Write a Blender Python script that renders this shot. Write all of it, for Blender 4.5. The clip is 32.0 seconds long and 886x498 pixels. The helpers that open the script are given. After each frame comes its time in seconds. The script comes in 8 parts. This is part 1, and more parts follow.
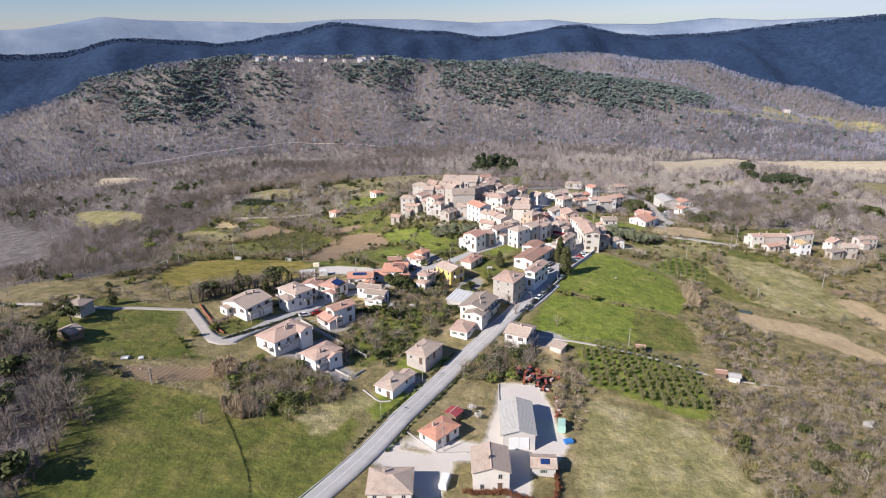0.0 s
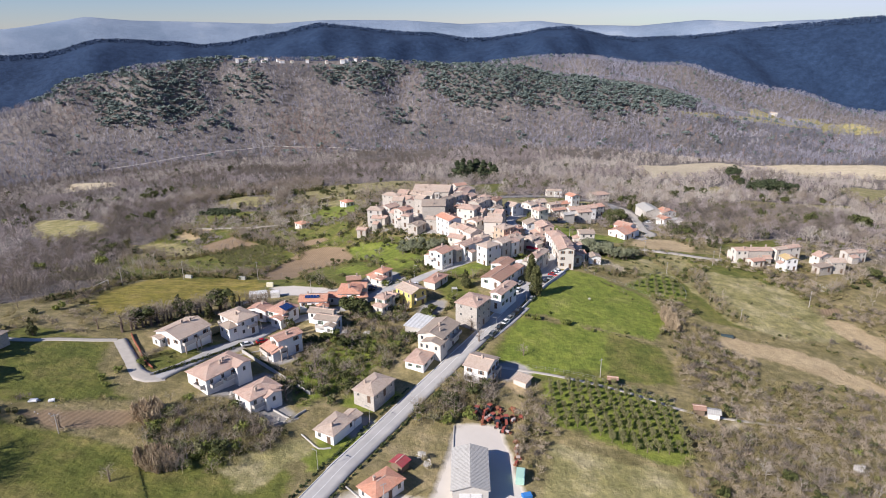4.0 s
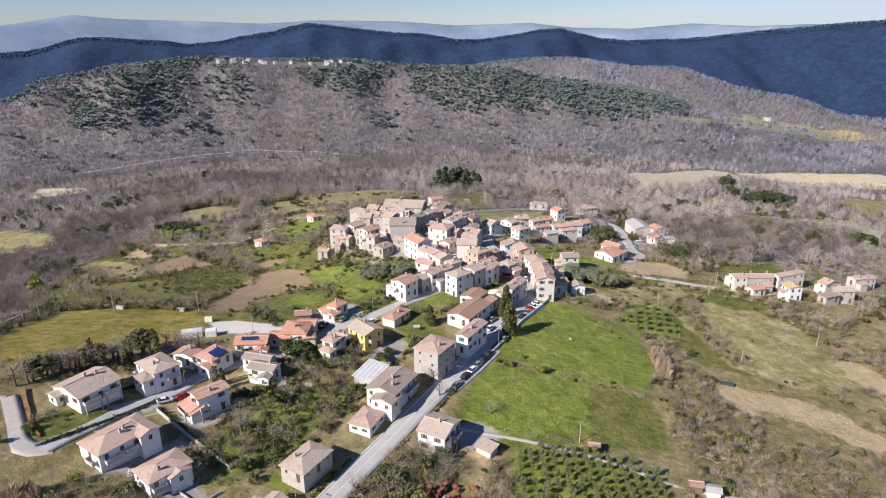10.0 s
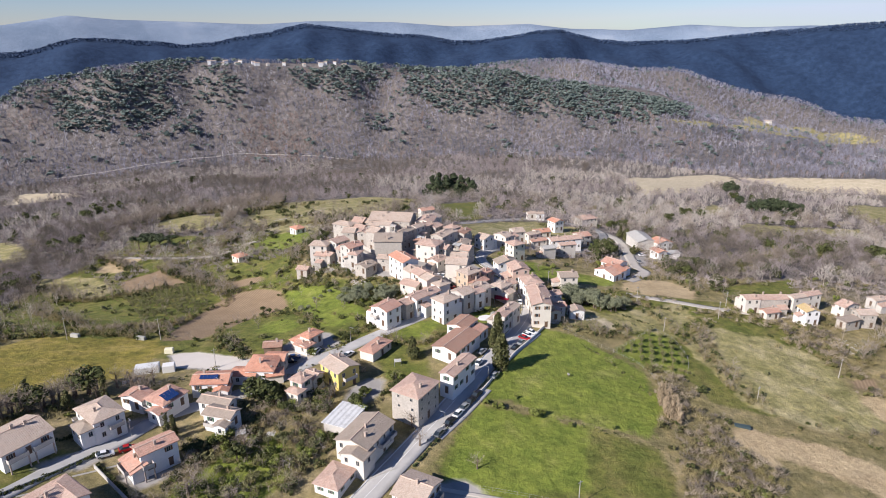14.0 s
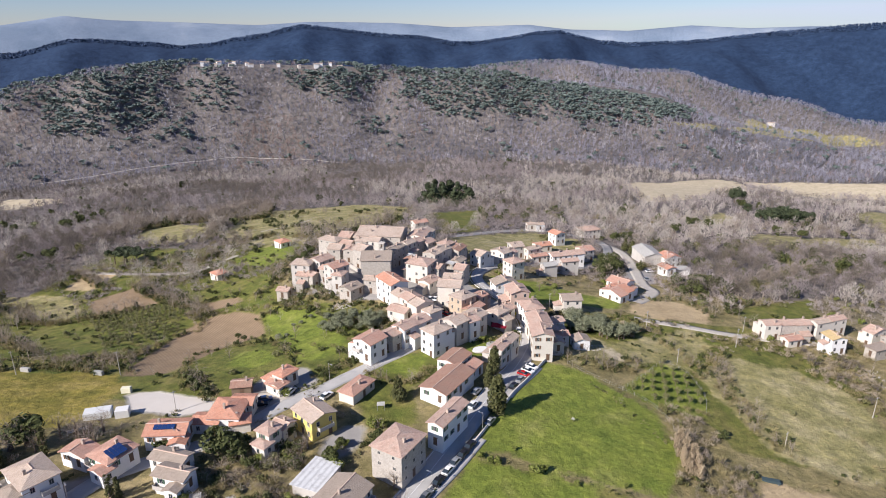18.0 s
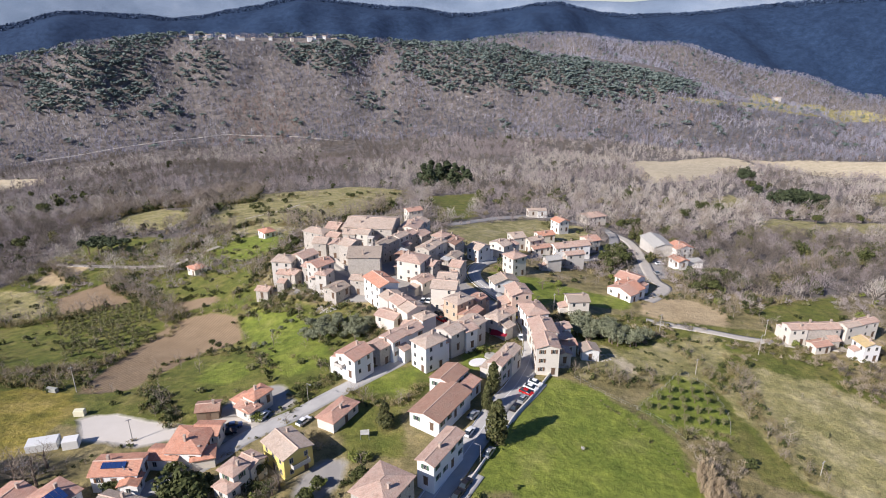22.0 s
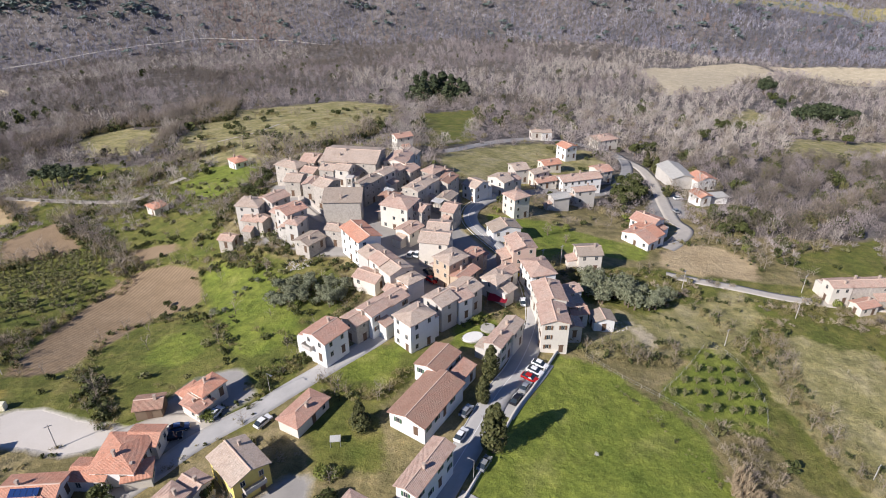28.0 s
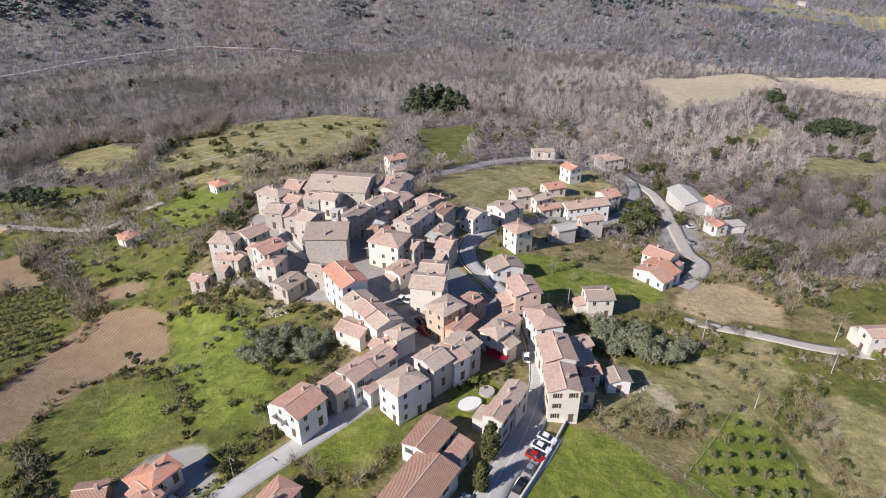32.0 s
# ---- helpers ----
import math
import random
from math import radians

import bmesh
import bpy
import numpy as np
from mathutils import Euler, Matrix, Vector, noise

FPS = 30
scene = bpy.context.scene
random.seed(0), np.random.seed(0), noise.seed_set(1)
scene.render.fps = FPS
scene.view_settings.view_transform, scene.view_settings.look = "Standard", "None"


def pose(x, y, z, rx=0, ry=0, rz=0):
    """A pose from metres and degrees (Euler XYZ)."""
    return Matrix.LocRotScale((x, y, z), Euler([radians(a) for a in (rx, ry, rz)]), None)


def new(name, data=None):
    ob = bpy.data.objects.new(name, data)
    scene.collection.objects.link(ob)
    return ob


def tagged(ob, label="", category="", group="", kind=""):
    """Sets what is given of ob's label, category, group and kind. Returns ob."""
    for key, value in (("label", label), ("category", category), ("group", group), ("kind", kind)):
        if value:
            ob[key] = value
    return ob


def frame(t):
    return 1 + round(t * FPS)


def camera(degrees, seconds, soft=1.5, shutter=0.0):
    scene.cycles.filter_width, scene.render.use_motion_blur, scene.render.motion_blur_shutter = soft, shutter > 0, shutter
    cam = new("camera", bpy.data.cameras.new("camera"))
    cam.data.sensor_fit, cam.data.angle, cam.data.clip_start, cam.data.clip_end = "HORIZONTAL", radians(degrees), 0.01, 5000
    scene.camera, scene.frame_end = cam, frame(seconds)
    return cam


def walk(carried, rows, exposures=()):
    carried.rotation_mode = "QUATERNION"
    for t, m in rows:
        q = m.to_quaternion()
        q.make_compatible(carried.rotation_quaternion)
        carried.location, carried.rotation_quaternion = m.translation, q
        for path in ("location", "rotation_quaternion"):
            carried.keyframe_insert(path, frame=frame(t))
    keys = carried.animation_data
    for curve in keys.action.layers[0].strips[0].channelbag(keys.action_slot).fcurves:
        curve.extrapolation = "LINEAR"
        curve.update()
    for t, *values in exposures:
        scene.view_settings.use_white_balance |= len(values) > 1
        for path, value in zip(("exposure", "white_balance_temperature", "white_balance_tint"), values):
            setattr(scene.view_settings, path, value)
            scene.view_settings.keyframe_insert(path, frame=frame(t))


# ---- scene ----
cam = camera(69.62, 32.0, 1.0)
PATH = [
    (0.0, pose(-21.224, 2.048, 99.991, 70.540, 0.804, 5.683)),
    (0.5, pose(-20.216, 4.837, 99.964, 70.565, 0.828, 5.554)),
    (1.0, pose(-19.127, 7.582, 99.964, 70.585, 0.838, 5.426)),
    (1.5, pose(-17.959, 10.286, 99.991, 70.607, 0.835, 5.301)),
    (2.0, pose(-16.723, 12.954, 100.043, 70.629, 0.819, 5.183)),
    (2.5, pose(-15.440, 15.597, 100.118, 70.639, 0.791, 5.076)),
    (3.0, pose(-14.143, 18.226, 100.211, 70.631, 0.753, 4.982)),
    (3.5, pose(-12.870, 20.856, 100.310, 70.617, 0.705, 4.901)),
    (4.0, pose(-11.654, 23.498, 100.408, 70.610, 0.653, 4.831)),
    (4.5, pose(-10.522, 26.164, 100.493, 70.611, 0.599, 4.770)),
    (5.0, pose(-9.492, 28.862, 100.559, 70.618, 0.546, 4.714)),
    (5.5, pose(-8.574, 31.599, 100.600, 70.628, 0.496, 4.661)),
    (6.0, pose(-7.770, 34.377, 100.611, 70.638, 0.451, 4.609)),
    (6.5, pose(-7.070, 37.195, 100.594, 70.651, 0.409, 4.555)),
    (7.0, pose(-6.456, 40.049, 100.553, 70.668, 0.370, 4.501)),
    (7.5, pose(-5.906, 42.931, 100.496, 70.684, 0.334, 4.448)),
    (8.0, pose(-5.395, 45.838, 100.433, 70.693, 0.299, 4.399)),
    (8.5, pose(-4.907, 48.766, 100.372, 70.693, 0.266, 4.356)),
    (9.0, pose(-4.431, 51.718, 100.320, 70.691, 0.236, 4.320)),
    (9.5, pose(-3.962, 54.691, 100.277, 70.698, 0.209, 4.290)),
    (10.0, pose(-3.498, 57.685, 100.244, 70.715, 0.187, 4.266)),
    (10.5, pose(-3.043, 60.695, 100.222, 70.730, 0.170, 4.247)),
    (11.0, pose(-2.604, 63.709, 100.212, 70.737, 0.157, 4.232)),
    (11.5, pose(-2.188, 66.715, 100.213, 70.755, 0.149, 4.219)),
    (12.0, pose(-1.803, 69.706, 100.223, 70.767, 0.143, 4.208)),
    (12.5, pose(-1.453, 72.677, 100.239, 70.766, 0.138, 4.198)),
    (13.0, pose(-1.141, 75.634, 100.253, 70.761, 0.134, 4.187)),
    (13.5, pose(-0.867, 78.588, 100.259, 70.767, 0.131, 4.174)),
    (14.0, pose(-0.628, 81.550, 100.254, 70.794, 0.130, 4.158)),
    (14.5, pose(-0.420, 84.528, 100.243, 70.828, 0.129, 4.140)),
    (15.0, pose(-0.236, 87.527, 100.233, 70.845, 0.129, 4.122)),
    (15.5, pose(-0.071, 90.544, 100.229, 70.845, 0.129, 4.107)),
    (16.0, pose(0.079, 93.574, 100.233, 70.835, 0.129, 4.097)),
    (16.5, pose(0.216, 96.611, 100.246, 70.826, 0.128, 4.093)),
    (17.0, pose(0.338, 99.645, 100.268, 70.828, 0.125, 4.095)),
    (17.5, pose(0.438, 102.669, 100.298, 70.835, 0.120, 4.098)),
    (18.0, pose(0.508, 105.680, 100.332, 70.851, 0.114, 4.098)),
    (18.5, pose(0.547, 108.679, 100.368, 70.872, 0.109, 4.092)),
    (19.0, pose(0.558, 111.676, 100.401, 70.901, 0.105, 4.080)),
    (19.5, pose(0.550, 114.684, 100.427, 70.949, 0.103, 4.064)),
    (20.0, pose(0.532, 117.713, 100.441, 70.983, 0.107, 4.045)),
    (20.5, pose(0.509, 120.774, 100.438, 70.865, 0.115, 4.026)),
    (21.0, pose(0.485, 123.874, 100.419, 70.404, 0.128, 4.007)),
    (21.5, pose(0.460, 127.015, 100.382, 69.592, 0.141, 3.986)),
    (22.0, pose(0.431, 130.191, 100.331, 68.571, 0.153, 3.965)),
    (22.5, pose(0.400, 133.387, 100.268, 67.399, 0.161, 3.942)),
    (23.0, pose(0.367, 136.580, 100.196, 66.048, 0.164, 3.917)),
    (23.5, pose(0.339, 139.746, 100.123, 64.496, 0.161, 3.888)),
    (24.0, pose(0.322, 142.859, 100.053, 62.821, 0.154, 3.860)),
    (24.5, pose(0.322, 145.904, 99.992, 61.294, 0.147, 3.834)),
    (25.0, pose(0.341, 148.878, 99.940, 60.271, 0.143, 3.816)),
    (25.5, pose(0.376, 151.793, 99.897, 59.799, 0.144, 3.805)),
    (26.0, pose(0.419, 154.670, 99.862, 59.734, 0.149, 3.800)),
    (26.5, pose(0.461, 157.535, 99.831, 59.849, 0.157, 3.799)),
    (27.0, pose(0.493, 160.410, 99.800, 59.952, 0.166, 3.800)),
    (27.5, pose(0.509, 163.311, 99.769, 59.993, 0.174, 3.801)),
    (28.0, pose(0.507, 166.245, 99.733, 60.010, 0.178, 3.800)),
    (28.5, pose(0.493, 169.208, 99.690, 60.040, 0.178, 3.796)),
    (29.0, pose(0.472, 172.189, 99.641, 60.091, 0.176, 3.793)),
    (29.5, pose(0.452, 175.167, 99.588, 60.145, 0.170, 3.791)),
    (30.0, pose(0.433, 178.115, 99.534, 60.196, 0.163, 3.789)),
    (30.5, pose(0.417, 181.005, 99.481, 60.248, 0.152, 3.787)),
    (31.0, pose(0.400, 183.810, 99.433, 60.318, 0.138, 3.783)),
    (31.5, pose(0.382, 186.508, 99.390, 60.389, 0.118, 3.774)),
    (32.0, pose(0.360, 189.091, 99.352, 60.435, 0.092, 3.758)),
]
walk(cam, PATH, [(0, 0.56, 6000, 17), (21, 0.56, 6000, 17), (26, 0.48, 6000, 16), (32, 0.48, 6000, 16)])

# ---- light ----
SUN_AZ, SUN_EL = math.atan2(-0.74, -0.67), radians(34.0)
world = bpy.data.worlds.new("sky")
scene.world = world
world.use_nodes = True
wn = world.node_tree.nodes
sky = wn.new("ShaderNodeTexSky")
sky.sky_type, sky.sun_disc = "NISHITA", False
sky.sun_elevation, sky.sun_rotation = SUN_EL, SUN_AZ
sky.air_density, sky.dust_density, sky.ozone_density, sky.altitude = 1.0, 0.0, 3.2, 300
wn["Background"].inputs[1].default_value = 0.05
veil = wn.new("ShaderNodeMix")  # thin high haze takes the glare off the horizon
veil.data_type, veil.blend_type = "RGBA", "DARKEN"
veil.inputs["Factor"].default_value = 1.0
veil.inputs["B"].default_value = (8.9, 9.9, 10.7, 1)
tint = wn.new("ShaderNodeMix")  # clear winter air, a little bluer than the model
tint.data_type, tint.blend_type = "RGBA", "MULTIPLY"
tint.inputs["Factor"].default_value = 1.0
tint.inputs["B"].default_value = (0.94, 1.03, 1.3, 1)
world.node_tree.links.new(sky.outputs[0], tint.inputs["A"])
world.node_tree.links.new(tint.outputs["Result"], veil.inputs["A"])
world.node_tree.links.new(veil.outputs["Result"], wn["Background"].inputs[0])
lamp = bpy.data.lights.new("sun", "SUN")
lamp.energy, lamp.angle, lamp.color = 5.0, radians(0.5), (1.0, 0.925, 0.8)
sun = new("sun", lamp)
sun_way = Vector((math.sin(SUN_AZ) * math.cos(SUN_EL), math.cos(SUN_AZ) * math.cos(SUN_EL), math.sin(SUN_EL)))
sun.matrix_world = Matrix.Translation((0, 0, 300)) @ sun_way.to_track_quat("Z", "Y").to_matrix().to_4x4()

# ---- materials ----
def mat(name, rough=0.85, metal=0.0):
    m = bpy.data.materials.new(name)
    m.use_nodes = True
    b = m.node_tree.nodes["Principled BSDF"]
    b.inputs["Roughness"].default_value, b.inputs["Metallic"].default_value = rough, metal
    b.inputs["Specular IOR Level"].default_value = 0.25
    return m, m.node_tree.nodes, m.node_tree.links, b


def noise_tex(n, l, scale, detail=4.0, coord="Object", rough=0.6):
    c = n.new("ShaderNodeTexCoord")
    t = n.new("ShaderNodeTexNoise")
    t.inputs["Scale"].default_value, t.inputs["Detail"].default_value, t.inputs["Roughness"].default_value = scale, detail, rough
    l.new(c.outputs[coord], t.inputs["Vector"])
    return t.outputs["Fac"]


def ramp(n, l, fac, stops):
    r = n.new("ShaderNodeValToRGB")
    while len(r.color_ramp.elements) < len(stops):
        r.color_ramp.elements.new(0.5)
    for e, (p, c) in zip(r.color_ramp.elements, stops):
        e.position, e.color = p, (*c, 1)
    l.new(fac, r.inputs["Fac"])
    return r.outputs["Color"]


def mix(n, l, fac, a, b, kind="MIX"):
    m = n.new("ShaderNodeMix")
    m.data_type, m.blend_type = "RGBA", kind
    for s, v in ((m.inputs["Factor"], fac), (m.inputs["A"], a), (m.inputs["B"], b)):
        if isinstance(v, (int, float)):
            s.default_value = v
        elif isinstance(v, tuple):
            s.default_value = (*v, 1)
        else:
            l.new(v, s)
    return m.outputs["Result"]


def calc(n, l, op, a, b=0.0, c=0.0):
    m = n.new("ShaderNodeMath")
    m.operation = op
    for s, v in zip(m.inputs, (a, b, c)):
        if isinstance(v, (int, float)):
            s.default_value = v
        else:
            l.new(v, s)
    return m.outputs[0]


def bump(n, l, b, hgt, strength=0.3, dist=0.05):
    u = n.new("ShaderNodeBump")
    u.inputs["Strength"].default_value, u.inputs["Distance"].default_value = strength, dist
    l.new(hgt, u.inputs["Height"])
    l.new(u.outputs["Normal"], b.inputs["Normal"])


def object_random(n):
    return n.new("ShaderNodeObjectInfo").outputs["Random"]


def scaled(c, k):
    return tuple(min(1.0, v * k) for v in c)


def plaster(name, c, stone=0.0, dirt=1.0):
    m, n, l, b = mat(name, 0.9)
    big = noise_tex(n, l, 0.35, 3)
    col = mix(n, l, big, scaled(c, 1 - 0.22 * dirt), scaled(c, 1 + 0.12 * dirt))
    fine = noise_tex(n, l, 3.0, 5)
    col = mix(n, l, calc(n, l, "MULTIPLY", ramp(n, l, fine, [(0.5, (0, 0, 0)), (0.75, (1, 1, 1))]), 0.35 * dirt), col, scaled(c, 0.55))
    if stone:
        tc = n.new("ShaderNodeTexCoord")
        v = n.new("ShaderNodeTexVoronoi")
        v.inputs["Scale"].default_value = 2.6
        l.new(tc.outputs["Object"], v.inputs["Vector"])
        g = n.new("ShaderNodeRGBToBW")
        l.new(v.outputs["Color"], g.inputs[0])
        col = mix(n, l, stone, col, mix(n, l, g.outputs[0], scaled(c, 0.55), scaled(c, 1.35)))
        bump(n, l, b, v.outputs["Distance"], 0.5, 0.06)
    r = object_random(n)
    col = mix(n, l, calc(n, l, "MULTIPLY", r, 0.3 * dirt), col, scaled(c, 0.7))
    l.new(col, b.inputs["Base Color"])
    return m


def roofing(name, a, c, d, wave=0.24, sheet=False):
    """Rows of curved clay tiles: u runs along the eaves, v up the slope, in metres."""
    m, n, l, b = mat(name, 0.8 if sheet else 0.85, 0.0)
    uv = n.new("ShaderNodeUVMap")
    uv.uv_map = "slope"
    sp = n.new("ShaderNodeSeparateXYZ")
    l.new(uv.outputs[0], sp.inputs[0])
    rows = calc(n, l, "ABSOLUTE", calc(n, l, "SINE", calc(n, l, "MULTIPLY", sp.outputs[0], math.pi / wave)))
    lap = calc(n, l, "FRACT", calc(n, l, "MULTIPLY", sp.outputs[1], 1 / 0.36 if not sheet else 0.25))
    cell = n.new("ShaderNodeTexWhiteNoise")
    cell.noise_dimensions = "2D"
    snap = n.new("ShaderNodeVectorMath")
    snap.operation = "SNAP"
    l.new(uv.outputs[0], snap.inputs[0])
    snap.inputs[1].default_value = (wave, 0.36, 1) if not sheet else (1.0, 4.0, 1)
    l.new(snap.outputs[0], cell.inputs["Vector"])
    patch = noise_tex(n, l, 0.45, 4)
    col = ramp(n, l, patch, [(0.3, a), (0.5, c), (0.72, d)])
    col = mix(n, l, calc(n, l, "MULTIPLY", cell.outputs["Value"], 0.0 if sheet else 0.55), col, mix(n, l, cell.outputs["Value"], scaled(a, 0.55), scaled(d, 1.2)))
    moss = ramp(n, l, noise_tex(n, l, 1.4, 6), [(0.52, (0, 0, 0)), (0.7, (1, 1, 1))])
    col = mix(n, l, calc(n, l, "MULTIPLY", moss, 0.42), col, scaled((0.17, 0.14, 0.105), 1.0))
    # colour goes darker in the troughs between tile rows
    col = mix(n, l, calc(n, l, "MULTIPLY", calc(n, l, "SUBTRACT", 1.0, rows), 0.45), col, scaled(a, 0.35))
    col = mix(n, l, calc(n, l, "MULTIPLY", object_random(n), 0.3), col, scaled(c, 0.65))
    l.new(col, b.inputs["Base Color"])
    bump(n, l, b, calc(n, l, "ADD", rows, calc(n, l, "MULTIPLY", lap, 0.4)), 0.7, 0.07)
    return m


WALLS = {"white": plaster("white_plaster", (0.83, 0.81, 0.77), 0, 0.6), "cream": plaster("cream_plaster", (0.72, 0.665, 0.575)),
         "render": plaster("bare_render", (0.58, 0.545, 0.49)), "stone": plaster("rubble_stone", (0.48, 0.435, 0.375), 0.5),
         "yellow": plaster("yellow_plaster", (0.82, 0.66, 0.2)), "pinkw": plaster("pink_plaster", (0.68, 0.5, 0.4)),
         "brick": plaster("ochre_plaster", (0.54, 0.42, 0.3), 0.2), "wood": plaster("brown_boards", (0.22, 0.16, 0.11))}
ROOFS = {"tan": roofing("weathered_tiles", (0.46, 0.345, 0.265), (0.63, 0.495, 0.385), (0.57, 0.475, 0.39)),
         "pink": roofing("faded_tiles", (0.48, 0.31, 0.235), (0.64, 0.44, 0.34), (0.57, 0.445, 0.36)),
         "terra": roofing("terracotta_tiles", (0.52, 0.27, 0.19), (0.64, 0.37, 0.27), (0.58, 0.39, 0.3)),
         "orange": roofing("orange_tiles", (0.6, 0.26, 0.16), (0.7, 0.35, 0.23), (0.63, 0.37, 0.26)),
         "brown": roofing("old_brown_tiles", (0.38, 0.21, 0.14), (0.48, 0.28, 0.2), (0.43, 0.3, 0.22)),
         "grey": roofing("grey_tiles", (0.36, 0.29, 0.22), (0.47, 0.38, 0.3), (0.42, 0.35, 0.28)),
         "sheet": roofing("grey_sheet", (0.46, 0.44, 0.4), (0.54, 0.52, 0.47), (0.5, 0.48, 0.44), 0.5, True),
         "pale": roofing("pale_membrane", (0.6, 0.6, 0.58), (0.7, 0.7, 0.68), (0.62, 0.61, 0.58), 1.5, True),
         "red": roofing("red_sheet_roof", (0.3, 0.05, 0.06), (0.4, 0.075, 0.085), (0.36, 0.09, 0.09), 0.5, True),
         "yellowt": roofing("yellow_tiles", (0.6, 0.45, 0.2), (0.7, 0.52, 0.25), (0.62, 0.48, 0.28))}


def plain(name, c, rough=0.7, metal=0.0, vary=0.15, scale=4.0):
    m, n, l, b = mat(name, rough, metal)
    col = mix(n, l, noise_tex(n, l, scale, 4), scaled(c, 1 - vary), scaled(c, 1 + vary))
    l.new(col, b.inputs["Base Color"])
    return m


M_TRIM = plain("stone_trim", (0.55, 0.5, 0.43))
M_SHUT = plain("brown_shutter", (0.16, 0.09, 0.05))
M_SHUTG = plain("green_shutter", (0.07, 0.13, 0.08))
M_DOOR = plain("dark_wood_door", (0.14, 0.09, 0.06))
M_CHIM = plain("chimney_render", (0.45, 0.36, 0.29))
M_GLASS, _n, _l, _b = mat("window_glass", 0.08)
_b.inputs["Base Color"].default_value = (0.03, 0.04, 0.05, 1)
_b.inputs["Specular IOR Level"].default_value = 0.5
M_RIDGETILE = plain("ridge_tile_clay", (0.6, 0.44, 0.34), 0.85, 0, 0.25, 1.5)
M_METAL = plain("galvanised_metal", (0.4, 0.41, 0.42), 0.45, 0.6)
M_CONC = plain("concrete", (0.4, 0.38, 0.34), 0.9, 0, 0.25, 1.2)

# ---- the lie of the land ----
HILLS = [(-200, 90, 17.1), (-110, 90, 8.3), (-40, 90, 7.2), (40, 90, 1.3), (120, 90, 5.3), (-200, 170, 19.3),
         (-110, 170, -6.9), (-40, 170, -7.4), (40, 170, -3.0), (120, 170, -3.3), (-200, 250, 8.2), (-110, 250, 1.5),
         (-40, 250, 7.6), (40, 250, 4.4), (120, 250, -11.3), (-200, 330, -4.6), (-110, 330, -12.8), (-40, 330, 5.0),
         (40, 330, -6.4), (120, 330, 5.6), (-200, 410, -1.8), (-110, 410, 0.9), (-40, 410, 13.4), (40, 410, -11.1),
         (120, 410, 2.7)]
MOUNDS = [(-66, 366, 26, 3.5), (-98, 322, 26, -6.0), (-60, 355, 14, 1.5)]


def bearing(px):
    return math.atan((px - 784) / 1128) - radians(4.2)


def skyline(pairs, reach):
    """Ridge heights over bearing, from pixel columns and rows, to fit the camera's view."""
    return np.array([bearing(p) for p, _ in pairs]), np.array([100 + reach * math.tan(math.atan((441 - q) / 1128) - radians(19.25)) for _, q in pairs])


NEAR_RIDGE = skyline([(-500, 205), (-200, 185), (0, 152), (50, 128), (130, 119), (190, 107), (290, 101), (350, 98), (420, 101), (520, 103), (600, 104), (650, 109), (700, 113),
                      (784, 119), (850, 121), (900, 124), (950, 136), (1040, 149), (1120, 160), (1200, 177), (1245, 192), (1300, 209), (1400, 222), (1568, 232), (2000, 240)], 1250)
MID_RIDGE = skyline([(-500, 240), (0, 200), (200, 160), (400, 135), (700, 128), (790, 124), (830, 118), (880, 110), (935, 104), (1000, 103), (1050, 108), (1090, 115), (1120, 118), (1180, 117),
                     (1205, 121), (1250, 136), (1300, 150), (1340, 157), (1400, 162), (1440, 172), (1465, 181), (1500, 188), (1568, 191), (2000, 195)], 1800)
DARK_RIDGE = skyline([(-500, 70), (0, 84), (60, 81), (100, 76), (130, 67), (160, 62), (200, 62), (260, 66), (300, 68), (345, 74), (400, 70), (440, 61), (490, 54), (520, 45), (552, 39),
                      (600, 45), (650, 52), (700, 57), (750, 59), (784, 66), (805, 70), (850, 69), (900, 62), (940, 53), (980, 50), (1010, 58), (1050, 68), (1100, 72), (1200, 68), (1270, 60),
                      (1340, 53), (1400, 49), (1440, 44), (1500, 40), (1568, 37), (2000, 38)], 2900)
FAR_RIDGE = skyline([(-500, 45), (0, 47), (60, 41), (155, 27), (230, 34), (350, 37), (480, 42), (560, 36), (700, 38), (800, 46),
                     (930, 42), (1000, 51), (1100, 53), (1200, 44), (1300, 49), (1400, 46), (1568, 48), (2000, 45)], 4400)


def ease(a, b, v):
    u = np.clip((v - a) / (b - a), 0, 1)
    return u * u * (3 - 2 * u)


def ripple(x, y):
    """A cheap rolling unevenness, some metres high, for slopes far off."""
    return (np.sin(x * 0.011 + 1.3 * np.sin(y * 0.007)) + np.sin(y * 0.013 + 1.7 * np.sin(x * 0.009 + 2)) + 0.6 * np.sin(x * 0.027 + y * 0.021)
            + 0.35 * np.sin(x * 0.06 - y * 0.043 + np.sin(x * 0.031)))


# spurs and gullies of the near hill: pixel column in the camera's view, width, lean, height
SPURS = [(40, 0.05, 0.0002, 10), (120, 0.03, 0.0003, -12), (270, 0.045, 0.0004, 20), (325, 0.022, -0.0001, -17), (440, 0.05, 0.0, 9), (520, 0.02, 0.0002, -8), (610, 0.04, 0.0001, 12),
         (695, 0.025, 0.0001, -12), (800, 0.04, -0.0001, 9), (880, 0.018, -0.0002, -8), (960, 0.045, -0.0003, 12), (1060, 0.02, -0.0004, -8)]


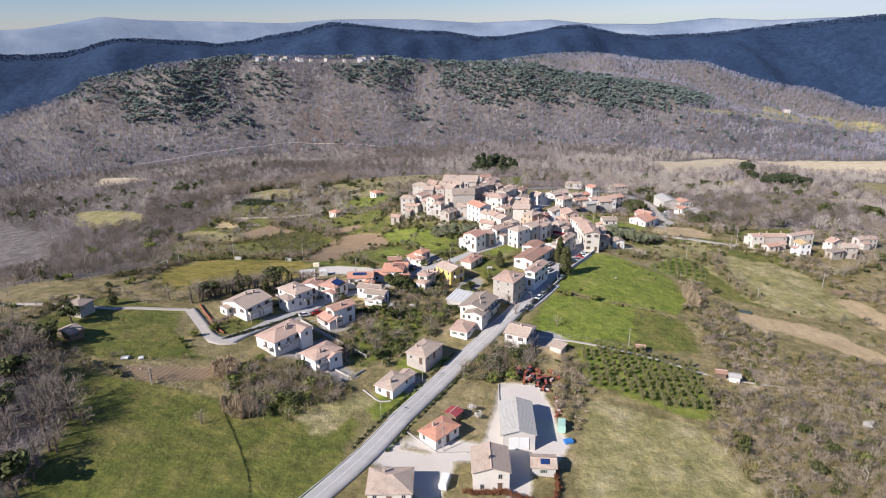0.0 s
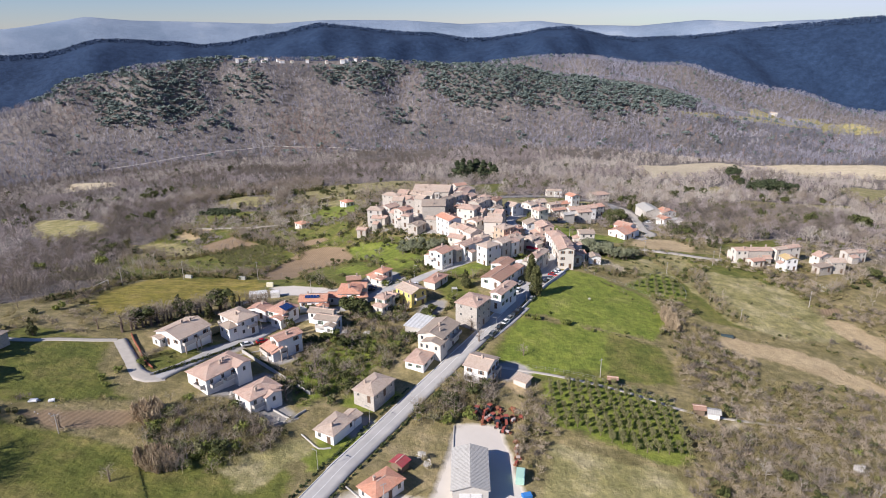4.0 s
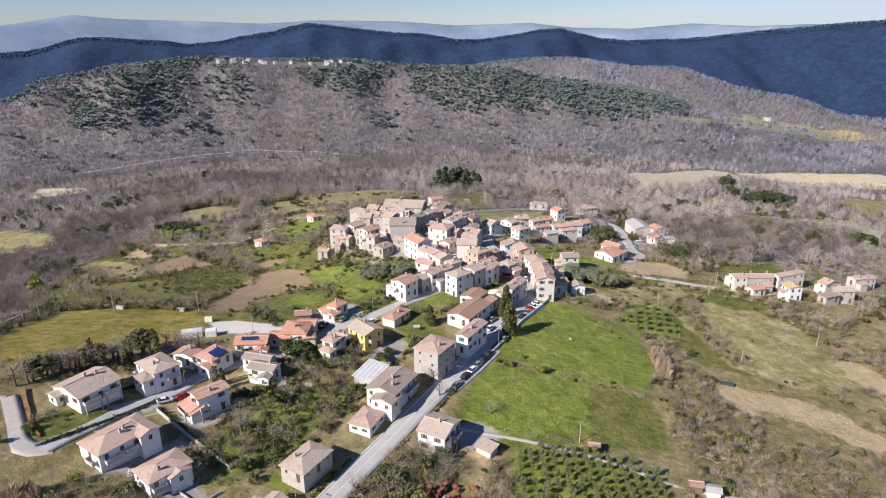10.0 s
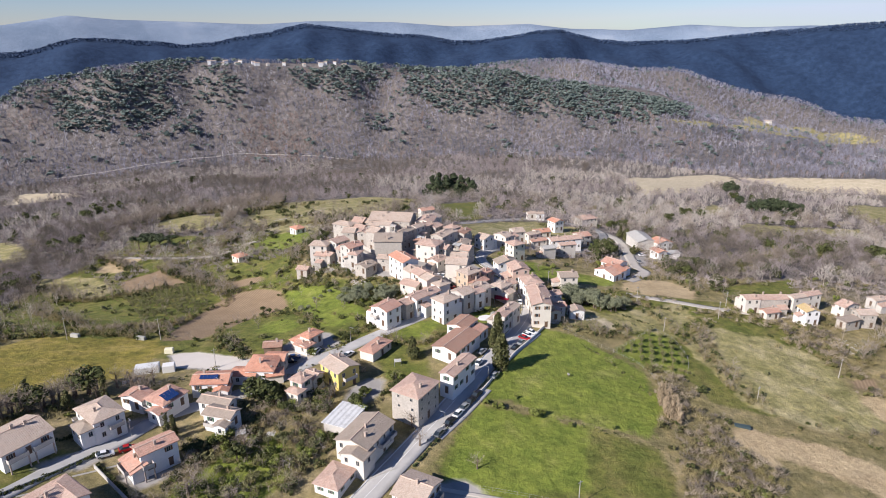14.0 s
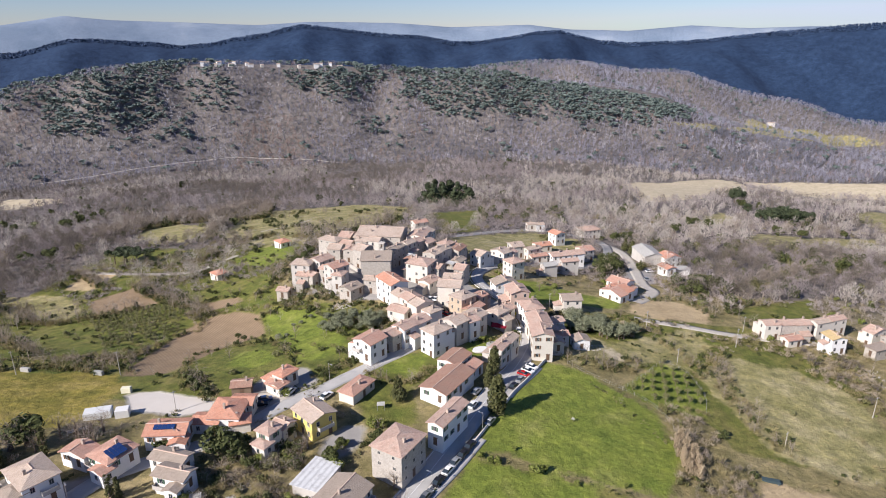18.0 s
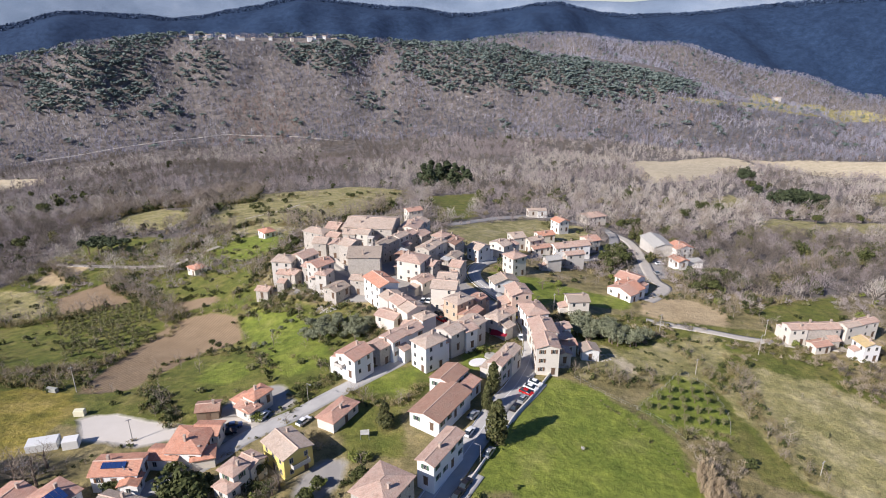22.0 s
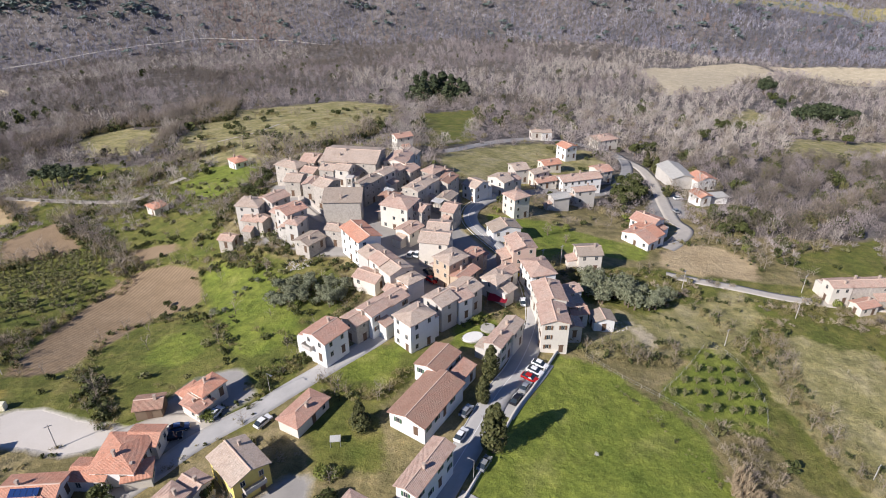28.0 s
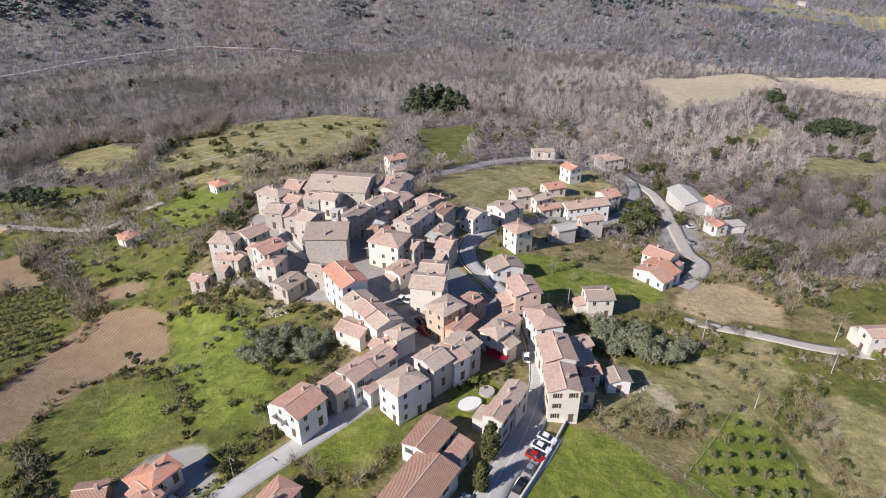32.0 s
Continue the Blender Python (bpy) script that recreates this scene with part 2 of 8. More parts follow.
def folds(x, y):
    """Spurs and ravines of the far ridges, tens of metres deep."""
    return (14 * np.sin(x * 0.0085 + 1.8 * np.sin(y * 0.003 + 1)) + 10 * np.sin(x * 0.019 - y * 0.006 + 1.5 * np.sin(y * 0.008)) + 5 * np.sin(x * 0.043 + y * 0.017 + np.sin(y * 0.02)))


def height(x, y):
    x, y = np.asarray(x, float), np.asarray(y, float)
    d = np.hypot((x + 20) * 0.95, y - 270)
    h = np.interp(d, [0, 60, 120, 200, 300, 420, 560, 700, 900, 6000], [-3, -4, -8, -20, -34, -52, -70, -90, -97, -97])
    for a, b, v in HILLS:
        h = h + v * np.exp(-((x - a) ** 2 + (y - b) ** 2) / (2 * 72.0 ** 2))
    for a, b, r, v in MOUNDS:
        h = h + v * np.exp(-((x - a) ** 2 + (y - b) ** 2) / (2 * r * r))
    az, r = np.arctan2(x, y - 100), np.hypot(x, y - 100)
    rough = ease(500, 1000, r)
    gully = np.sin(az * 31 + 2.3 * np.sin(az * 13 + 1)) * 5 + np.sin(az * 77 + r * 0.011) * 3
    for mark, wide, lean, rise in SPURS:
        gully = gully + rise * np.exp(-((az - bearing(mark) - lean * (r - 1250)) / wide) ** 2)
    ahead = ease(-0.3, 0.2, np.cos(az))
    n = np.interp(az, *NEAR_RIDGE)
    m = np.interp(az, *MID_RIDGE)
    k = np.interp(az, *DARK_RIDGE)
    f = np.interp(az, *FAR_RIDGE)
    n, m, k = n - 8, m - 8, k - 8
    top = n
    up = ease(930, 1260, r)
    far = h + (top - h) * up * ahead + gully * up * (1 - ease(1150, 1250, r)) * ahead
    far = far + (np.minimum(n, m) - 25 - far) * ease(1270, 1500, r) * ahead
    far = far + (m - far) * ease(1500, 1800, r) * ahead
    far = far + (np.minimum(m, k) - 70 - far) * ease(1820, 2200, r) * ahead
    far = far + (k - far) * ease(2200, 2900, r) * ahead
    far = far + (-160 - far) * ease(2950, 3600, r) * ahead
    far = far + (f - far) * ease(3900, 4400, r) * ahead
    far = far + folds(x, y) * (ease(1290, 1420, r) * (1 - ease(1640, 1780, r)) * 0.9 + ease(1950, 2250, r) * (1 - ease(2600, 2860, r)) * 1.2) * ahead
    return far + ripple(x, y) * 2.2 * rough * (1 - ease(1150, 1250, r) * 0.8)

# ---- ground ----
GREEN, LAWN, DRY, EARTH, TAN, GRAVEL, PAVE, STRAW, MEADOW = "green", "lawn", "dry", "earth", "tan", "gravel", "pave", "straw", "meadow"
FIELDS = []


def field(kind, *corners):
    """A plot of land; the far ones get ragged edges."""
    p = np.array(corners, float)
    if p[:, 1].min() > 380:
        out = []
        for i, (a, b_) in enumerate(zip(p, np.roll(p, -1, 0))):
            e = b_ - a
            for u in (0, 0.2, 0.4, 0.6, 0.8):
                w = 0.09 * math.sin(5 * math.pi * u) * math.sin(7 * i + 11 * u) if u else 0
                out.append(a + e * u + np.array((-e[1], e[0])) * w)
        p = np.array(out)
    FIELDS.append((kind, p))


field(LAWN, (4, 265), (20, 293), (30, 292), (51, 274), (54, 257), (48, 236), (31, 239), (6, 244), (-2, 243))
field(LAWN, (-12, 213), (-3, 240), (14, 239), (28, 236), (26, 213), (-5, 201))
field(DRY, (12, 412), (60, 447), (64, 470), (58, 495), (30, 505), (6, 488), (-16, 458), (-24, 430), (-8, 410))
field(GREEN, (-31, 284), (-18, 297), (-6, 289), (-20, 268))
field(LAWN, (-8, 292), (6, 290), (9, 302), (0, 309), (-6, 301))
field(TAN, (-11, 197), (-9, 205), (0, 205), (-2, 195))
field(GREEN, (-14, 214), (-2, 241), (16, 239), (48, 233), (48, 209), (-8, 199))
field(DRY, (72, 300), (88, 318), (112, 312), (124, 300), (128, 262), (105, 256), (84, 262), (77, 282))
field(MEADOW, (-162, 226), (-170, 255), (-166, 281), (-119, 281), (-111, 272), (-108, 248), (-124, 236), (-146, 214))
field(EARTH, (-117, 279), (-103, 282), (-101, 296), (-96, 314), (-83, 318), (-84, 323), (-93, 339), (-104, 345), (-115, 342), (-121, 328), (-122, 300))
field(EARTH, (-133, 357), (-109, 358), (-104, 354), (-117, 348))
field(GREEN, (-202, 338), (-192, 359), (-160, 355), (-136, 357), (-118, 333), (-125, 308), (-130, 300), (-163, 291))
field(GREEN, (-176, 358), (-148, 362), (-138, 372), (-122, 386), (-105, 367), (-98, 356), (-120, 348), (-140, 358))
field(GREEN, (-225, 400), (-180, 404), (-150, 404), (-150, 398), (-178, 396), (-190, 390), (-215, 385))
field(GREEN, (-225, 436), (-190, 428), (-160, 434), (-160, 450), (-200, 470), (-240, 470))
field(LAWN, (-79, 316), (-89, 334), (-88, 341), (-70, 335), (-57, 324), (-56, 310), (-46, 302), (-46, 291), (-53, 285), (-60, 287), (-67, 297))
field(GREEN, (-90, 277), (-93, 288), (-93, 303), (-77, 307), (-63, 288), (-71, 283), (-69, 274), (-77, 263), (-82, 268))
field(GREEN, (-88, 285), (-88, 299), (-78, 302), (-70, 289), (-76, 280))
field(GREEN, (-61, 325), (-50, 336), (-36, 318), (-36, 300), (-46, 298), (-58, 310))
field(TAN, (61, 361), (74, 374), (86, 372), (96, 362), (94, 348), (71, 346), (62, 351))
field(PAVE, (72, 417), (79, 432), (90, 440), (88, 423), (84, 404), (73, 394), (66, 403))
field(GREEN, (119, 374), (153, 391), (140, 360), (116, 352), (104, 366))
field(GREEN, (93, 327), (118, 321), (110, 305), (87, 311))
field(DRY, (46, 318), (83, 342), (86, 326), (69, 303))
field(STRAW, (164, 890), (200, 935), (237, 937), (310, 988), (334, 977), (346, 930), (257, 830), (216, 752), (148, 705))
field(STRAW, (342, 979), (419, 973), (540, 955), (500, 883), (384, 891), (361, 936))
field(DRY, (342, 715), (468, 830), (359, 640), (333, 636))
field(DRY, (176, 601), (186, 640), (209, 669), (213, 636))
field(DRY, (430, 1290), (548, 1540), (607, 1633), (600, 1560), (682, 1590), (810, 1596), (850, 1530), (770, 1545), (560, 1300))
field(DRY, (301, 1205), (373, 1253), (441, 1300), (430, 1285), (380, 1225))
field(DRY, (163, 511), (196, 566), (232, 574), (303, 598), (286, 563), (194, 509))
field(DRY, (172, 615), (204, 644), (206, 625), (177, 591), (157, 581))
field(DRY, (-396, 496), (-401, 517), (-369, 509), (-301, 459), (-287, 431), (-299, 420), (-318, 418), (-351, 443))
field(DRY, (-247, 390), (-218, 390), (-194, 377), (-208, 369), (-236, 375))
field(DRY, (-236, 381), (-210, 381), (-191, 370), (-186, 355), (-199, 354), (-219, 359))
field(TAN, (-220, 399), (-225, 428), (-205, 421), (-200, 395))
field(STRAW, (-575, 806), (-509, 808), (-461, 748), (-476, 717), (-530, 715))
field(GREEN, (-204, 413), (-190, 417), (-178, 407), (-181, 399), (-201, 402))
field(STRAW, (55, 189), (60, 193), (63, 194.5), (62, 190), (57, 186))
field(TAN, (125, 278), (135, 281), (146, 264), (138, 250), (128, 264))
field(EARTH, (129, 289), (140, 293), (136, 285), (126, 282))
field(LAWN, (-118, 575), (-101, 630), (-70, 600), (-62, 520), (-69, 480), (-88, 458), (-100, 500))
field(DRY, (-160, 468), (-180, 540), (-170, 610), (-112, 640), (-62, 612), (-50, 470), (-75, 432), (-128, 446))
field(GREEN, (-46, 578), (-3, 600), (-7, 489), (-28, 465))
field(DRY, (-178, 501), (-188, 553), (-186, 615), (-150, 590), (-124, 547), (-99, 466), (-135, 481), (-158, 476))
field(DRY, (-255, 530), (-258, 565), (-210, 552), (-187, 515), (-196, 487), (-219, 486))
field(LAWN, (-133, 410), (-136, 420), (-130, 446), (-106, 438), (-95, 398), (-108, 392))
field(GRAVEL, (-108, 266), (-97, 267), (-84, 263), (-70, 260), (-64, 257), (-66, 252), (-76, 255), (-82, 251), (-91, 253), (-99, 254))
field(EARTH, (-192, 377), (-178, 396), (-150, 365), (-152, 358), (-175, 356))
field(TAN, (72, 248), (78, 253), (85, 250), (101, 249), (111, 241), (124, 231), (134, 224), (128, 219), (110, 227), (98, 232), (83, 239), (81, 233), (72, 239))
field(EARTH, (-136, 155), (-108, 164), (-103, 158), (-124, 151))
field(LAWN, (2, 376), (22, 378), (61, 363), (55, 354), (28, 354), (19, 337))
field(LAWN, (-68, 178), (-54, 190), (-46, 212), (-54, 222), (-68, 212), (-74, 196))
field(LAWN, (-57, 181), (-46, 177), (-40, 188), (-50, 193))
field(PAVE, (-96, 176), (-91, 184), (-83, 193), (-79, 191), (-86, 178))
field(PAVE, (-108, 200), (-104, 206), (-98, 208), (-103, 197))
field(PAVE, (-30, 208), (-24, 220), (-20, 217), (-26, 206))
field(PAVE, (-41, 237), (-40, 244), (-36, 250), (-31, 250), (-30.5, 243), (-34, 237))
field(PAVE, (-66, 257), (-62, 264), (-57, 262), (-60, 254))
field(PAVE, (-100, 221), (-92, 226), (-88, 222), (-94, 214))
field(GREEN, (-119, 187), (-116, 197), (-104, 209), (-99, 203), (-112, 182))
field(STRAW, (41, 315), (45, 315), (50, 309), (48.5, 304), (44.5, 304.5))
field(LAWN, (-33, 280), (-26, 289), (-17, 293), (-15.5, 287), (-22, 275.5), (-29, 276))
field(LAWN, (-85, 286), (-86, 300), (-77, 302), (-68, 290), (-74, 282))
field(PAVE, (-72, 262), (-66, 277), (-56, 281), (-49, 271), (-56, 263), (-64, 258))
field(GREEN, (-31, 286), (-19, 295), (-13, 286), (-28, 271))
field(GREEN, (-90, 278), (-76, 306), (-59, 286), (-69, 273))
field(LAWN, (3, 200), (19, 206), (44, 199), (43, 172), (36, 168), (5, 181))
field(GREEN, (4, 199), (19, 205), (43, 198), (42, 173), (36, 169), (6, 182))
field(LAWN, (44, 283.5), (63, 309), (69, 302), (71, 288), (68, 277), (57, 276))
field(GREEN, (-135, 196), (-128, 180), (-112, 168), (-140, 158), (-175, 165), (-165, 200))
field(GREEN, (-150, 151), (-100, 150), (-84, 160), (-60, 150), (-66, 100), (-122, 94), (-127, 110), (-130, 126), (-137, 139))
field(DRY, (4, 172), (36, 166), (44, 140), (30, 110), (-5, 118))
field(LAWN, (-62, 158), (-46, 180), (-43, 172), (-56, 148))
field(GRAVEL, (-22, 177), (-10, 178), (-3, 149), (-8, 141), (-34, 138), (-50, 144), (-44, 147), (-26, 146))


field(PAVE, (-38, 290), (-24, 316), (-38, 334), (-50, 334), (-64, 341), (-84, 350), (-76, 372), (-84, 395), (-64, 412), (-28, 412), (-8, 388), (-8, 362), (2, 347), (12, 336), (13, 314), (2, 322), (-6, 314), (-12, 302))
field(PAVE, (-104, 204), (-98, 212), (-92, 209), (-99, 199))
field(PAVE, (-88, 200), (-80, 198), (-74, 205), (-84, 208))
field(PAVE, (-62, 253), (-58, 260), (-66, 264), (-70, 256))
field(PAVE, (-88, 178), (-72, 166), (-66, 172), (-80, 186))
field(PAVE, (-50, 165), (-44, 175), (-48, 178), (-56, 172))
field(PAVE, (-16, 205), (-8, 199), (2, 206), (-6, 212))
field(GRAVEL, (-51, 144), (-47, 140), (-37, 139), (-30, 144), (-13, 146), (-14, 128), (-19, 126), (-22, 140), (-33, 139), (-36, 122), (-42, 124), (-44, 132), (-54, 133))
field(DRY, (-78, 150), (-62, 164), (-58, 160), (-70, 140))
field(GREEN, (-40, 272), (-33, 284), (-22, 272), (-16, 252), (-30, 250))
field(DRY, (20, 300), (30, 322), (48, 316), (64, 314), (60, 306), (40, 296), (30, 296))


GROVE = np.array([(4, 199), (19, 205), (43, 198), (42, 173), (36, 169), (6, 182)], float)
PADDOCK = np.array([(44, 283.5), (63, 309), (69, 302), (71, 288), (68, 277), (57, 276)], float)


# plain grass round the plots of the slopes
SLOPE_GRASS = [np.array(p, float) for p in (((-45, 262), (-38, 290), (-60, 335), (-88, 350), (-100, 400), (-95, 440), (-150, 470), (-235, 450), (-230, 300), (-185, 284), (-112, 262), (-70, 250)),
                                             ((22, 300), (30, 345), (60, 350), (110, 345), (130, 300), (90, 258), (72, 262), (56, 300)))]
# groves of tall close-standing trees
GROVES = [np.array(p, float) for p in (((100, 470), (140, 500), (204, 520), (253, 500), (205, 415), (144, 386), (111, 384), (92, 392), (106, 430)), ((-290, 440), (-262, 446), (-239, 424), (-214, 384), (-240, 384), (-275, 400)),
                                        ((-350, 560), (-271, 534), (-239, 525), (-240, 492), (-245, 456), (-285, 452), (-330, 500)), ((-128, 98), (-131, 126), (-138, 139), (-154, 151), (-166, 161), (-192, 172), (-250, 176), (-250, 100)), ((-232, 300), (-196, 296), (-182, 262), (-190, 225), (-245, 230), (-260, 280)),
                                        ((-290, 418), (-240, 372), (-222, 345), (-225, 318), (-270, 310), (-320, 380)))]


def inside_by(poly, x, y):
    """How many metres each place lies inside a field; below 0 outside."""
    d = np.full(x.shape, 1e9)
    inn = np.zeros(x.shape, bool)
    for (ax, ay), (bx, by) in zip(poly, np.roll(poly, -1, 0)):
        ex, ey = bx - ax, by - ay
        u = np.clip(((x - ax) * ex + (y - ay) * ey) / (ex * ex + ey * ey), 0, 1)
        d = np.minimum(d, np.hypot(x - ax - u * ex, y - ay - u * ey))
        inn ^= ((ay > y) != (by > y)) & (x < ex * (y - ay) / (ey if ey else 1e-9) + ax)
    return np.where(inn, d, -d)


def cover(kind, x, y):
    best = np.full(x.shape, -60.0)
    for k, poly in FIELDS:
        if k == kind:
            best = np.maximum(best, inside_by(poly, x, y))
    return best


def spaced(lo, hi, a, b, step, grow):
    """Grid lines: even between a and b, wider apart beyond."""
    mid = list(np.arange(a, b + 0.01, step))
    up, down, s = [], [], step
    v = mid[-1]
    while v < hi:
        s *= grow
        v += s
        up.append(v)
    v, s = mid[0], step
    while v > lo:
        s *= grow
        v -= s
        down.append(v)
    return np.array(down[::-1] + mid + up)


gx = spaced(-4600, 4600, -240, 190, 2.8, 1.028)
gy = spaced(-700, 4800, 90, 520, 2.8, 1.016)
GX, GY = np.meshgrid(gx, gy)
GZ = height(GX, GY)
nx, ny = len(gx), len(gy)
idx = np.arange(nx * ny).reshape(ny, nx)
quads = np.stack([idx[:-1, :-1], idx[:-1, 1:], idx[1:, 1:], idx[1:, :-1]], -1).reshape(-1, 4)


def grid_mesh(name, verts, faces):
    me = bpy.data.meshes.new(name)
    k = faces.shape[1]
    me.vertices.add(len(verts))
    me.vertices.foreach_set("co", np.asarray(verts, np.float32).ravel())
    me.loops.add(faces.size)
    me.loops.foreach_set("vertex_index", faces.astype(np.int32).ravel())
    me.polygons.add(len(faces))
    me.polygons.foreach_set("loop_start", np.arange(0, faces.size, k, dtype=np.int32))
    me.update(calc_edges=True)
    return me


me = grid_mesh("ground", np.stack([GX, GY, GZ], -1).reshape(-1, 3), quads)
me.polygons.foreach_set("use_smooth", np.ones(len(quads), bool))
flat_x, flat_y = GX.ravel(), GY.ravel()
for attr, kinds in (("fields_a", (GREEN, LAWN, DRY)), ("fields_b", (EARTH, TAN, GRAVEL)), ("fields_c", (PAVE, STRAW, MEADOW))):
    at = me.color_attributes.new(attr, "FLOAT_COLOR", "POINT")
    cols = np.ones((nx * ny, 4), np.float32)
    for j, k in enumerate(kinds):
        reach = cover(k, flat_x, flat_y)
        if k == GREEN:
            for poly in SLOPE_GRASS:
                reach = np.maximum(reach, inside_by(poly, flat_x, flat_y))
        cols[:, j] = np.clip(0.5 + reach / (16 + np.clip((flat_y - 400) / 5, 0, 34)), 0, 1)
    at.data.foreach_set("color", cols.ravel())
# how wooded the land is: none round the village, all of it out in the valley and on the hills
W_D = np.hypot((flat_x + 10) * 0.8, flat_y - 250)
wood_at = me.color_attributes.new("woods", "FLOAT_COLOR", "POINT")
az_f, r_f = np.arctan2(flat_x, flat_y - 100), np.hypot(flat_x, flat_y - 100)
wcols = np.ones((nx * ny, 4), np.float32)
wcols[:, 0] = np.clip((W_D - 120) / 160, 0, 1)
for poly in GROVES:
    wcols[:, 0] = np.maximum(wcols[:, 0], np.clip(0.5 + inside_by(poly, flat_x, flat_y) / 8, 0, 1))
# green and blue channels: where the painted distance haze sets in
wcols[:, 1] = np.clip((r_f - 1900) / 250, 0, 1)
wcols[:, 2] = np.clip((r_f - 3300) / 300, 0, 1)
wood_at.data.foreach_set("color", wcols.ravel())

M_GROUND, n, l, b = mat("ground_cover", 0.95)


def attribute(n, name):
    a = n.new("ShaderNodeAttribute")
    a.attribute_name = name
    return a.outputs["Color"]


def parts_of(n, l, c):
    s = n.new("ShaderNodeSeparateColor")
    l.new(c, s.inputs[0])
    return s.outputs


n1, n2, n3, n4 = noise_tex(n, l, 0.02, 5), noise_tex(n, l, 0.11, 5), noise_tex(n, l, 0.9, 5), noise_tex(n, l, 0.006, 4)
scrub = ramp(n, l, n2, [(0.3, (0.17, 0.145, 0.06)), (0.5, (0.3, 0.245, 0.115)), (0.7, (0.44, 0.35, 0.2))])
scrub = mix(n, l, calc(n, l, "MULTIPLY", n3, 0.5), scrub, (0.16, 0.15, 0.055))
floor_c = ramp(n, l, n2, [(0.3, (0.115, 0.1, 0.088)), (0.5, (0.17, 0.15, 0.135)), (0.7, (0.24, 0.215, 0.195))])
# far ridge ground: blue haze and cloud shade put into the colour
ridge_haze_c = mix(n, l, 0.5, ramp(n, l, n4, [(0.35, (0.013, 0.029, 0.068)), (0.65, (0.02, 0.042, 0.092))]), ramp(n, l, noise_tex(n, l, 0.05, 6, rough=0.75), [(0.35, (0.004, 0.015, 0.04)), (0.65, (0.036, 0.068, 0.13))]))
green_c = ramp(n, l, n2, [(0.3, (0.098, 0.128, 0.022)), (0.5, (0.15, 0.162, 0.034)), (0.7, (0.235, 0.205, 0.068))])
green_c = mix(n, l, calc(n, l, "MULTIPLY", n3, 0.35), green_c, (0.17, 0.16, 0.045))
lawn_c = ramp(n, l, n2, [(0.3, (0.155, 0.2, 0.03)), (0.55, (0.215, 0.245, 0.042)), (0.75, (0.29, 0.29, 0.08))])
lawn_c = mix(n, l, calc(n, l, "MULTIPLY", n3, 0.3), lawn_c, (0.13, 0.185, 0.025))
dry_c = ramp(n, l, n2, [(0.3, (0.225, 0.21, 0.075)), (0.5, (0.325, 0.29, 0.125)), (0.7, (0.43, 0.37, 0.205))])
wv = n.new("ShaderNodeTexWave")
wv.inputs["Scale"].default_value, wv.inputs["Distortion"].default_value, wv.inputs["Detail"].default_value = 0.24, 1.2, 1.0
tcw = n.new("ShaderNodeTexCoord")
mpw = n.new("ShaderNodeMapping")
mpw.inputs["Rotation"].default_value = (0, 0, 0.25)
l.new(tcw.outputs["Object"], mpw.inputs["Vector"])
l.new(mpw.outputs["Vector"], wv.inputs["Vector"])
earth_c = mix(n, l, calc(n, l, "MULTIPLY", wv.outputs["Fac"], 0.55), ramp(n, l, n2, [(0.3, (0.275, 0.194, 0.114)), (0.7, (0.335, 0.244, 0.15))]), (0.188, 0.134, 0.08))
tan_c = ramp(n, l, n2, [(0.3, (0.42, 0.315, 0.175)), (0.6, (0.52, 0.4, 0.235))])
straw_c = ramp(n, l, n2, [(0.3, (0.5, 0.42, 0.28)), (0.7, (0.64, 0.545, 0.38))])
gravel_c = ramp(n, l, n2, [(0.3, (0.56, 0.51, 0.44)), (0.7, (0.62, 0.57, 0.5))])
pave_c = ramp(n, l, n2, [(0.3, (0.27, 0.255, 0.235)), (0.7, (0.38, 0.355, 0.32))])
n5, n6 = noise_tex(n, l, 0.3, 6, rough=0.7), noise_tex(n, l, 3.2, 8, rough=0.85)
wd = parts_of(n, l, attribute(n, "woods"))
fa, fb = parts_of(n, l, attribute(n, "fields_a")), parts_of(n, l, attribute(n, "fields_b"))
edge = calc(n, l, "ADD", calc(n, l, "MULTIPLY", calc(n, l, "SUBTRACT", calc(n, l, "ADD", n2, calc(n, l, "MULTIPLY", n1, 0.6)), 0.8), 0.6), calc(n, l, "MULTIPLY", calc(n, l, "SUBTRACT", n3, 0.5), 0.2))


def within(v, width=0.06, ragged=1.0):
    return calc(n, l, "SMOOTH_MIN", 1.0, calc(n, l, "MAXIMUM", 0.0, calc(n, l, "DIVIDE", calc(n, l, "SUBTRACT", calc(n, l, "ADD", v, calc(n, l, "MULTIPLY", edge, ragged)), 0.5 - width), 2 * width)), 0.1)


col = mix(n, l, within(wd[0], 0.25), scrub, floor_c)
col = mix(n, l, within(wd[1], 0.2), col, ridge_haze_c)
# farthest range: pale blue haze painted as ground colour
far_haze_c = ramp(n, l, noise_tex(n, l, 0.0035, 5), [(0.35, (0.15, 0.2, 0.27)), (0.55, (0.21, 0.265, 0.34)), (0.7, (0.29, 0.34, 0.4))])
col = mix(n, l, wd[2], col, far_haze_c)
meadow_c = ramp(n, l, n2, [(0.3, (0.19, 0.175, 0.03)), (0.5, (0.28, 0.232, 0.048)), (0.7, (0.37, 0.288, 0.085))])
for v, c in ((fa[0], green_c), (fa[1], lawn_c), (fa[2], dry_c), (parts_of(n, l, attribute(n, "fields_c"))[2], meadow_c)):
    col = mix(n, l, within(v), col, c)
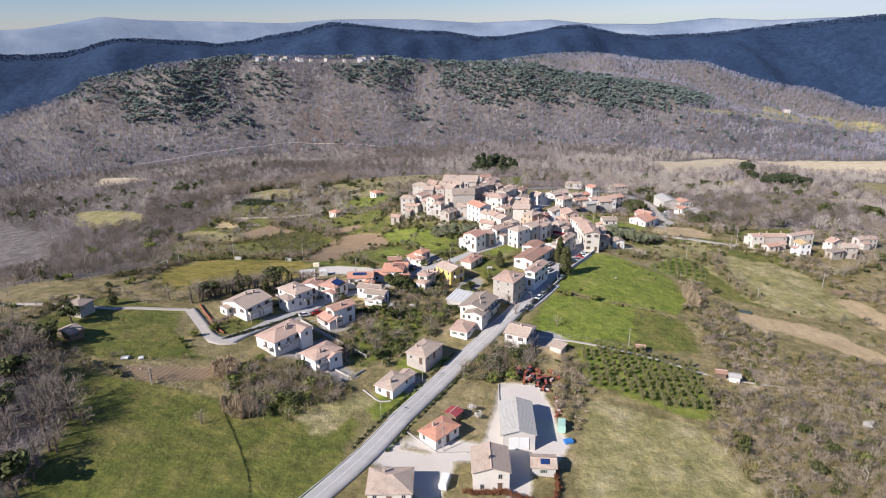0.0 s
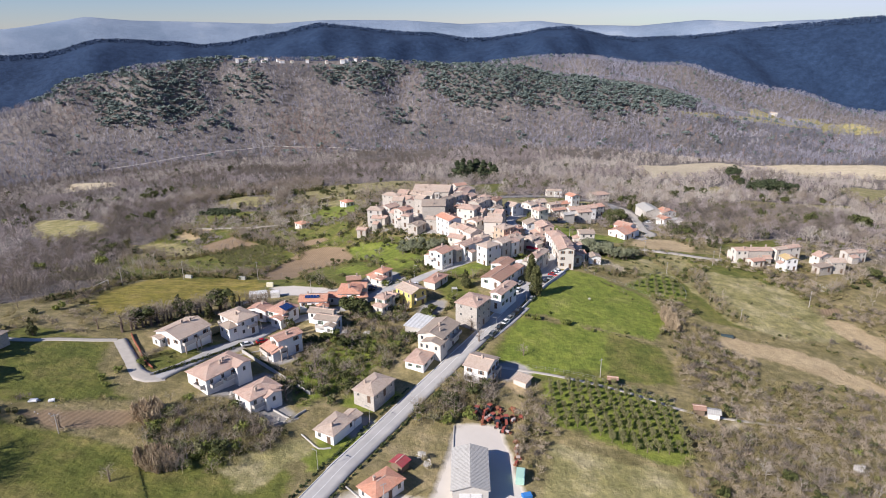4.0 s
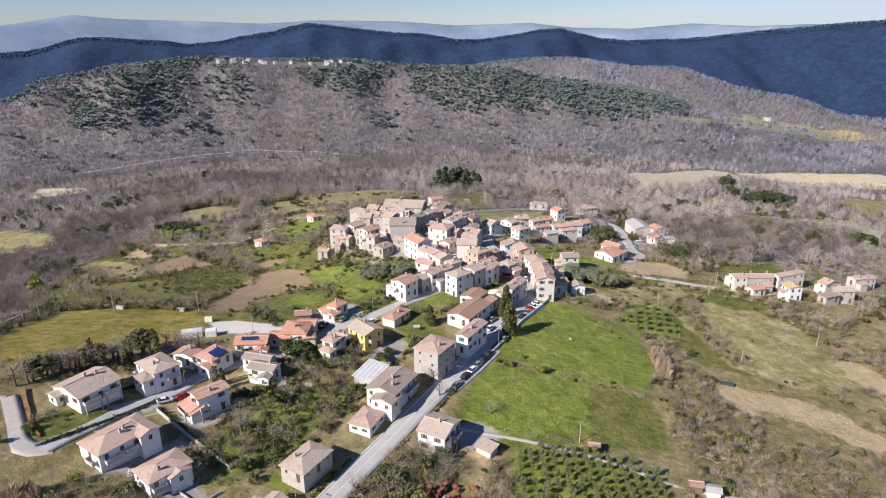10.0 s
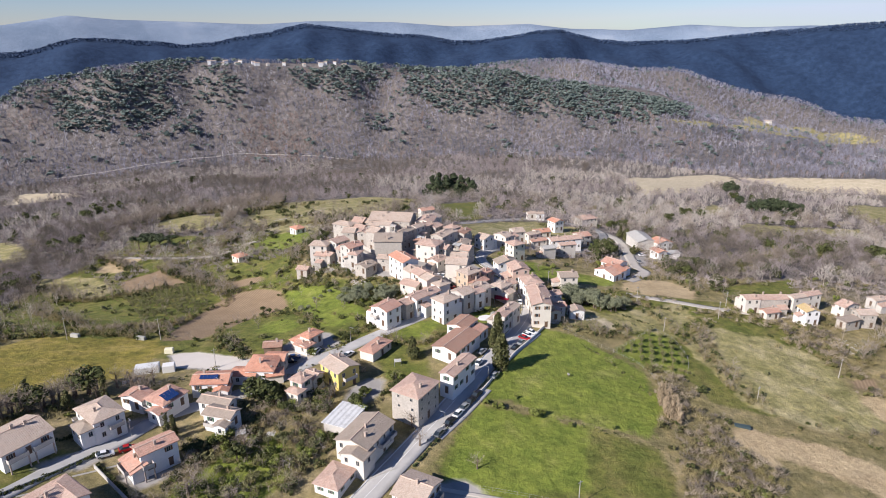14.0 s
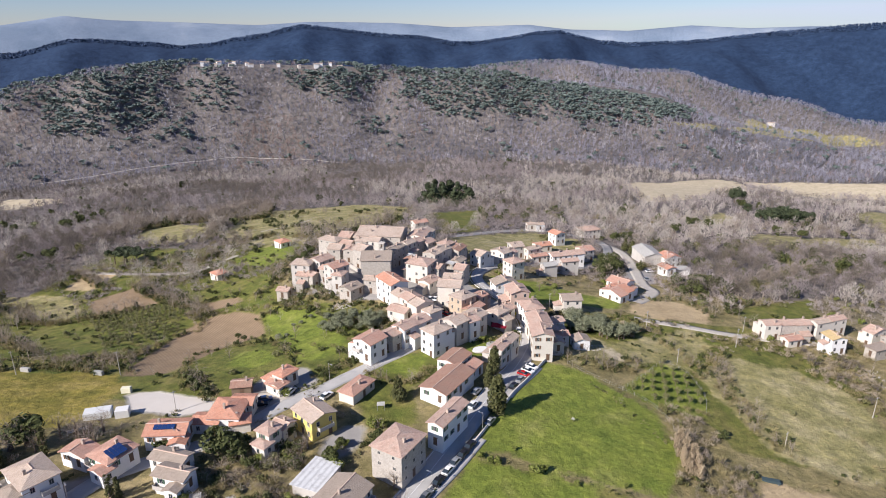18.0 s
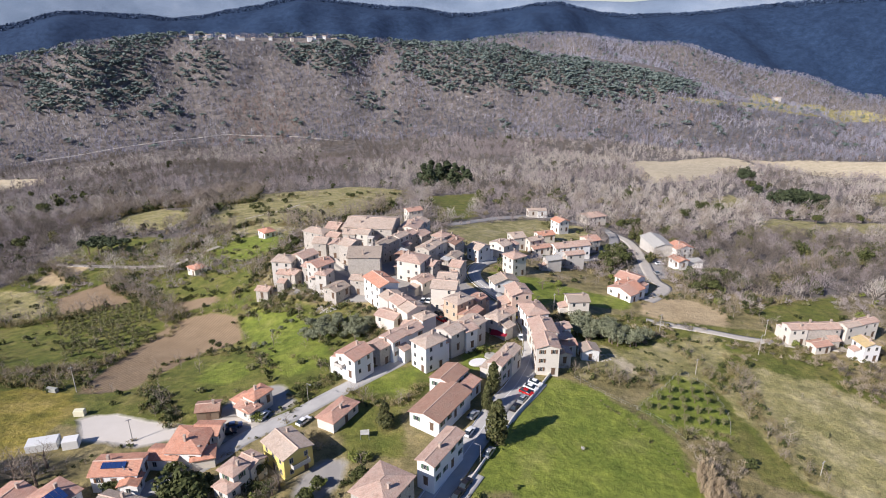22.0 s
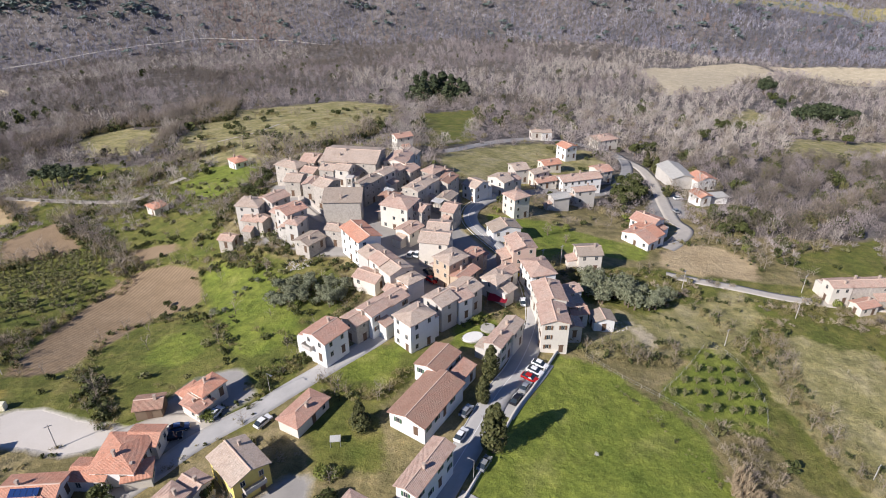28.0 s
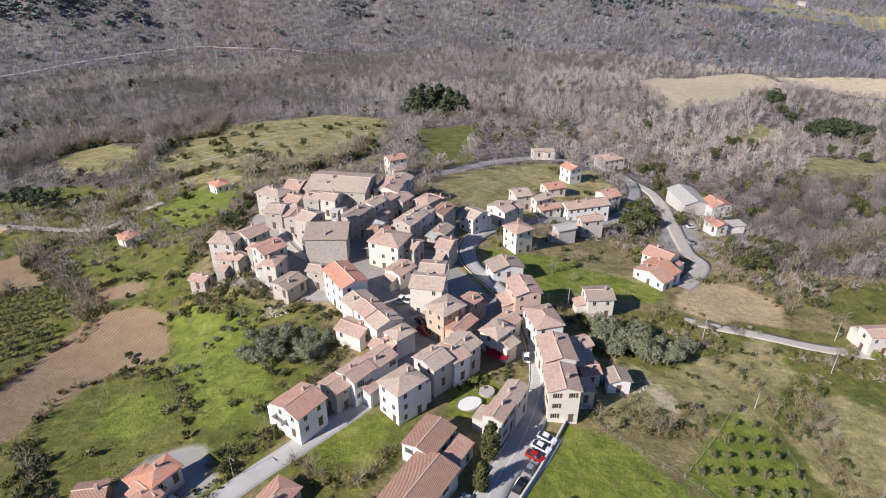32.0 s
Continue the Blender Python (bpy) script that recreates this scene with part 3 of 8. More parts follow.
# tufts and bare spots at the scale of a step and of a stride
tuft = calc(n, l, "ADD", calc(n, l, "MULTIPLY", n5, 0.65), calc(n, l, "MULTIPLY", n6, 0.75))
tone = ramp(n, l, tuft, [(0.48, (0.22, 0.25, 0.22)), (0.7, (0.88, 0.88, 0.88)), (0.88, (1.6, 1.5, 1.46))])
col = mix(n, l, 0.9, col, tone, "MULTIPLY")
grit = ramp(n, l, n6, [(0.3, (0.93, 0.93, 0.93)), (0.7, (1.03, 1.03, 1.03))])
soil = ramp(n, l, tuft, [(0.5, (0.8, 0.8, 0.8)), (0.85, (1.08, 1.08, 1.08))])
col = mix(n, l, within(fb[0], 0.05, 0.5), col, mix(n, l, 1.0, earth_c, soil, "MULTIPLY"))
stony = ramp(n, l, tuft, [(0.5, (0.66, 0.66, 0.66)), (0.85, (1.12, 1.12, 1.1))])
col = mix(n, l, within(fb[1], 0.06, 0.8), col, mix(n, l, 1.0, tan_c, stony, "MULTIPLY"))
col = mix(n, l, within(parts_of(n, l, attribute(n, "fields_c"))[1], 0.06, 0.8), col, mix(n, l, 1.0, straw_c, stony, "MULTIPLY"))
col = mix(n, l, within(fb[2], 0.05, 0.3), col, mix(n, l, 1.0, gravel_c, grit, "MULTIPLY"))
col = mix(n, l, within(parts_of(n, l, attribute(n, "fields_c"))[0], 0.05, 0.3), col, mix(n, l, 1.0, pave_c, grit, "MULTIPLY"))
l.new(col, b.inputs["Base Color"])
hard = calc(n, l, "MAXIMUM", within(fb[2], 0.05, 0.3), calc(n, l, "MAXIMUM", within(parts_of(n, l, attribute(n, "fields_c"))[0], 0.05, 0.3), calc(n, l, "MULTIPLY", within(fb[0], 0.05, 0.5), 0.7)))
bump(n, l, b, calc(n, l, "MULTIPLY", calc(n, l, "ADD", noise_tex(n, l, 0.5, 8), calc(n, l, "MULTIPLY", n6, 0.3)), calc(n, l, "SUBTRACT", 1.0, calc(n, l, "MULTIPLY", hard, 0.93))), 0.9, 0.6)
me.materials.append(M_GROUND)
ground = tagged(new("ground", me), "rolling winter land of grass, ploughed plots and wood floor, far ridges haze-tinted", "ground", kind="structure")


# ---- roads ----
def glide(points, step=2.0):
    """A smooth line through the corners of a way."""
    p = np.array(points, float)
    ext = np.vstack([2 * p[0] - p[1], p, 2 * p[-1] - p[-2]])
    out = []
    for i in range(1, len(ext) - 2):
        a, b_, c_, d_ = ext[i - 1:i + 3]
        k = max(2, int(np.hypot(*(c_ - b_)) / step))
        for u in np.arange(k) / k:
            out.append(0.5 * (2 * b_ + (c_ - a) * u + (2 * a - 5 * b_ + 4 * c_ - d_) * u * u + (3 * b_ - a - 3 * c_ + d_) * u ** 3))
    out.append(p[-1])
    return np.array(out)


def strip(name, points, width, lift, material, offset=0.0, thick=0.0, label="", category="road", kind="structure"):
    """A band along a way, laid on the land; with thickness it becomes a low wall or kerb."""
    c = glide(points)
    t = np.gradient(c, axis=0)
    t /= np.maximum(np.hypot(t[:, 0], t[:, 1])[:, None], 1e-6)
    nrm = np.stack([-t[:, 1], t[:, 0]], -1)
    cross = np.linspace(-0.5, 0.5, 5) * width + offset
    rows = []
    for s in cross:
        q = c + nrm * s
        rows.append(np.column_stack([q, height(q[:, 0], q[:, 1])]))
    v = np.stack(rows, 1)
    v[:, :, 2] = v[:, :, 2].mean(1)[:, None] * 0.6 + v[:, :, 2] * 0.4 + lift + thick
    k = len(cross)
    verts = v.reshape(-1, 3)
    ids = np.arange(len(verts)).reshape(len(c), k)
    faces = np.stack([ids[:-1, 1:], ids[:-1, :-1], ids[1:, :-1], ids[1:, 1:]], -1).reshape(-1, 4)
    low = v[:, [0, -1], :].copy()
    low[:, :, 2] -= thick + lift + 0.6
    base = len(verts)
    verts = np.vstack([verts, low.reshape(-1, 3)])
    li = base + np.arange(len(c) * 2).reshape(len(c), 2)
    faces = np.vstack([faces, np.stack([ids[:-1, 0], li[:-1, 0], li[1:, 0], ids[1:, 0]], -1), np.stack([ids[1:, -1], li[1:, 1], li[:-1, 1], ids[:-1, -1]], -1)])
    m_ = grid_mesh(name, verts, faces)
    m_.materials.append(material)
    return tagged(new(name, m_), label, category, kind=kind)


M_ASPH, n, l, b = mat("worn_asphalt", 0.9)
a1 = ramp(n, l, noise_tex(n, l, 0.25, 5), [(0.3, (0.4, 0.385, 0.36)), (0.7, (0.5, 0.48, 0.45))])
l.new(mix(n, l, calc(n, l, "MULTIPLY", noise_tex(n, l, 2.5, 5), 0.3), a1, (0.25, 0.245, 0.235)), b.inputs["Base Color"])
M_TRACK = plain("gravel_track", (0.46, 0.42, 0.36), 0.95, 0, 0.2, 0.6)
M_ASPHOLD = plain("old_asphalt", (0.3, 0.29, 0.275), 0.9, 0, 0.2, 0.4)
M_LINE = plain("road_paint", (0.7, 0.7, 0.68), 0.7)
MAIN = [(-74, 100), (-64, 120), (-56, 137), (-49, 155), (-42, 172), (-34, 190), (-23, 212), (-12, 235), (0, 263), (5, 276), (10, 286), (14, 298),
        (16, 308), (16, 318), (14, 332), (9, 345), (4, 353), (-3, 365), (-4, 376), (0, 387), (9, 401)]
UPPER = [(9, 401), (29, 417), (50, 423), (62, 439), (72, 466), (72, 489), (58, 505), (33, 514), (8, 498), (-15, 465), (-22, 458)]
SPUR = [(72, 486), (80, 467), (80, 437), (78, 415), (77, 397), (79, 388), (72, 375), (66, 367)]
STREET = [(-111, 180.5), (-107.3, 190), (-101.5, 203), (-94, 214), (-89, 225), (-80, 233), (-70, 240), (-63, 248), (-57, 257), (-47, 267), (-42, 273), (-35, 281), (-25, 293), (-19, 303), (-13, 315)]
LANE = [(-109.5, 182), (-113, 180), (-118, 181.5), (-123, 187), (-128, 192.5), (-133, 198)]
strip("road", MAIN, 6.4, 0.16, M_ASPH, label="worn grey asphalt main road up the ridge")
strip("road", UPPER, 5.6, 0.14, M_ASPHOLD, label="narrow asphalt road round the far houses")
strip("road", SPUR, 6.0, 0.13, M_TRACK, label="pale gravel drive between hedges")
strip("road", STREET, 5.0, 0.14, M_ASPH, label="narrow asphalt street past the villas")
strip("road", LANE, 5.6, 0.1, M_TRACK, label="pale gravel lane beside a red wall")
strip("road", [(61, 346), (78, 342), (96, 338), (114, 337), (140, 338)], 4.0, 0.13, M_TRACK, label="dusty track to the hamlet")
strip("road", [(-230, 428), (-200, 421), (-170, 413), (-151, 411), (-146, 421), (-138, 432)], 3.5, 0.13, M_TRACK, label="pale farm track on the slope")
for off in (-2.75, 2.75):
    strip("road_line", MAIN, 0.14, 0.175, M_LINE, off, label="thin white painted edge line", category="road marking")
strip("road", [(-584, 877), (-539, 915), (-483, 957), (-426, 995), (-372, 1026), (-306, 1036), (-255, 1036), (-204, 1037)], 1.8, 0.4, M_TRACK, label="pale cleared strip across the wooded hill")
strip("path", [(-133, 198), (-139, 195.8), (-149, 192.8), (-162, 188.5), (-200, 186)], 2.2, 0.12, M_TRACK, label="narrow pale path along the field fence", category="path")
strip("path", [(-12, 207), (10, 205), (31, 201), (47, 195.5), (63, 194.5), (81, 195)], 1.3, 0.05, M_TRACK, label="pale trodden path above the olive grove", category="path")
strip("path", [(-150, 500), (-135, 520), (-128, 545)], 1.2, 0.15, M_TRACK, label="narrow trodden path over the meadow", category="path")
strip("road", [(-76, 257), (-66, 263), (-57, 262), (-52, 262)], 4.0, 0.12, M_TRACK, label="pale gravel drive off the street", category="road")
strip("road_line", MAIN, 0.13, 0.176, M_LINE, 0.0, label="thin white painted centre line", category="road marking")
for k in range(6):
    a_ = Vector((8.6, 276.6)) + Vector((0.41, 0.9)) * 0 + Vector((-0.93, 0.36)) * (k - 2.5) * 0.95
    strip("crossing_stripe", [(a_.x - 0.5, a_.y - 1.1), (a_.x + 0.5, a_.y + 1.1)], 0.45, 0.185, M_LINE, label="white painted crossing stripe", category="road marking")

# ---- houses ----
def part(name, bm, material, parent, label="", place=None):
    """Links a bmesh as one mesh under a thing or a part."""
    me = bpy.data.meshes.new(name)
    bm.to_mesh(me)
    bm.free()
    me.materials.append(material)
    ob = new(name, me)
    ob.parent = parent
    if place is not None:
        ob.matrix_basis = place
    if label:
        ob["label"] = label
    return ob


def box(bm, x0, y0, z0, x1, y1, z1):
    v = [bm.verts.new(c) for c in ((x0, y0, z0), (x1, y0, z0), (x1, y1, z0), (x0, y1, z0), (x0, y0, z1), (x1, y0, z1), (x1, y1, z1), (x0, y1, z1))]
    for f in ((3, 2, 1, 0), (4, 5, 6, 7), (0, 1, 5, 4), (1, 2, 6, 5), (2, 3, 7, 6), (3, 0, 4, 7)):
        bm.faces.new([v[i] for i in f])
    return v


def shared(name, build, material):
    bm = bmesh.new()
    build(bm)
    me = bpy.data.meshes.new(name)
    bm.to_mesh(me)
    bm.free()
    me.materials.append(material)
    return me


def frame_shape(w, h):
    def build(bm):
        t = 0.09
        box(bm, -w / 2 - t, -0.07, -t, w / 2 + t, 0.05, 0)
        box(bm, -w / 2 - t, -0.05, h, w / 2 + t, 0.05, h + t)
        box(bm, -w / 2 - t, -0.05, 0, -w / 2, 0.05, h)
        box(bm, w / 2, -0.05, 0, w / 2 + t, 0.05, h)
        box(bm, -0.03, -0.02, 0, 0.03, 0.05, h)
    return build


def leaf_shape(w, h, side):
    def build(bm):
        a = side * (w / 2 + 0.1)
        b_ = a + side * w * 0.5
        box(bm, min(a, b_), -0.12, 0, max(a, b_), -0.06, h)
    return build


WIN = {}
for key, (w_, h_) in {"tall": (0.85, 1.25), "small": (0.7, 0.85)}.items():
    WIN[key] = (shared("window", frame_shape(w_, h_), M_TRIM), shared("pane", lambda bm: box(bm, -w_ / 2, 0.0, 0, w_ / 2, 0.04, h_), M_GLASS),
                [[shared("shutter", leaf_shape(w_, h_, s), m_) for s in (-1, 1)] for m_ in (M_SHUT, M_SHUTG)])
DOOR = shared("door", lambda bm: (box(bm, -0.55, -0.06, 0, 0.55, 0.05, 2.15), box(bm, -0.7, -0.09, 2.15, 0.7, 0.05, 2.3)), M_DOOR)
CHIM = shared("chimney", lambda bm: (box(bm, -0.3, -0.25, -1.2, 0.3, 0.25, 0.9), box(bm, -0.36, -0.31, 0.9, 0.36, 0.31, 1.0), box(bm, -0.34, -0.29, 1.15, 0.34, 0.29, 1.25),
                                      box(bm, -0.32, -0.28, 1.0, -0.22, 0.28, 1.15), box(bm, 0.22, -0.28, 1.0, 0.32, 0.28, 1.15)), M_CHIM)


def child(name, me, parent, m, label=""):
    ob = new(name, me)
    ob.parent = parent
    ob.matrix_basis = m
    if label:
        ob["label"] = label
    return ob


COLOUR_WORDS = {"white": "white plastered", "cream": "cream plastered", "render": "grey-beige rendered", "stone": "brown rubble-stone", "yellow": "bright yellow",
                "pinkw": "pale pink plastered", "brick": "ochre plastered", "wood": "brown boarded"}
ROOF_WORDS = {"tan": "weathered tan tile", "pink": "faded pink tile", "terra": "terracotta tile", "orange": "fresh orange tile", "brown": "old brown tile",
              "grey": "grey-brown tile", "sheet": "grey metal sheet", "pale": "pale flat", "yellowt": "yellowish tile", "red": "dark red sheet"}
SHAPE_WORDS = {"hip": "hipped", "gableA": "gabled", "gableB": "gabled", "shed": "single-pitch", "flat": "flat"}


def roof_mesh(bm, kind, w, d, pitch, over=0.5, thick=0.18):
    """Roof planes on eaves at z 0, as slabs with thickness, uv in metres along and up the slope."""
    uv = bm.loops.layers.uv.new("slope")
    x, y = w / 2 + over, d / 2 + over

    def plane(pts, along):
        a = Vector(along).normalized()
        top = [bm.verts.new(p) for p in pts]
        f = bm.faces.new(top)
        f.normal_update()
        up = f.normal.cross(a).normalized()
        low = [bm.verts.new(Vector(p) - Vector((0, 0, thick))) for p in pts]
        faces = [f, bm.faces.new(low[::-1])]
        for i in range(len(pts)):
            j = (i + 1) % len(pts)
            faces.append(bm.faces.new([top[j], top[i], low[i], low[j]]))
        for g in faces:
            for lp in g.loops:
                lp[uv].uv = (lp.vert.co.dot(a), lp.vert.co.dot(up))

    ez = -over * pitch
    if kind == "flat":
        plane([(-x, -y, 0.15), (x, -y, 0.15), (x, y, 0.15), (-x, y, 0.15)], (1, 0, 0))
        return 0.15
    if kind == "shed":
        top = (d + over) * pitch
        plane([(-x, -y, ez), (x, -y, ez), (x, y, top), (-x, y, top)], (1, 0, 0))
        return top
    if kind == "gableA":
        r = (d / 2) * pitch
        plane([(-x, -y, ez), (x, -y, ez), (x, 0, r), (-x, 0, r)], (1, 0, 0))
        plane([(x, y, ez), (-x, y, ez), (-x, 0, r), (x, 0, r)], (1, 0, 0))
        return r
    if kind == "gableB":
        r = (w / 2) * pitch
        plane([(x, -y, ez), (x, y, ez), (0, y, r), (0, -y, r)], (0, 1, 0))
        plane([(-x, y, ez), (-x, -y, ez), (0, -y, r), (0, y, r)], (0, 1, 0))
        return r
    if w >= d:
        r, k = (d / 2) * pitch, w / 2 - d / 2
        a, b_ = (-k, 0, r), (k, 0, r)
        plane([(-x, -y, ez), (x, -y, ez), b_, a], (1, 0, 0))
        plane([(x, y, ez), (-x, y, ez), a, b_], (1, 0, 0))
        plane([(x, -y, ez), (x, y, ez), b_], (0, 1, 0))
        plane([(-x, y, ez), (-x, -y, ez), a], (0, 1, 0))
    else:
        r, k = (w / 2) * pitch, d / 2 - w / 2
        a, b_ = (0, -k, r), (0, k, r)
        plane([(x, -y, ez), (x, y, ez), b_, a], (0, 1, 0))
        plane([(-x, y, ez), (-x, -y, ez), a, b_], (0, 1, 0))
        plane([(-x, -y, ez), (x, -y, ez), a], (1, 0, 0))
        plane([(x, y, ez), (-x, y, ez), b_], (1, 0, 0))
    return r


HOUSE_SPOTS = []
HOUSES = {}


def house(x, y, turn, w, d, h, kind="hip", wall="white", roof="tan", pitch=0.3, windows=True, name="house", label="", chimneys=1, over=0.45, annex=None):
    rnd = random.Random(int(x * 31 + y * 17))
    if annex is None and 285 < y < 420 and h > 5 and kind != "flat" and rnd.random() < 0.5:
        annex = rnd.randrange(4)
    HOUSE_SPOTS.append((x, y, max(w, d) * 0.62))
    z = float(height(x, y))
    e = new(name)
    HOUSES[(round(x), round(y))] = e
    e.matrix_basis = pose(x, y, z, 0, 0, turn)
    words = f"{COLOUR_WORDS[wall]} {'house' if h > 3.9 else 'low building'} with a {SHAPE_WORDS[kind]} {ROOF_WORDS[roof]} roof"
    tagged(e, label or words, "house" if h > 3.9 else "outbuilding", group="village houses")
    c, s = math.cos(radians(turn)), math.sin(radians(turn))
    low = min(float(height(x + c * a - s * b_, y + s * a + c * b_)) for a in (-w / 2, w / 2) for b_ in (-d / 2, d / 2)) - z - 0.8
    bm = bmesh.new()
    box(bm, -w / 2, -d / 2, low, w / 2, d / 2, h)
    if kind == "gableA":
        r = d / 2 * pitch
        for q in (-1, 1):
            p = [bm.verts.new(v) for v in ((q * (w / 2 - 0.01), -d / 2, h), (q * (w / 2 - 0.01), d / 2, h), (q * (w / 2 - 0.01), 0, h + r - 0.1))]
            bm.faces.new(p if q > 0 else p[::-1])
    elif kind == "gableB":
        r = w / 2 * pitch
        for q in (-1, 1):
            p = [bm.verts.new(v) for v in ((-w / 2, q * (d / 2 - 0.01), h), (w / 2, q * (d / 2 - 0.01), h), (0, q * (d / 2 - 0.01), h + r - 0.1))]
            bm.faces.new(p if q < 0 else p[::-1])
    elif kind == "shed":
        r = d * pitch
        box(bm, -w / 2, d / 2 - 0.3, h, w / 2, d / 2, h + r - 0.1)
        for q in (-1, 1):
            p = [bm.verts.new(v) for v in ((q * (w / 2 - 0.01), -d / 2, h), (q * (w / 2 - 0.01), d / 2, h), (q * (w / 2 - 0.01), d / 2, h + r - 0.1))]
            bm.faces.new(p if q > 0 else p[::-1])
    part("wall", bm, WALLS[wall], e)
    bm = bmesh.new()
    top = roof_mesh(bm, kind, w, d, pitch, over)
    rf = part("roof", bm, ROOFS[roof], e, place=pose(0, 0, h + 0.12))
    if kind in ("gableA", "gableB", "hip") and roof != "sheet" and y < 600:
        across = kind == "gableB" or (kind == "hip" and w < d)
        run = (d if across else w) / 2 + (over if kind != "hip" else -min(w, d) / 2)
        if run > 0.6:
            bm = bmesh.new()
            ring = [[bm.verts.new((q * run, 0.17 * math.cos(a_), 0.02 + 0.11 * math.sin(a_))) for a_ in (-0.3, 0.9, 2.24, 3.44)] for q in (-1, 1)]
            for k in range(3):
                bm.faces.new((ring[0][k], ring[1][k], ring[1][k + 1], ring[0][k + 1]))
            bm.faces.new(ring[0][::-1])
            bm.faces.new(ring[1])
            part("ridge_tiles", bm, M_RIDGETILE, rf, place=pose(0, 0, top + 0.02, 0, 0, 90 if across else 0))
    if kind != "flat" and roof != "sheet" and h > 2.9:
        for i in range(chimneys + (w * d > 90)):
            cx, cy = rnd.uniform(-0.28, 0.28) * w, rnd.uniform(-0.28, 0.28) * d
            k = abs(cx) if kind == "gableB" or (kind == "hip" and w < d) else abs(cy)
            child("chimney", CHIM, rf, pose(cx, cy, max(0.3, top - k * pitch), 0, 0, rnd.choice((0, 90))))
    if annex is not None:
        m = pose(0, 0, 0, 0, 0, 90 * annex)
        half, length = ((d / 2, w), (w / 2, d))[annex % 2]
        aw, ad, ah = length * rnd.uniform(0.45, 0.7), rnd.uniform(2.2, 3.4), h * rnd.uniform(0.5, 0.68)
        bm = bmesh.new()
        box(bm, -aw / 2, -ad, low - 0.6, aw / 2, 0.05, ah)
        part("annex_wall", bm, WALLS[wall], e, place=m @ pose(rnd.uniform(-0.2, 0.2) * length, -half, 0))
        bm = bmesh.new()
        roof_mesh(bm, "shed", aw, ad, 0.28, 0.25)
        part("annex_roof", bm, ROOFS[rnd.choice(("pink", "tan", roof))], e, place=m @ pose(0, -half - ad / 2, ah + 0.1))
    if windows:
        storeys = max(1, int((h + 0.4) / 2.9))
        style = "small" if wall in ("stone", "wood") or h < 3 else "tall"
        fr, pn, leaves = WIN[style]
        shut = None if y > 318 or rnd.random() < 0.6 else rnd.choice(leaves)
        sides = ((w, -d / 2, 0), (d, -w / 2, 90), (w, -d / 2, 180), (d, -w / 2, 270))
        for si, (length, off, rot) in enumerate(sides):
            m = pose(0, 0, 0, 0, 0, rot)
            cols_ = max(1, int(length / 3.0)) if length > 3.2 else 0
            for st in range(storeys):
                for i in range(cols_):
                    if rnd.random() < 0.14:
                        continue
                    px = (i + 0.5) / cols_ * length - length / 2 + rnd.uniform(-0.15, 0.15)
                    pz = (h - storeys * 2.9) + st * 2.9 + (0.95 if style == "tall" else 1.2)
                    if st == 0 and i == cols_ // 2 and si in (0, 1) and h > 3:
                        child("door", DOOR, e, m @ pose(px, off, max(0, pz - 1.3)))
                        continue
                    wn_ = child("window", fr, e, m @ pose(px, off, pz))
                    child("pane", pn, wn_, pose(0, -0.015, 0))
                    if shut:
                        for lf in shut:
                            child("shutter", lf, wn_, pose(0, 0, 0))
    return e


house(-46.9, 185.3, -25, 7.2, 10.5, 5.2, "hip", "stone", "tan")
house(-54.5, 167.5, -24, 6.2, 9.0, 3.2, "hip", "white", "tan")
house(-38.1, 146.9, -38, 6.1, 9.0, 3.1, "hip", "white", "orange")
house(-17.1, 153.3, 3, 8.5, 15.4, 4.5, "gableB", "render", "sheet", windows=False)
barn = HOUSES[(-17, 153)]
bm = bmesh.new()
for q in (-1, 1):
    box(bm, q * 1.35 - 1.3, -7.86, -0.2, q * 1.35 + 1.3, -7.68, 3.4)
part("barn_door", bm, plain("white_sliding_door", (0.72, 0.71, 0.68), 0.6), barn, "pair of tall white sliding doors")
house(-24.0, 133.7, 5, 8.8, 9.5, 5.5, "gableB", "cream", "tan")
house(-47.2, 123.5, 6, 10.1, 8.7, 4.4, "hip", "cream", "tan")
house(-10.6, 138.8, 1, 5.9, 4.9, 2.7, "gableA", "render", "tan")
house(-2.8, 199.2, -32, 4.4, 3.4, 1.9, "shed", "render", "tan", 0.12, windows=False, name="shed")
house(26.1, 205.3, -8, 2.6, 1.8, 1.8, "gableA", "wood", "brown", windows=False, name="shed", label="small brown wooden hut above the olive grove")
house(-15.6, 201.2, -23, 7.9, 9.0, 5.4, "gableA", "white", "tan")
house(-35.7, 205.5, -19, 6.4, 8.4, 2.7, "hip", "white", "pink")
house(-30.7, 218.1, -22, 9.3, 12.6, 5.9, "gableB", "cream", "grey")
house(-38.4, 228.0, -18, 6.8, 10.2, 2.6, "flat", "render", "pale", windows=False)
house(-19.6, 234.3, -27, 8.7, 10.3, 9.0, "hip", "stone", "pink")
house(-8.5, 248.3, -27, 4.4, 13.1, 7.7, "gableB", "white", "pink")
house(-10.0, 268.6, -28, 8.8, 15.6, 4.6, "gableB", "white", "brown", 0.24, chimneys=-1)
house(-8.6, 281.2, -28, 7.0, 9.0, 5.0, "gableB", "white", "brown", 0.24, over=0.25, chimneys=0)
house(-3.2, 278.6, 62, 8.2, 3.4, 3.6, "shed", "white", "terra", 0.2, over=0.25, chimneys=0)
house(-44.1, 248.1, -42, 9.2, 7.5, 5.8, "gableA", "yellow", "tan")
house(-53.3, 239.0, -26, 4.4, 4.4, 6.4, "hip", "cream", "pink")
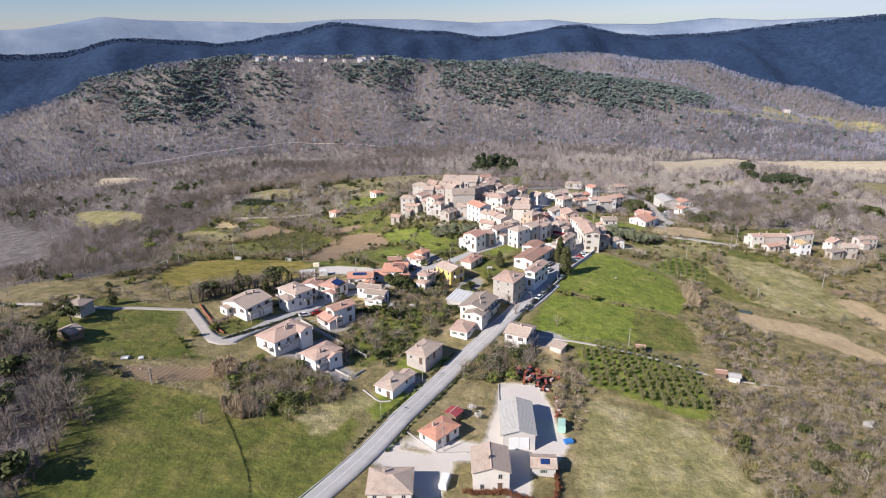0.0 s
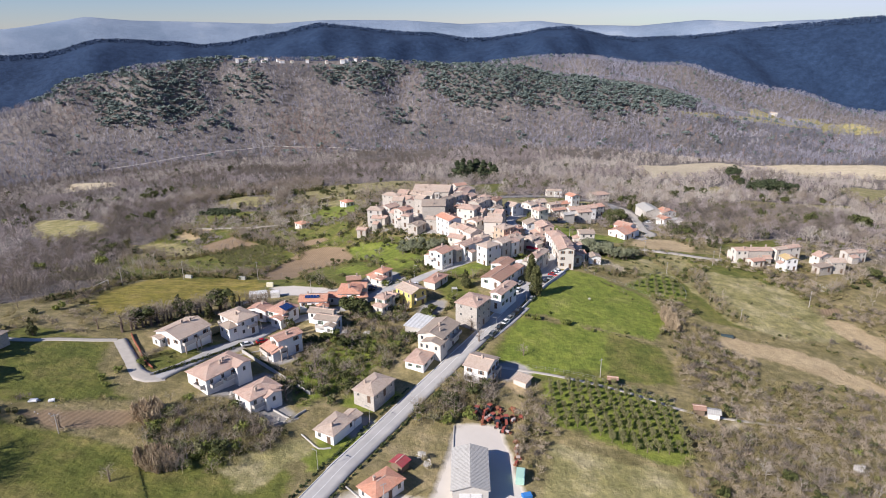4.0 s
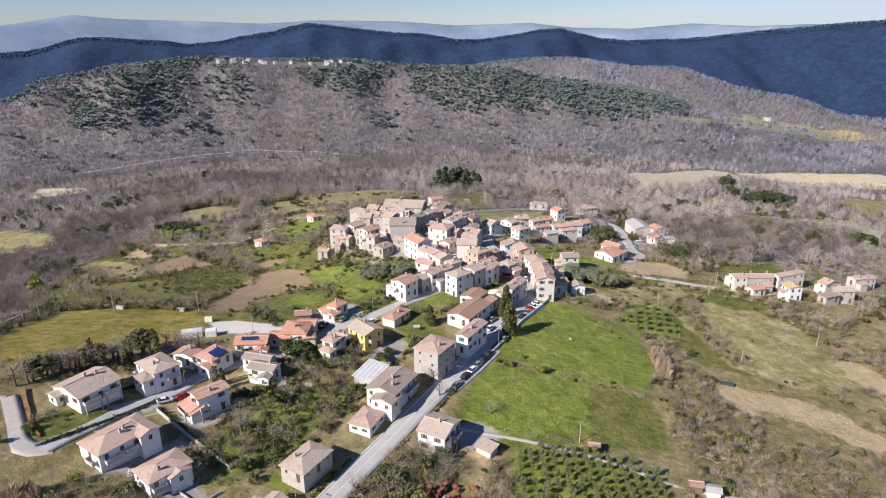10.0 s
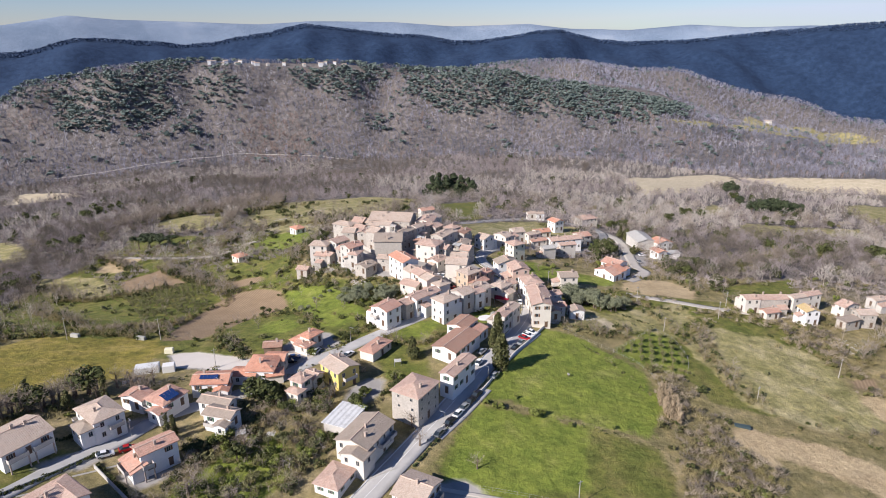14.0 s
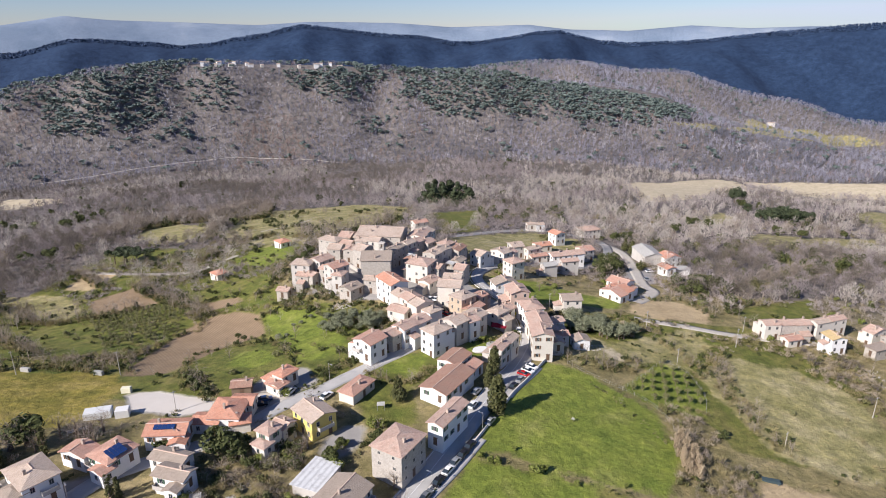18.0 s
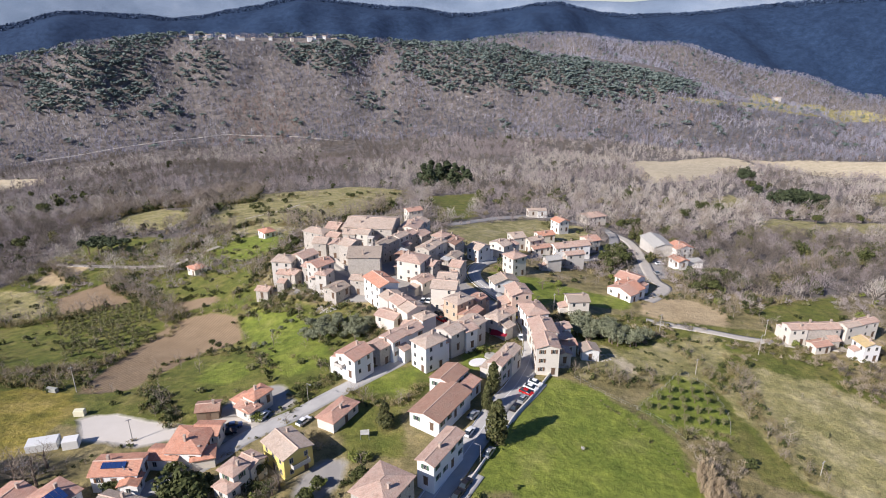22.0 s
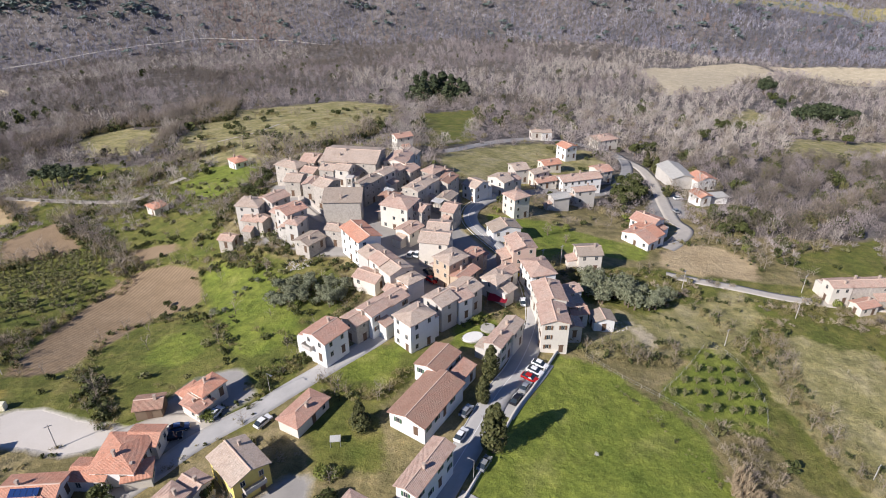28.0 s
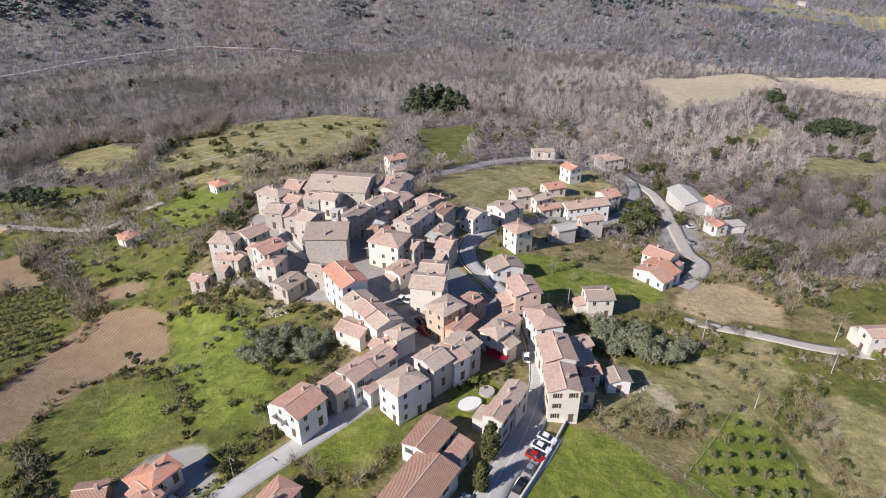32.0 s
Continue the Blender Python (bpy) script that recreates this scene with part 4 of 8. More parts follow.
house(-36.1, 264.6, -26, 5.2, 10.1, 3.1, "hip", "cream", "terra")
house(-58.6, 269.1, -30, 4.4, 6.0, 5.1, "hip", "cream", "orange")
house(-70.6, 265.5, 13, 5.5, 4.4, 3.2, "gableA", "wood", "brown")
house(-68.2, 249.8, 3, 8.5, 9.7, 4.5, "hip", "white", "orange")
house(-80.1, 240.0, 8, 10.0, 6.9, 4.6, "gableA", "white", "orange")
house(-97.1, 229.4, -15, 7.3, 4.6, 4.4, "gableB", "white", "terra")
house(-88.6, 229.2, -24, 7.5, 8.1, 5.0, "hip", "white", "terra")
house(-70.2, 222.8, -12, 8.2, 4.6, 5.3, "gableA", "white", "grey")
house(-100.3, 217.4, -35, 10.7, 7.7, 6.5, "hip", "white", "tan")
house(-80.1, 206.7, -41, 5.0, 8.8, 6.5, "gableB", "white", "terra")
house(-113.7, 204.2, -26, 11.9, 11.8, 5.0, "gableB", "white", "tan")
house(-93.8, 184.8, -30, 9.0, 14.7, 5.3, "hip", "white", "pink")
house(-78.9, 177.1, -36, 7.5, 10.3, 4.6, "hip", "white", "pink")
house(-162.0, 182.5, -6, 5.7, 6.4, 4.0, "hip", "stone", "grey")
house(-154.4, 166.3, -19, 6.0, 4.4, 2.4, "gableB", "wood", "grey")
house(-35.9, 286.0, -33, 7.4, 7.5, 7.6, "gableB", "white", "terra", annex=3)
house(-29.9, 293.8, -38, 5.4, 5.0, 6.1, "gableB", "stone", "pink", annex=3)
house(-26.1, 297.0, -37, 5.8, 6.6, 7.2, "gableB", "white", "pink", over=0.25)
house(-22.0, 302.1, -37, 5.7, 6.6, 7.1, "gableB", "white", "pink", over=0.25)
house(-15.3, 293.0, -43, 6.4, 7.9, 8.6, "hip", "white", "tan", annex=2)
house(-9.5, 302.0, -41, 6.6, 5.7, 8.1, "gableB", "render", "tan")
house(-36.0, 334.0, -52, 11.7, 7.4, 9.0, "gableA", "white", "orange")
house(-4.9, 305.5, -49, 6.2, 4.4, 7.6, "gableB", "white", "pink")
house(-3.1, 309.1, -37, 6.8, 5.5, 8.0, "gableB", "render", "tan", annex=3)
house(-30.7, 325.3, -49, 5.7, 7.2, 7.1, "gableA", "render", "tan", over=0.25)
house(-26.9, 321.0, -49, 5.7, 6.8, 7.6, "gableA", "cream", "pink", over=0.25)
house(-23.0, 316.9, -49, 5.7, 7.5, 7.3, "gableA", "cream", "tan", over=0.25)
house(-18.7, 313.9, -44, 5.1, 5.6, 6.1, "hip", "white", "tan", annex=0)
house(-30.5, 316.5, -26, 7.4, 5.6, 4.6, "gableA", "cream", "pink")
house(-22.1, 311.2, -25, 5.7, 4.4, 4.0, "gableA", "cream", "pink")
house(-53.0, 337.4, -32, 6.3, 7.0, 4.6, "gableB", "stone", "grey")
house(-45.1, 341.7, -12, 5.8, 4.8, 5.8, "gableA", "stone", "tan")
house(-13.2, 334.2, -6, 8.6, 8.2, 9.0, "gableA", "cream", "tan", annex=2)
house(-12.6, 340.8, -5, 6.6, 7.9, 9.5, "gableA", "cream", "tan", annex=0)
house(-7.9, 322.6, -43, 6.5, 7.5, 9.1, "hip", "brick", "tan", annex=3)
house(-3.8, 319.2, -33, 4.4, 7.8, 6.2, "gableB", "brick", "terra", annex=0)
house(-0.7, 333.1, -42, 4.4, 4.6, 5.2, "gableB", "stone", "brown")
house(5.2, 318.9, -40, 5.5, 6.4, 6.1, "hip", "cream", "tan", annex=1)
house(17.3, 325.4, -72, 9.4, 7.2, 7.7, "hip", "white", "pink", annex=3)
house(19.3, 311.3, -81, 9.4, 7.4, 8.0, "gableA", "cream", "pink")
house(19.3, 298.5, -85, 8.2, 6.7, 9.4, "gableA", "cream", "pink")
house(25.7, 318.7, -65, 4.4, 5.8, 5.5, "gableB", "white", "pink")
house(27.3, 310.0, -76, 4.4, 4.4, 4.2, "gableB", "cream", "terra")
house(34.0, 309.5, -80, 4.6, 5.6, 3.6, "gableA", "white", "grey", chimneys=-1)
house(5.4, 289.1, -26, 4.5, 6.3, 6.6, "gableB", "render", "pink", over=0.25)
house(8.4, 294.7, -26, 4.7, 6.3, 6.9, "gableB", "cream", "tan", over=0.25)
house(12.7, 338.6, -73, 8.5, 7.3, 8.7, "gableA", "pinkw", "pink", annex=0)
house(8.1, 358.0, -69, 6.3, 9.9, 4.8, "gableA", "white", "grey")
house(34.7, 344.8, -82, 7.1, 7.4, 6.6, "gableB", "cream", "grey", annex=0)
house(56.7, 368.5, -49, 11.5, 5.3, 3.4, "gableB", "white", "terra", over=0.25)
house(60.1, 372.7, -49, 11.3, 5.3, 4.4, "gableB", "white", "orange", over=0.25)
house(62.0, 381.6, -43, 9.1, 8.4, 5.8, "gableA", "white", "terra")
house(13.0, 380.1, -53, 7.0, 7.0, 8.4, "hip", "cream", "pink", annex=3)
house(30.5, 395.0, -66, 4.8, 6.8, 5.8, "gableB", "render", "sheet", windows=False)
house(41.3, 405.1, -73, 4.4, 8.5, 7.4, "gableB", "render", "pink", annex=0)
house(42.2, 425.0, -71, 7.0, 18.0, 6.6, "gableB", "white", "pink", label="long white plastered house with a gabled faded tile roof")
house(54.6, 442.8, -62, 8.1, 7.1, 6.7, "gableB", "cream", "terra")
house(42.6, 475.9, -55, 7.2, 7.1, 7.6, "gableA", "white", "orange")
house(31.9, 451.4, -66, 6.9, 8.8, 4.4, "gableB", "cream", "orange")
house(15.8, 425.4, -68, 8.0, 6.2, 6.9, "gableB", "render", "tan")
house(24.4, 423.9, -57, 4.6, 8.1, 6.9, "gableB", "cream", "tan", annex=2)
house(7.7, 402.0, -43, 8.9, 5.8, 6.9, "gableB", "cream", "tan", over=0.25)
house(11.3, 406.6, -43, 7.9, 5.8, 6.3, "gableB", "cream", "pink", over=0.25)
house(27.2, 421.4, -65, 4.7, 9.1, 4.0, "gableB", "cream", "terra")
house(-2.2, 390.6, -38, 6.2, 8.0, 6.4, "gableA", "white", "tan", annex=2)
house(29.4, 512.8, -75, 4.3, 5.8, 5.0, "gableB", "cream", "tan", over=0.25)
house(35.1, 514.1, -75, 4.8, 5.8, 5.0, "gableB", "white", "tan", over=0.25)
house(66.4, 506.5, -65, 9.2, 12.3, 5.9, "hip", "cream", "pink")
house(90.5, 449.5, -79, 17.5, 10.6, 6.1, "gableA", "render", "sheet", windows=False)
house(100.8, 443.6, -69, 8.4, 9.6, 5.6, "gableA", "white", "orange", annex=2)
house(93.7, 420.8, -65, 7.1, 5.6, 5.0, "gableA", "white", "orange")
house(101.9, 424.0, -78, 4.8, 7.1, 3.4, "flat", "white", "sheet", windows=False)
house(-37.6, 447.8, -59, 6.2, 7.8, 8.9, "gableB", "cream", "terra", annex=1)
house(-45.9, 356.2, 5, 12.3, 7.6, 8.4, "shed", "stone", "grey", pitch=0.2, windows=False, chimneys=0, label="tall blank stone keep wall with a single-pitch tile roof")
house(-53.1, 364.6, -27, 5.4, 7.8, 9.6, "gableA", "stone", "tan")
house(-50.3, 398.7, -5, 21.4, 16.4, 10.2, "gableA", "stone", "tan", pitch=0.24)
house(-35.8, 382.7, -32, 5.1, 6.4, 8.8, "gableB", "cream", "tan", over=0.25)
house(-32.8, 388.3, -32, 5.8, 6.4, 8.3, "gableB", "stone", "pink", over=0.25)
house(-33.4, 399.0, -15, 8.9, 6.0, 8.9, "gableB", "cream", "pink", over=0.25)
house(-32.4, 405.0, -15, 8.3, 6.0, 9.7, "gableB", "cream", "pink", over=0.25)
house(-30.1, 410.6, -15, 7.8, 6.0, 9.7, "gableB", "cream", "tan", over=0.25)
house(-40.6, 373.0, -28, 4.9, 9.7, 8.3, "gableB", "stone", "grey")
house(-75.1, 396.0, -24, 10.6, 6.5, 8.3, "hip", "stone", "tan")
house(-68.6, 379.4, -5, 5.8, 7.7, 6.6, "gableA", "stone", "tan", annex=1)
house(-77.8, 357.0, -6, 8.1, 7.3, 9.6, "hip", "render", "tan", annex=2)
house(-70.7, 360.8, -35, 6.6, 7.6, 7.7, "gableB", "render", "pink", annex=3)
house(-61.3, 347.9, -40, 6.9, 7.5, 9.2, "gableB", "render", "terra", annex=3)
house(-58.7, 343.3, -15, 4.4, 5.8, 7.7, "hip", "render", "pink", annex=3)
house(-76.1, 352.1, -10, 5.4, 4.9, 6.2, "gableA", "stone", "pink", annex=0)
house(-72.4, 351.3, -31, 4.4, 4.4, 5.7, "gableA", "stone", "pink", annex=3)
house(-57.4, 387.4, -12, 5.8, 6.8, 7.7, "gableA", "stone", "tan", over=0.25)
house(-51.6, 386.5, -12, 5.8, 6.5, 7.9, "gableA", "cream", "tan", over=0.25)
house(-27.0, 357.4, -20, 10.0, 9.0, 8.8, "hip", "cream", "pink")
house(-20.4, 358.1, -24, 5.0, 6.0, 7.5, "gableA", "stone", "pink")
house(-22.6, 346.4, -34, 5.9, 6.8, 5.1, "gableB", "cream", "pink")
house(-23.5, 370.6, -30, 6.8, 5.0, 8.9, "gableB", "stone", "tan", over=0.25)
house(-21.0, 375.0, -30, 6.5, 5.0, 9.6, "gableB", "render", "tan", over=0.25)
house(-19.2, 379.8, -30, 6.5, 5.0, 9.2, "gableB", "cream", "tan", over=0.25)
house(-18.8, 393.0, -36, 6.1, 6.4, 8.4, "hip", "stone", "pink", annex=3)
house(-10.0, 361.9, -19, 4.4, 7.3, 7.2, "gableA", "stone", "pink", annex=0)
house(-12.8, 383.5, -24, 5.1, 8.1, 9.2, "gableB", "stone", "brown", annex=2)
house(-68.8, 404.9, -13, 6.1, 9.5, 8.0, "gableA", "stone", "pink")
house(111.6, 339.9, -81, 5.4, 6.4, 6.4, "gableB", "cream", "pink", over=0.25)
house(117.8, 341.3, -81, 5.5, 6.4, 6.4, "gableB", "stone", "pink", over=0.25)
house(124.1, 342.2, -81, 5.5, 6.4, 6.7, "gableB", "stone", "pink", over=0.25)
house(132.9, 344.3, -68, 4.3, 7.5, 7.2, "gableB", "cream", "tan", over=0.25)
house(139.8, 347.1, -68, 4.3, 7.5, 7.9, "gableB", "cream", "pink", over=0.25)
house(132.5, 332.3, -79, 6.0, 6.0, 6.6, "gableA", "white", "yellowt", annex=0)
house(153.4, 342.8, -64, 4.4, 8.5, 6.2, "gableA", "cream", "pink")
house(156.9, 335.9, -88, 6.1, 6.9, 6.2, "gableB", "stone", "tan", annex=0)
house(148.5, 331.3, -65, 4.4, 8.2, 4.2, "flat", "stone", "grey")
house(173.7, 356.8, -69, 4.8, 6.3, 5.3, "gableB", "render", "tan", over=0.25)
house(179.7, 358.8, -69, 4.3, 6.3, 5.4, "gableB", "cream", "pink", over=0.25)
house(118.0, 334.5, -70, 4.4, 6.5, 3.2, "gableB", "cream", "terra")
house(-131.4, 391.3, -36, 6.5, 5.9, 3.3, "hip", "cream", "orange")
house(-113.8, 437.6, -44, 7.5, 6.2, 3.7, "hip", "white", "orange")
# infill among the old lanes
house(-66, 392, -20, 5.5, 6, 6.0, "gableA", "stone", "pink")
house(-62, 404, -12, 6, 7, 7.0, "gableA", "stone", "tan")
house(-60, 371, -10, 5, 6, 7.5, "gableB", "stone", "pink")
house(-28, 392, -30, 6, 6, 8.0, "gableB", "stone", "pink")
house(-16, 401, -35, 6, 5, 6.5, "gableA", "stone", "brown")
house(-12, 372, -25, 5, 6, 7.0, "gableB", "stone", "grey")
house(-32, 368, -20, 6, 5, 6.0, "hip", "stone", "brown")
house(-66, 352, -30, 5, 5, 6.5, "gableA", "stone", "pink")
house(-84, 348, -10, 5, 4.5, 4.0, "gableA", "stone", "pink")
house(-2, 330, -40, 4.5, 5, 7.0, "gableB", "brick", "terra")
house(8, 326, -40, 5, 5.5, 4.6, "gableB", "cream", "pink")
house(25, 302, -80, 4, 4, 5.0, "gableA", "render", "pink")
house(62, 374, -45, 6, 4.5, 3.4, "gableB", "white", "terra")
house(-60, 266, -30, 5, 4.5, 3.0, "gableA", "cream", "terra")
house(-74, 229, -12, 9, 4.5, 4.6, "gableA", "white", "grey")
house(-64, 247, 20, 5, 4.5, 3.0, "hip", "cream", "orange")
house(-84, 203, -41, 7.5, 3.4, 3.0, "shed", "white", "terra", pitch=0.25, windows=False)
house(-51, 173, -24, 4.2, 3.2, 2.8, "gableB", "white", "tan")
house(-35, 156.5, -30, 3.4, 3.0, 2.2, "gableB", "wood", "red", windows=False, label="small brown garden shed with a red sheet roof")
house(-51, 243, -26, 4.4, 4.4, 5.2, "gableA", "cream", "pink")
house(50.5, 195.5, -8, 3.0, 2.4, 2.1, "gableA", "wood", "brown", windows=False)
house(54.5, 194.2, -12, 3.2, 2.6, 2.2, "gableA", "white", "sheet", windows=False)
house(612, 1552, -20, 16, 9, 6, "gableA", "cream", "tan", windows=False)

# ---- plants ----
rng = np.random.default_rng(7)


def bark(name, c, c2, big=0.012, odd=0.25):
    """Bare wood and twigs: greys and browns that change from tree to tree and from grove to grove."""
    m, n, l, b = mat(name, 0.95)
    geo = n.new("ShaderNodeNewGeometry")
    patch = noise_tex(n, l, big, 3)
    col = mix(n, l, ramp(n, l, patch, [(0.38, (0, 0, 0)), (0.62, (1, 1, 1))]), c, c2)
    wide = noise_tex(n, l, big * 0.37, 2)
    col = mix(n, l, ramp(n, l, wide, [(0.42, (0, 0, 0)), (0.58, (0.6, 0.6, 0.6))]), col, scaled(c, 0.75))
    single = noise_tex(n, l, 0.17, 1)
    col = mix(n, l, ramp(n, l, single, [(0.35, (0, 0, 0)), (0.65, (0.6, 0.6, 0.6))]), col, scaled(c, 0.6))
    col = mix(n, l, calc(n, l, "MULTIPLY", geo.outputs["Random Per Island"], odd), col, scaled(c, 0.55))
    l.new(col, b.inputs["Base Color"])
    return m


def leafage(name, a, c, big=0.05):
    m, n, l, b = mat(name, 0.75)
    geo = n.new("ShaderNodeNewGeometry")
    col = mix(n, l, geo.outputs["Random Per Island"], a, c)
    col = mix(n, l, calc(n, l, "MULTIPLY", noise_tex(n, l, big, 3), 0.5), col, scaled(a, 0.8))
    l.new(col, b.inputs["Base Color"])
    return m


M_TWIG = bark("bare_twigs", (0.33, 0.272, 0.21), (0.43, 0.365, 0.295))
# a little extra blue in this colour stands for haze
M_TWIGFAR = bark("far_bare_woods", (0.355, 0.3, 0.282), (0.5, 0.44, 0.41), 0.02)
# hill twigs: distance haze put into the colours as blue
M_TWIGHILL = bark("hazed_hill_woods", (0.285, 0.28, 0.33), (0.4, 0.388, 0.448), 0.012)
# blue raised slightly here too, as painted haze
M_TWIGDARK = bark("dark_bare_woods", (0.178, 0.15, 0.122), (0.252, 0.21, 0.17), 0.03)
# darker share of the hill twigs, with the same haze blue painted in
M_TWIGDIM = bark("hazed_darker_woods", (0.178, 0.178, 0.212), (0.245, 0.24, 0.278), 0.02)
# pale twigs greyed towards blue to stand for haze
M_PALEHILL = bark("hazed_pale_twigs", (0.52, 0.5, 0.51), (0.44, 0.42, 0.43), 0.012)
M_RUSSET = bark("russet_oak_twigs", (0.33, 0.225, 0.18), (0.4, 0.3, 0.25), 0.03)
M_PALE = bark("pale_poplar_twigs", (0.56, 0.5, 0.43), (0.47, 0.42, 0.36), 0.012)
M_REED = bark("dry_reeds", (0.56, 0.44, 0.29), (0.46, 0.37, 0.24), 0.1)
M_TRUNK = plain("trunk_bark", (0.16, 0.12, 0.09), 0.95)
M_OLIVE = leafage("olive_leaves", (0.13, 0.132, 0.05), (0.255, 0.24, 0.115))
M_SILVER = leafage("silver_olive_leaves", (0.145, 0.158, 0.088), (0.29, 0.3, 0.19))
M_LEAF = leafage("evergreen_leaves", (0.045, 0.056, 0.016), (0.11, 0.118, 0.036))
M_SPRING = leafage("fresh_leaves", (0.12, 0.15, 0.03), (0.24, 0.25, 0.06))
M_CYP = leafage("cypress_leaves", (0.055, 0.062, 0.02), (0.13, 0.125, 0.045))
M_PINE = leafage("pine_needles", (0.036, 0.05, 0.024), (0.085, 0.1, 0.045))
# the forest's dark blue is painted: haze and cloud shade on the ridge
M_RIDGE = leafage("hazed_ridge_forest", (0.036, 0.062, 0.12), (0.048, 0.078, 0.14), 0.004)
# needles lightened and blued: distance haze held in the colour
M_HILLPINE = leafage("hazed_pine_needles", (0.11, 0.145, 0.13), (0.185, 0.22, 0.185), 0.01)
M_SCRUB = bark("scrub_twigs", (0.46, 0.38, 0.27), (0.34, 0.275, 0.195), 0.05)
M_SCRUBG = bark("olive_scrub", (0.28, 0.24, 0.105), (0.38, 0.305, 0.155), 0.05)
M_SCRUBLEAF = leafage("ivy_leaves", (0.1, 0.1, 0.035), (0.2, 0.18, 0.07))
M_BLOSSOM = leafage("white_blossom", (0.5, 0.47, 0.42), (0.7, 0.67, 0.62))


def fan(r, blades, low, wide, thick, trunk=0.02):
    """A bare tree one unit high: a tapered trunk and thin branches that rise and spread."""
    v, f = [], []
    for i in range(3):
        a = i * 2.1
        v += [(trunk * math.cos(a), trunk * math.sin(a), -0.05), (trunk * 0.35 * math.cos(a), trunk * 0.35 * math.sin(a), 0.75)]
    f += [(0, 2, 3), (0, 3, 1), (2, 4, 5), (2, 5, 3), (4, 0, 1), (4, 1, 5)]
    for _ in range(blades):
        z0 = low + r.random() * (0.72 - low)
        az = r.random() * 6.283
        rad = wide * (0.35 + 0.65 * r.random()) * math.sin(math.pi * min(1, max(0.15, (z0 - low) / (1 - low) + 0.25)))
        z1 = min(1.0, z0 + 0.12 + 0.3 * r.random())
        s = r.random() * 0.3
        p0 = np.array((rad * s * math.cos(az), rad * s * math.sin(az), z0))
        p1 = np.array((rad * math.cos(az + 0.4), rad * math.sin(az + 0.4), z1))
        t = r.normal(size=3)
        t = np.cross(p1 - p0, t)
        t *= thick / max(1e-6, np.linalg.norm(t))
        k = len(v)
        v += [tuple(p0 - t), tuple(p0 + t), tuple(p1)]
        f.append((k, k + 1, k + 2))
    return np.array(v), np.array(f)


def limbs(r, counts, low=0.22, spread=0.75, thick=0.02):
    """A bare tree one unit high that forks: limbs from the trunk, boughs from the limbs, twigs from the boughs."""
    v, f = [], []

    def blade(p0, p1, w):
        t = np.cross(p1 - p0, r.normal(size=3))
        t *= w / max(1e-6, np.linalg.norm(t))
        k = len(v)
        v.extend([tuple(p0 - t), tuple(p0 + t), tuple(p1)])
        f.append((k, k + 1, k + 2))

    def grow(p0, way, length, w, level):
        p1 = p0 + way * length
        blade(p0, p1, w)
        if level < len(counts):
            for i in range(counts[level]):
                q = p0 + way * length * (0.3 + 0.7 * (i + r.random()) / counts[level])
                side = r.normal(size=3)
                side -= way * side.dot(way)
                side /= max(1e-6, np.linalg.norm(side))
                nw = way * 0.75 + side * spread + np.array((0, 0, 0.22))
                nw /= np.linalg.norm(nw)
                grow(q, nw, length * (0.5 + 0.2 * r.random()), w * 0.5, level + 1)

    for i in range(2):
        blade(np.array((0, 0, -0.05)), np.array((0.02 * i, 0, 0.8)), thick * (0.5 if len(counts) < 3 or counts[2] < 2 else 0.9))
    for i in range(counts[0]):
        a = i * 2.4 + r.random()
        z = low + (0.62 - low) * (i + r.random()) / counts[0]
        lean = 0.95 - 0.65 * z
        d = np.array((math.cos(a) * lean, math.sin(a) * lean, 0.75))
        grow(np.array((0, 0, z)), d / np.linalg.norm(d), 0.46 - 0.2 * z, thick * 0.6, 1)
    v = np.array(v)
    v[:, 2] /= max(0.6, v[:, 2].max())
    return v, np.array(f)


def slivers(r, lumps, count, length, shape, slim=0.1):
    """A twiggy bush: thin shoots standing out of several lumps."""
    v, f = [], []
    for _ in range(lumps):
        c, rad = shape(r)
        for _ in range(count):
            d = r.normal(size=3)
            d[2] = abs(d[2]) * 0.9
            d /= np.linalg.norm(d)
            p = c * np.array((1, 1, 0.8)) + d * rad * (0.3 + 0.6 * r.random())
            w = d * 0.6 + np.array((0, 0, 0.5)) + 0.35 * r.normal(size=3)
            w *= length * (0.5 + 0.8 * r.random()) / np.linalg.norm(w)
            a = np.cross(w, r.normal(size=3))
            a *= length * slim / max(1e-6, np.linalg.norm(a))
            k = len(v)
            v += [tuple(p - a), tuple(p + a), tuple(p + w)]
            f.append((k, k + 1, k + 2))
    return np.array(v), np.array(f)


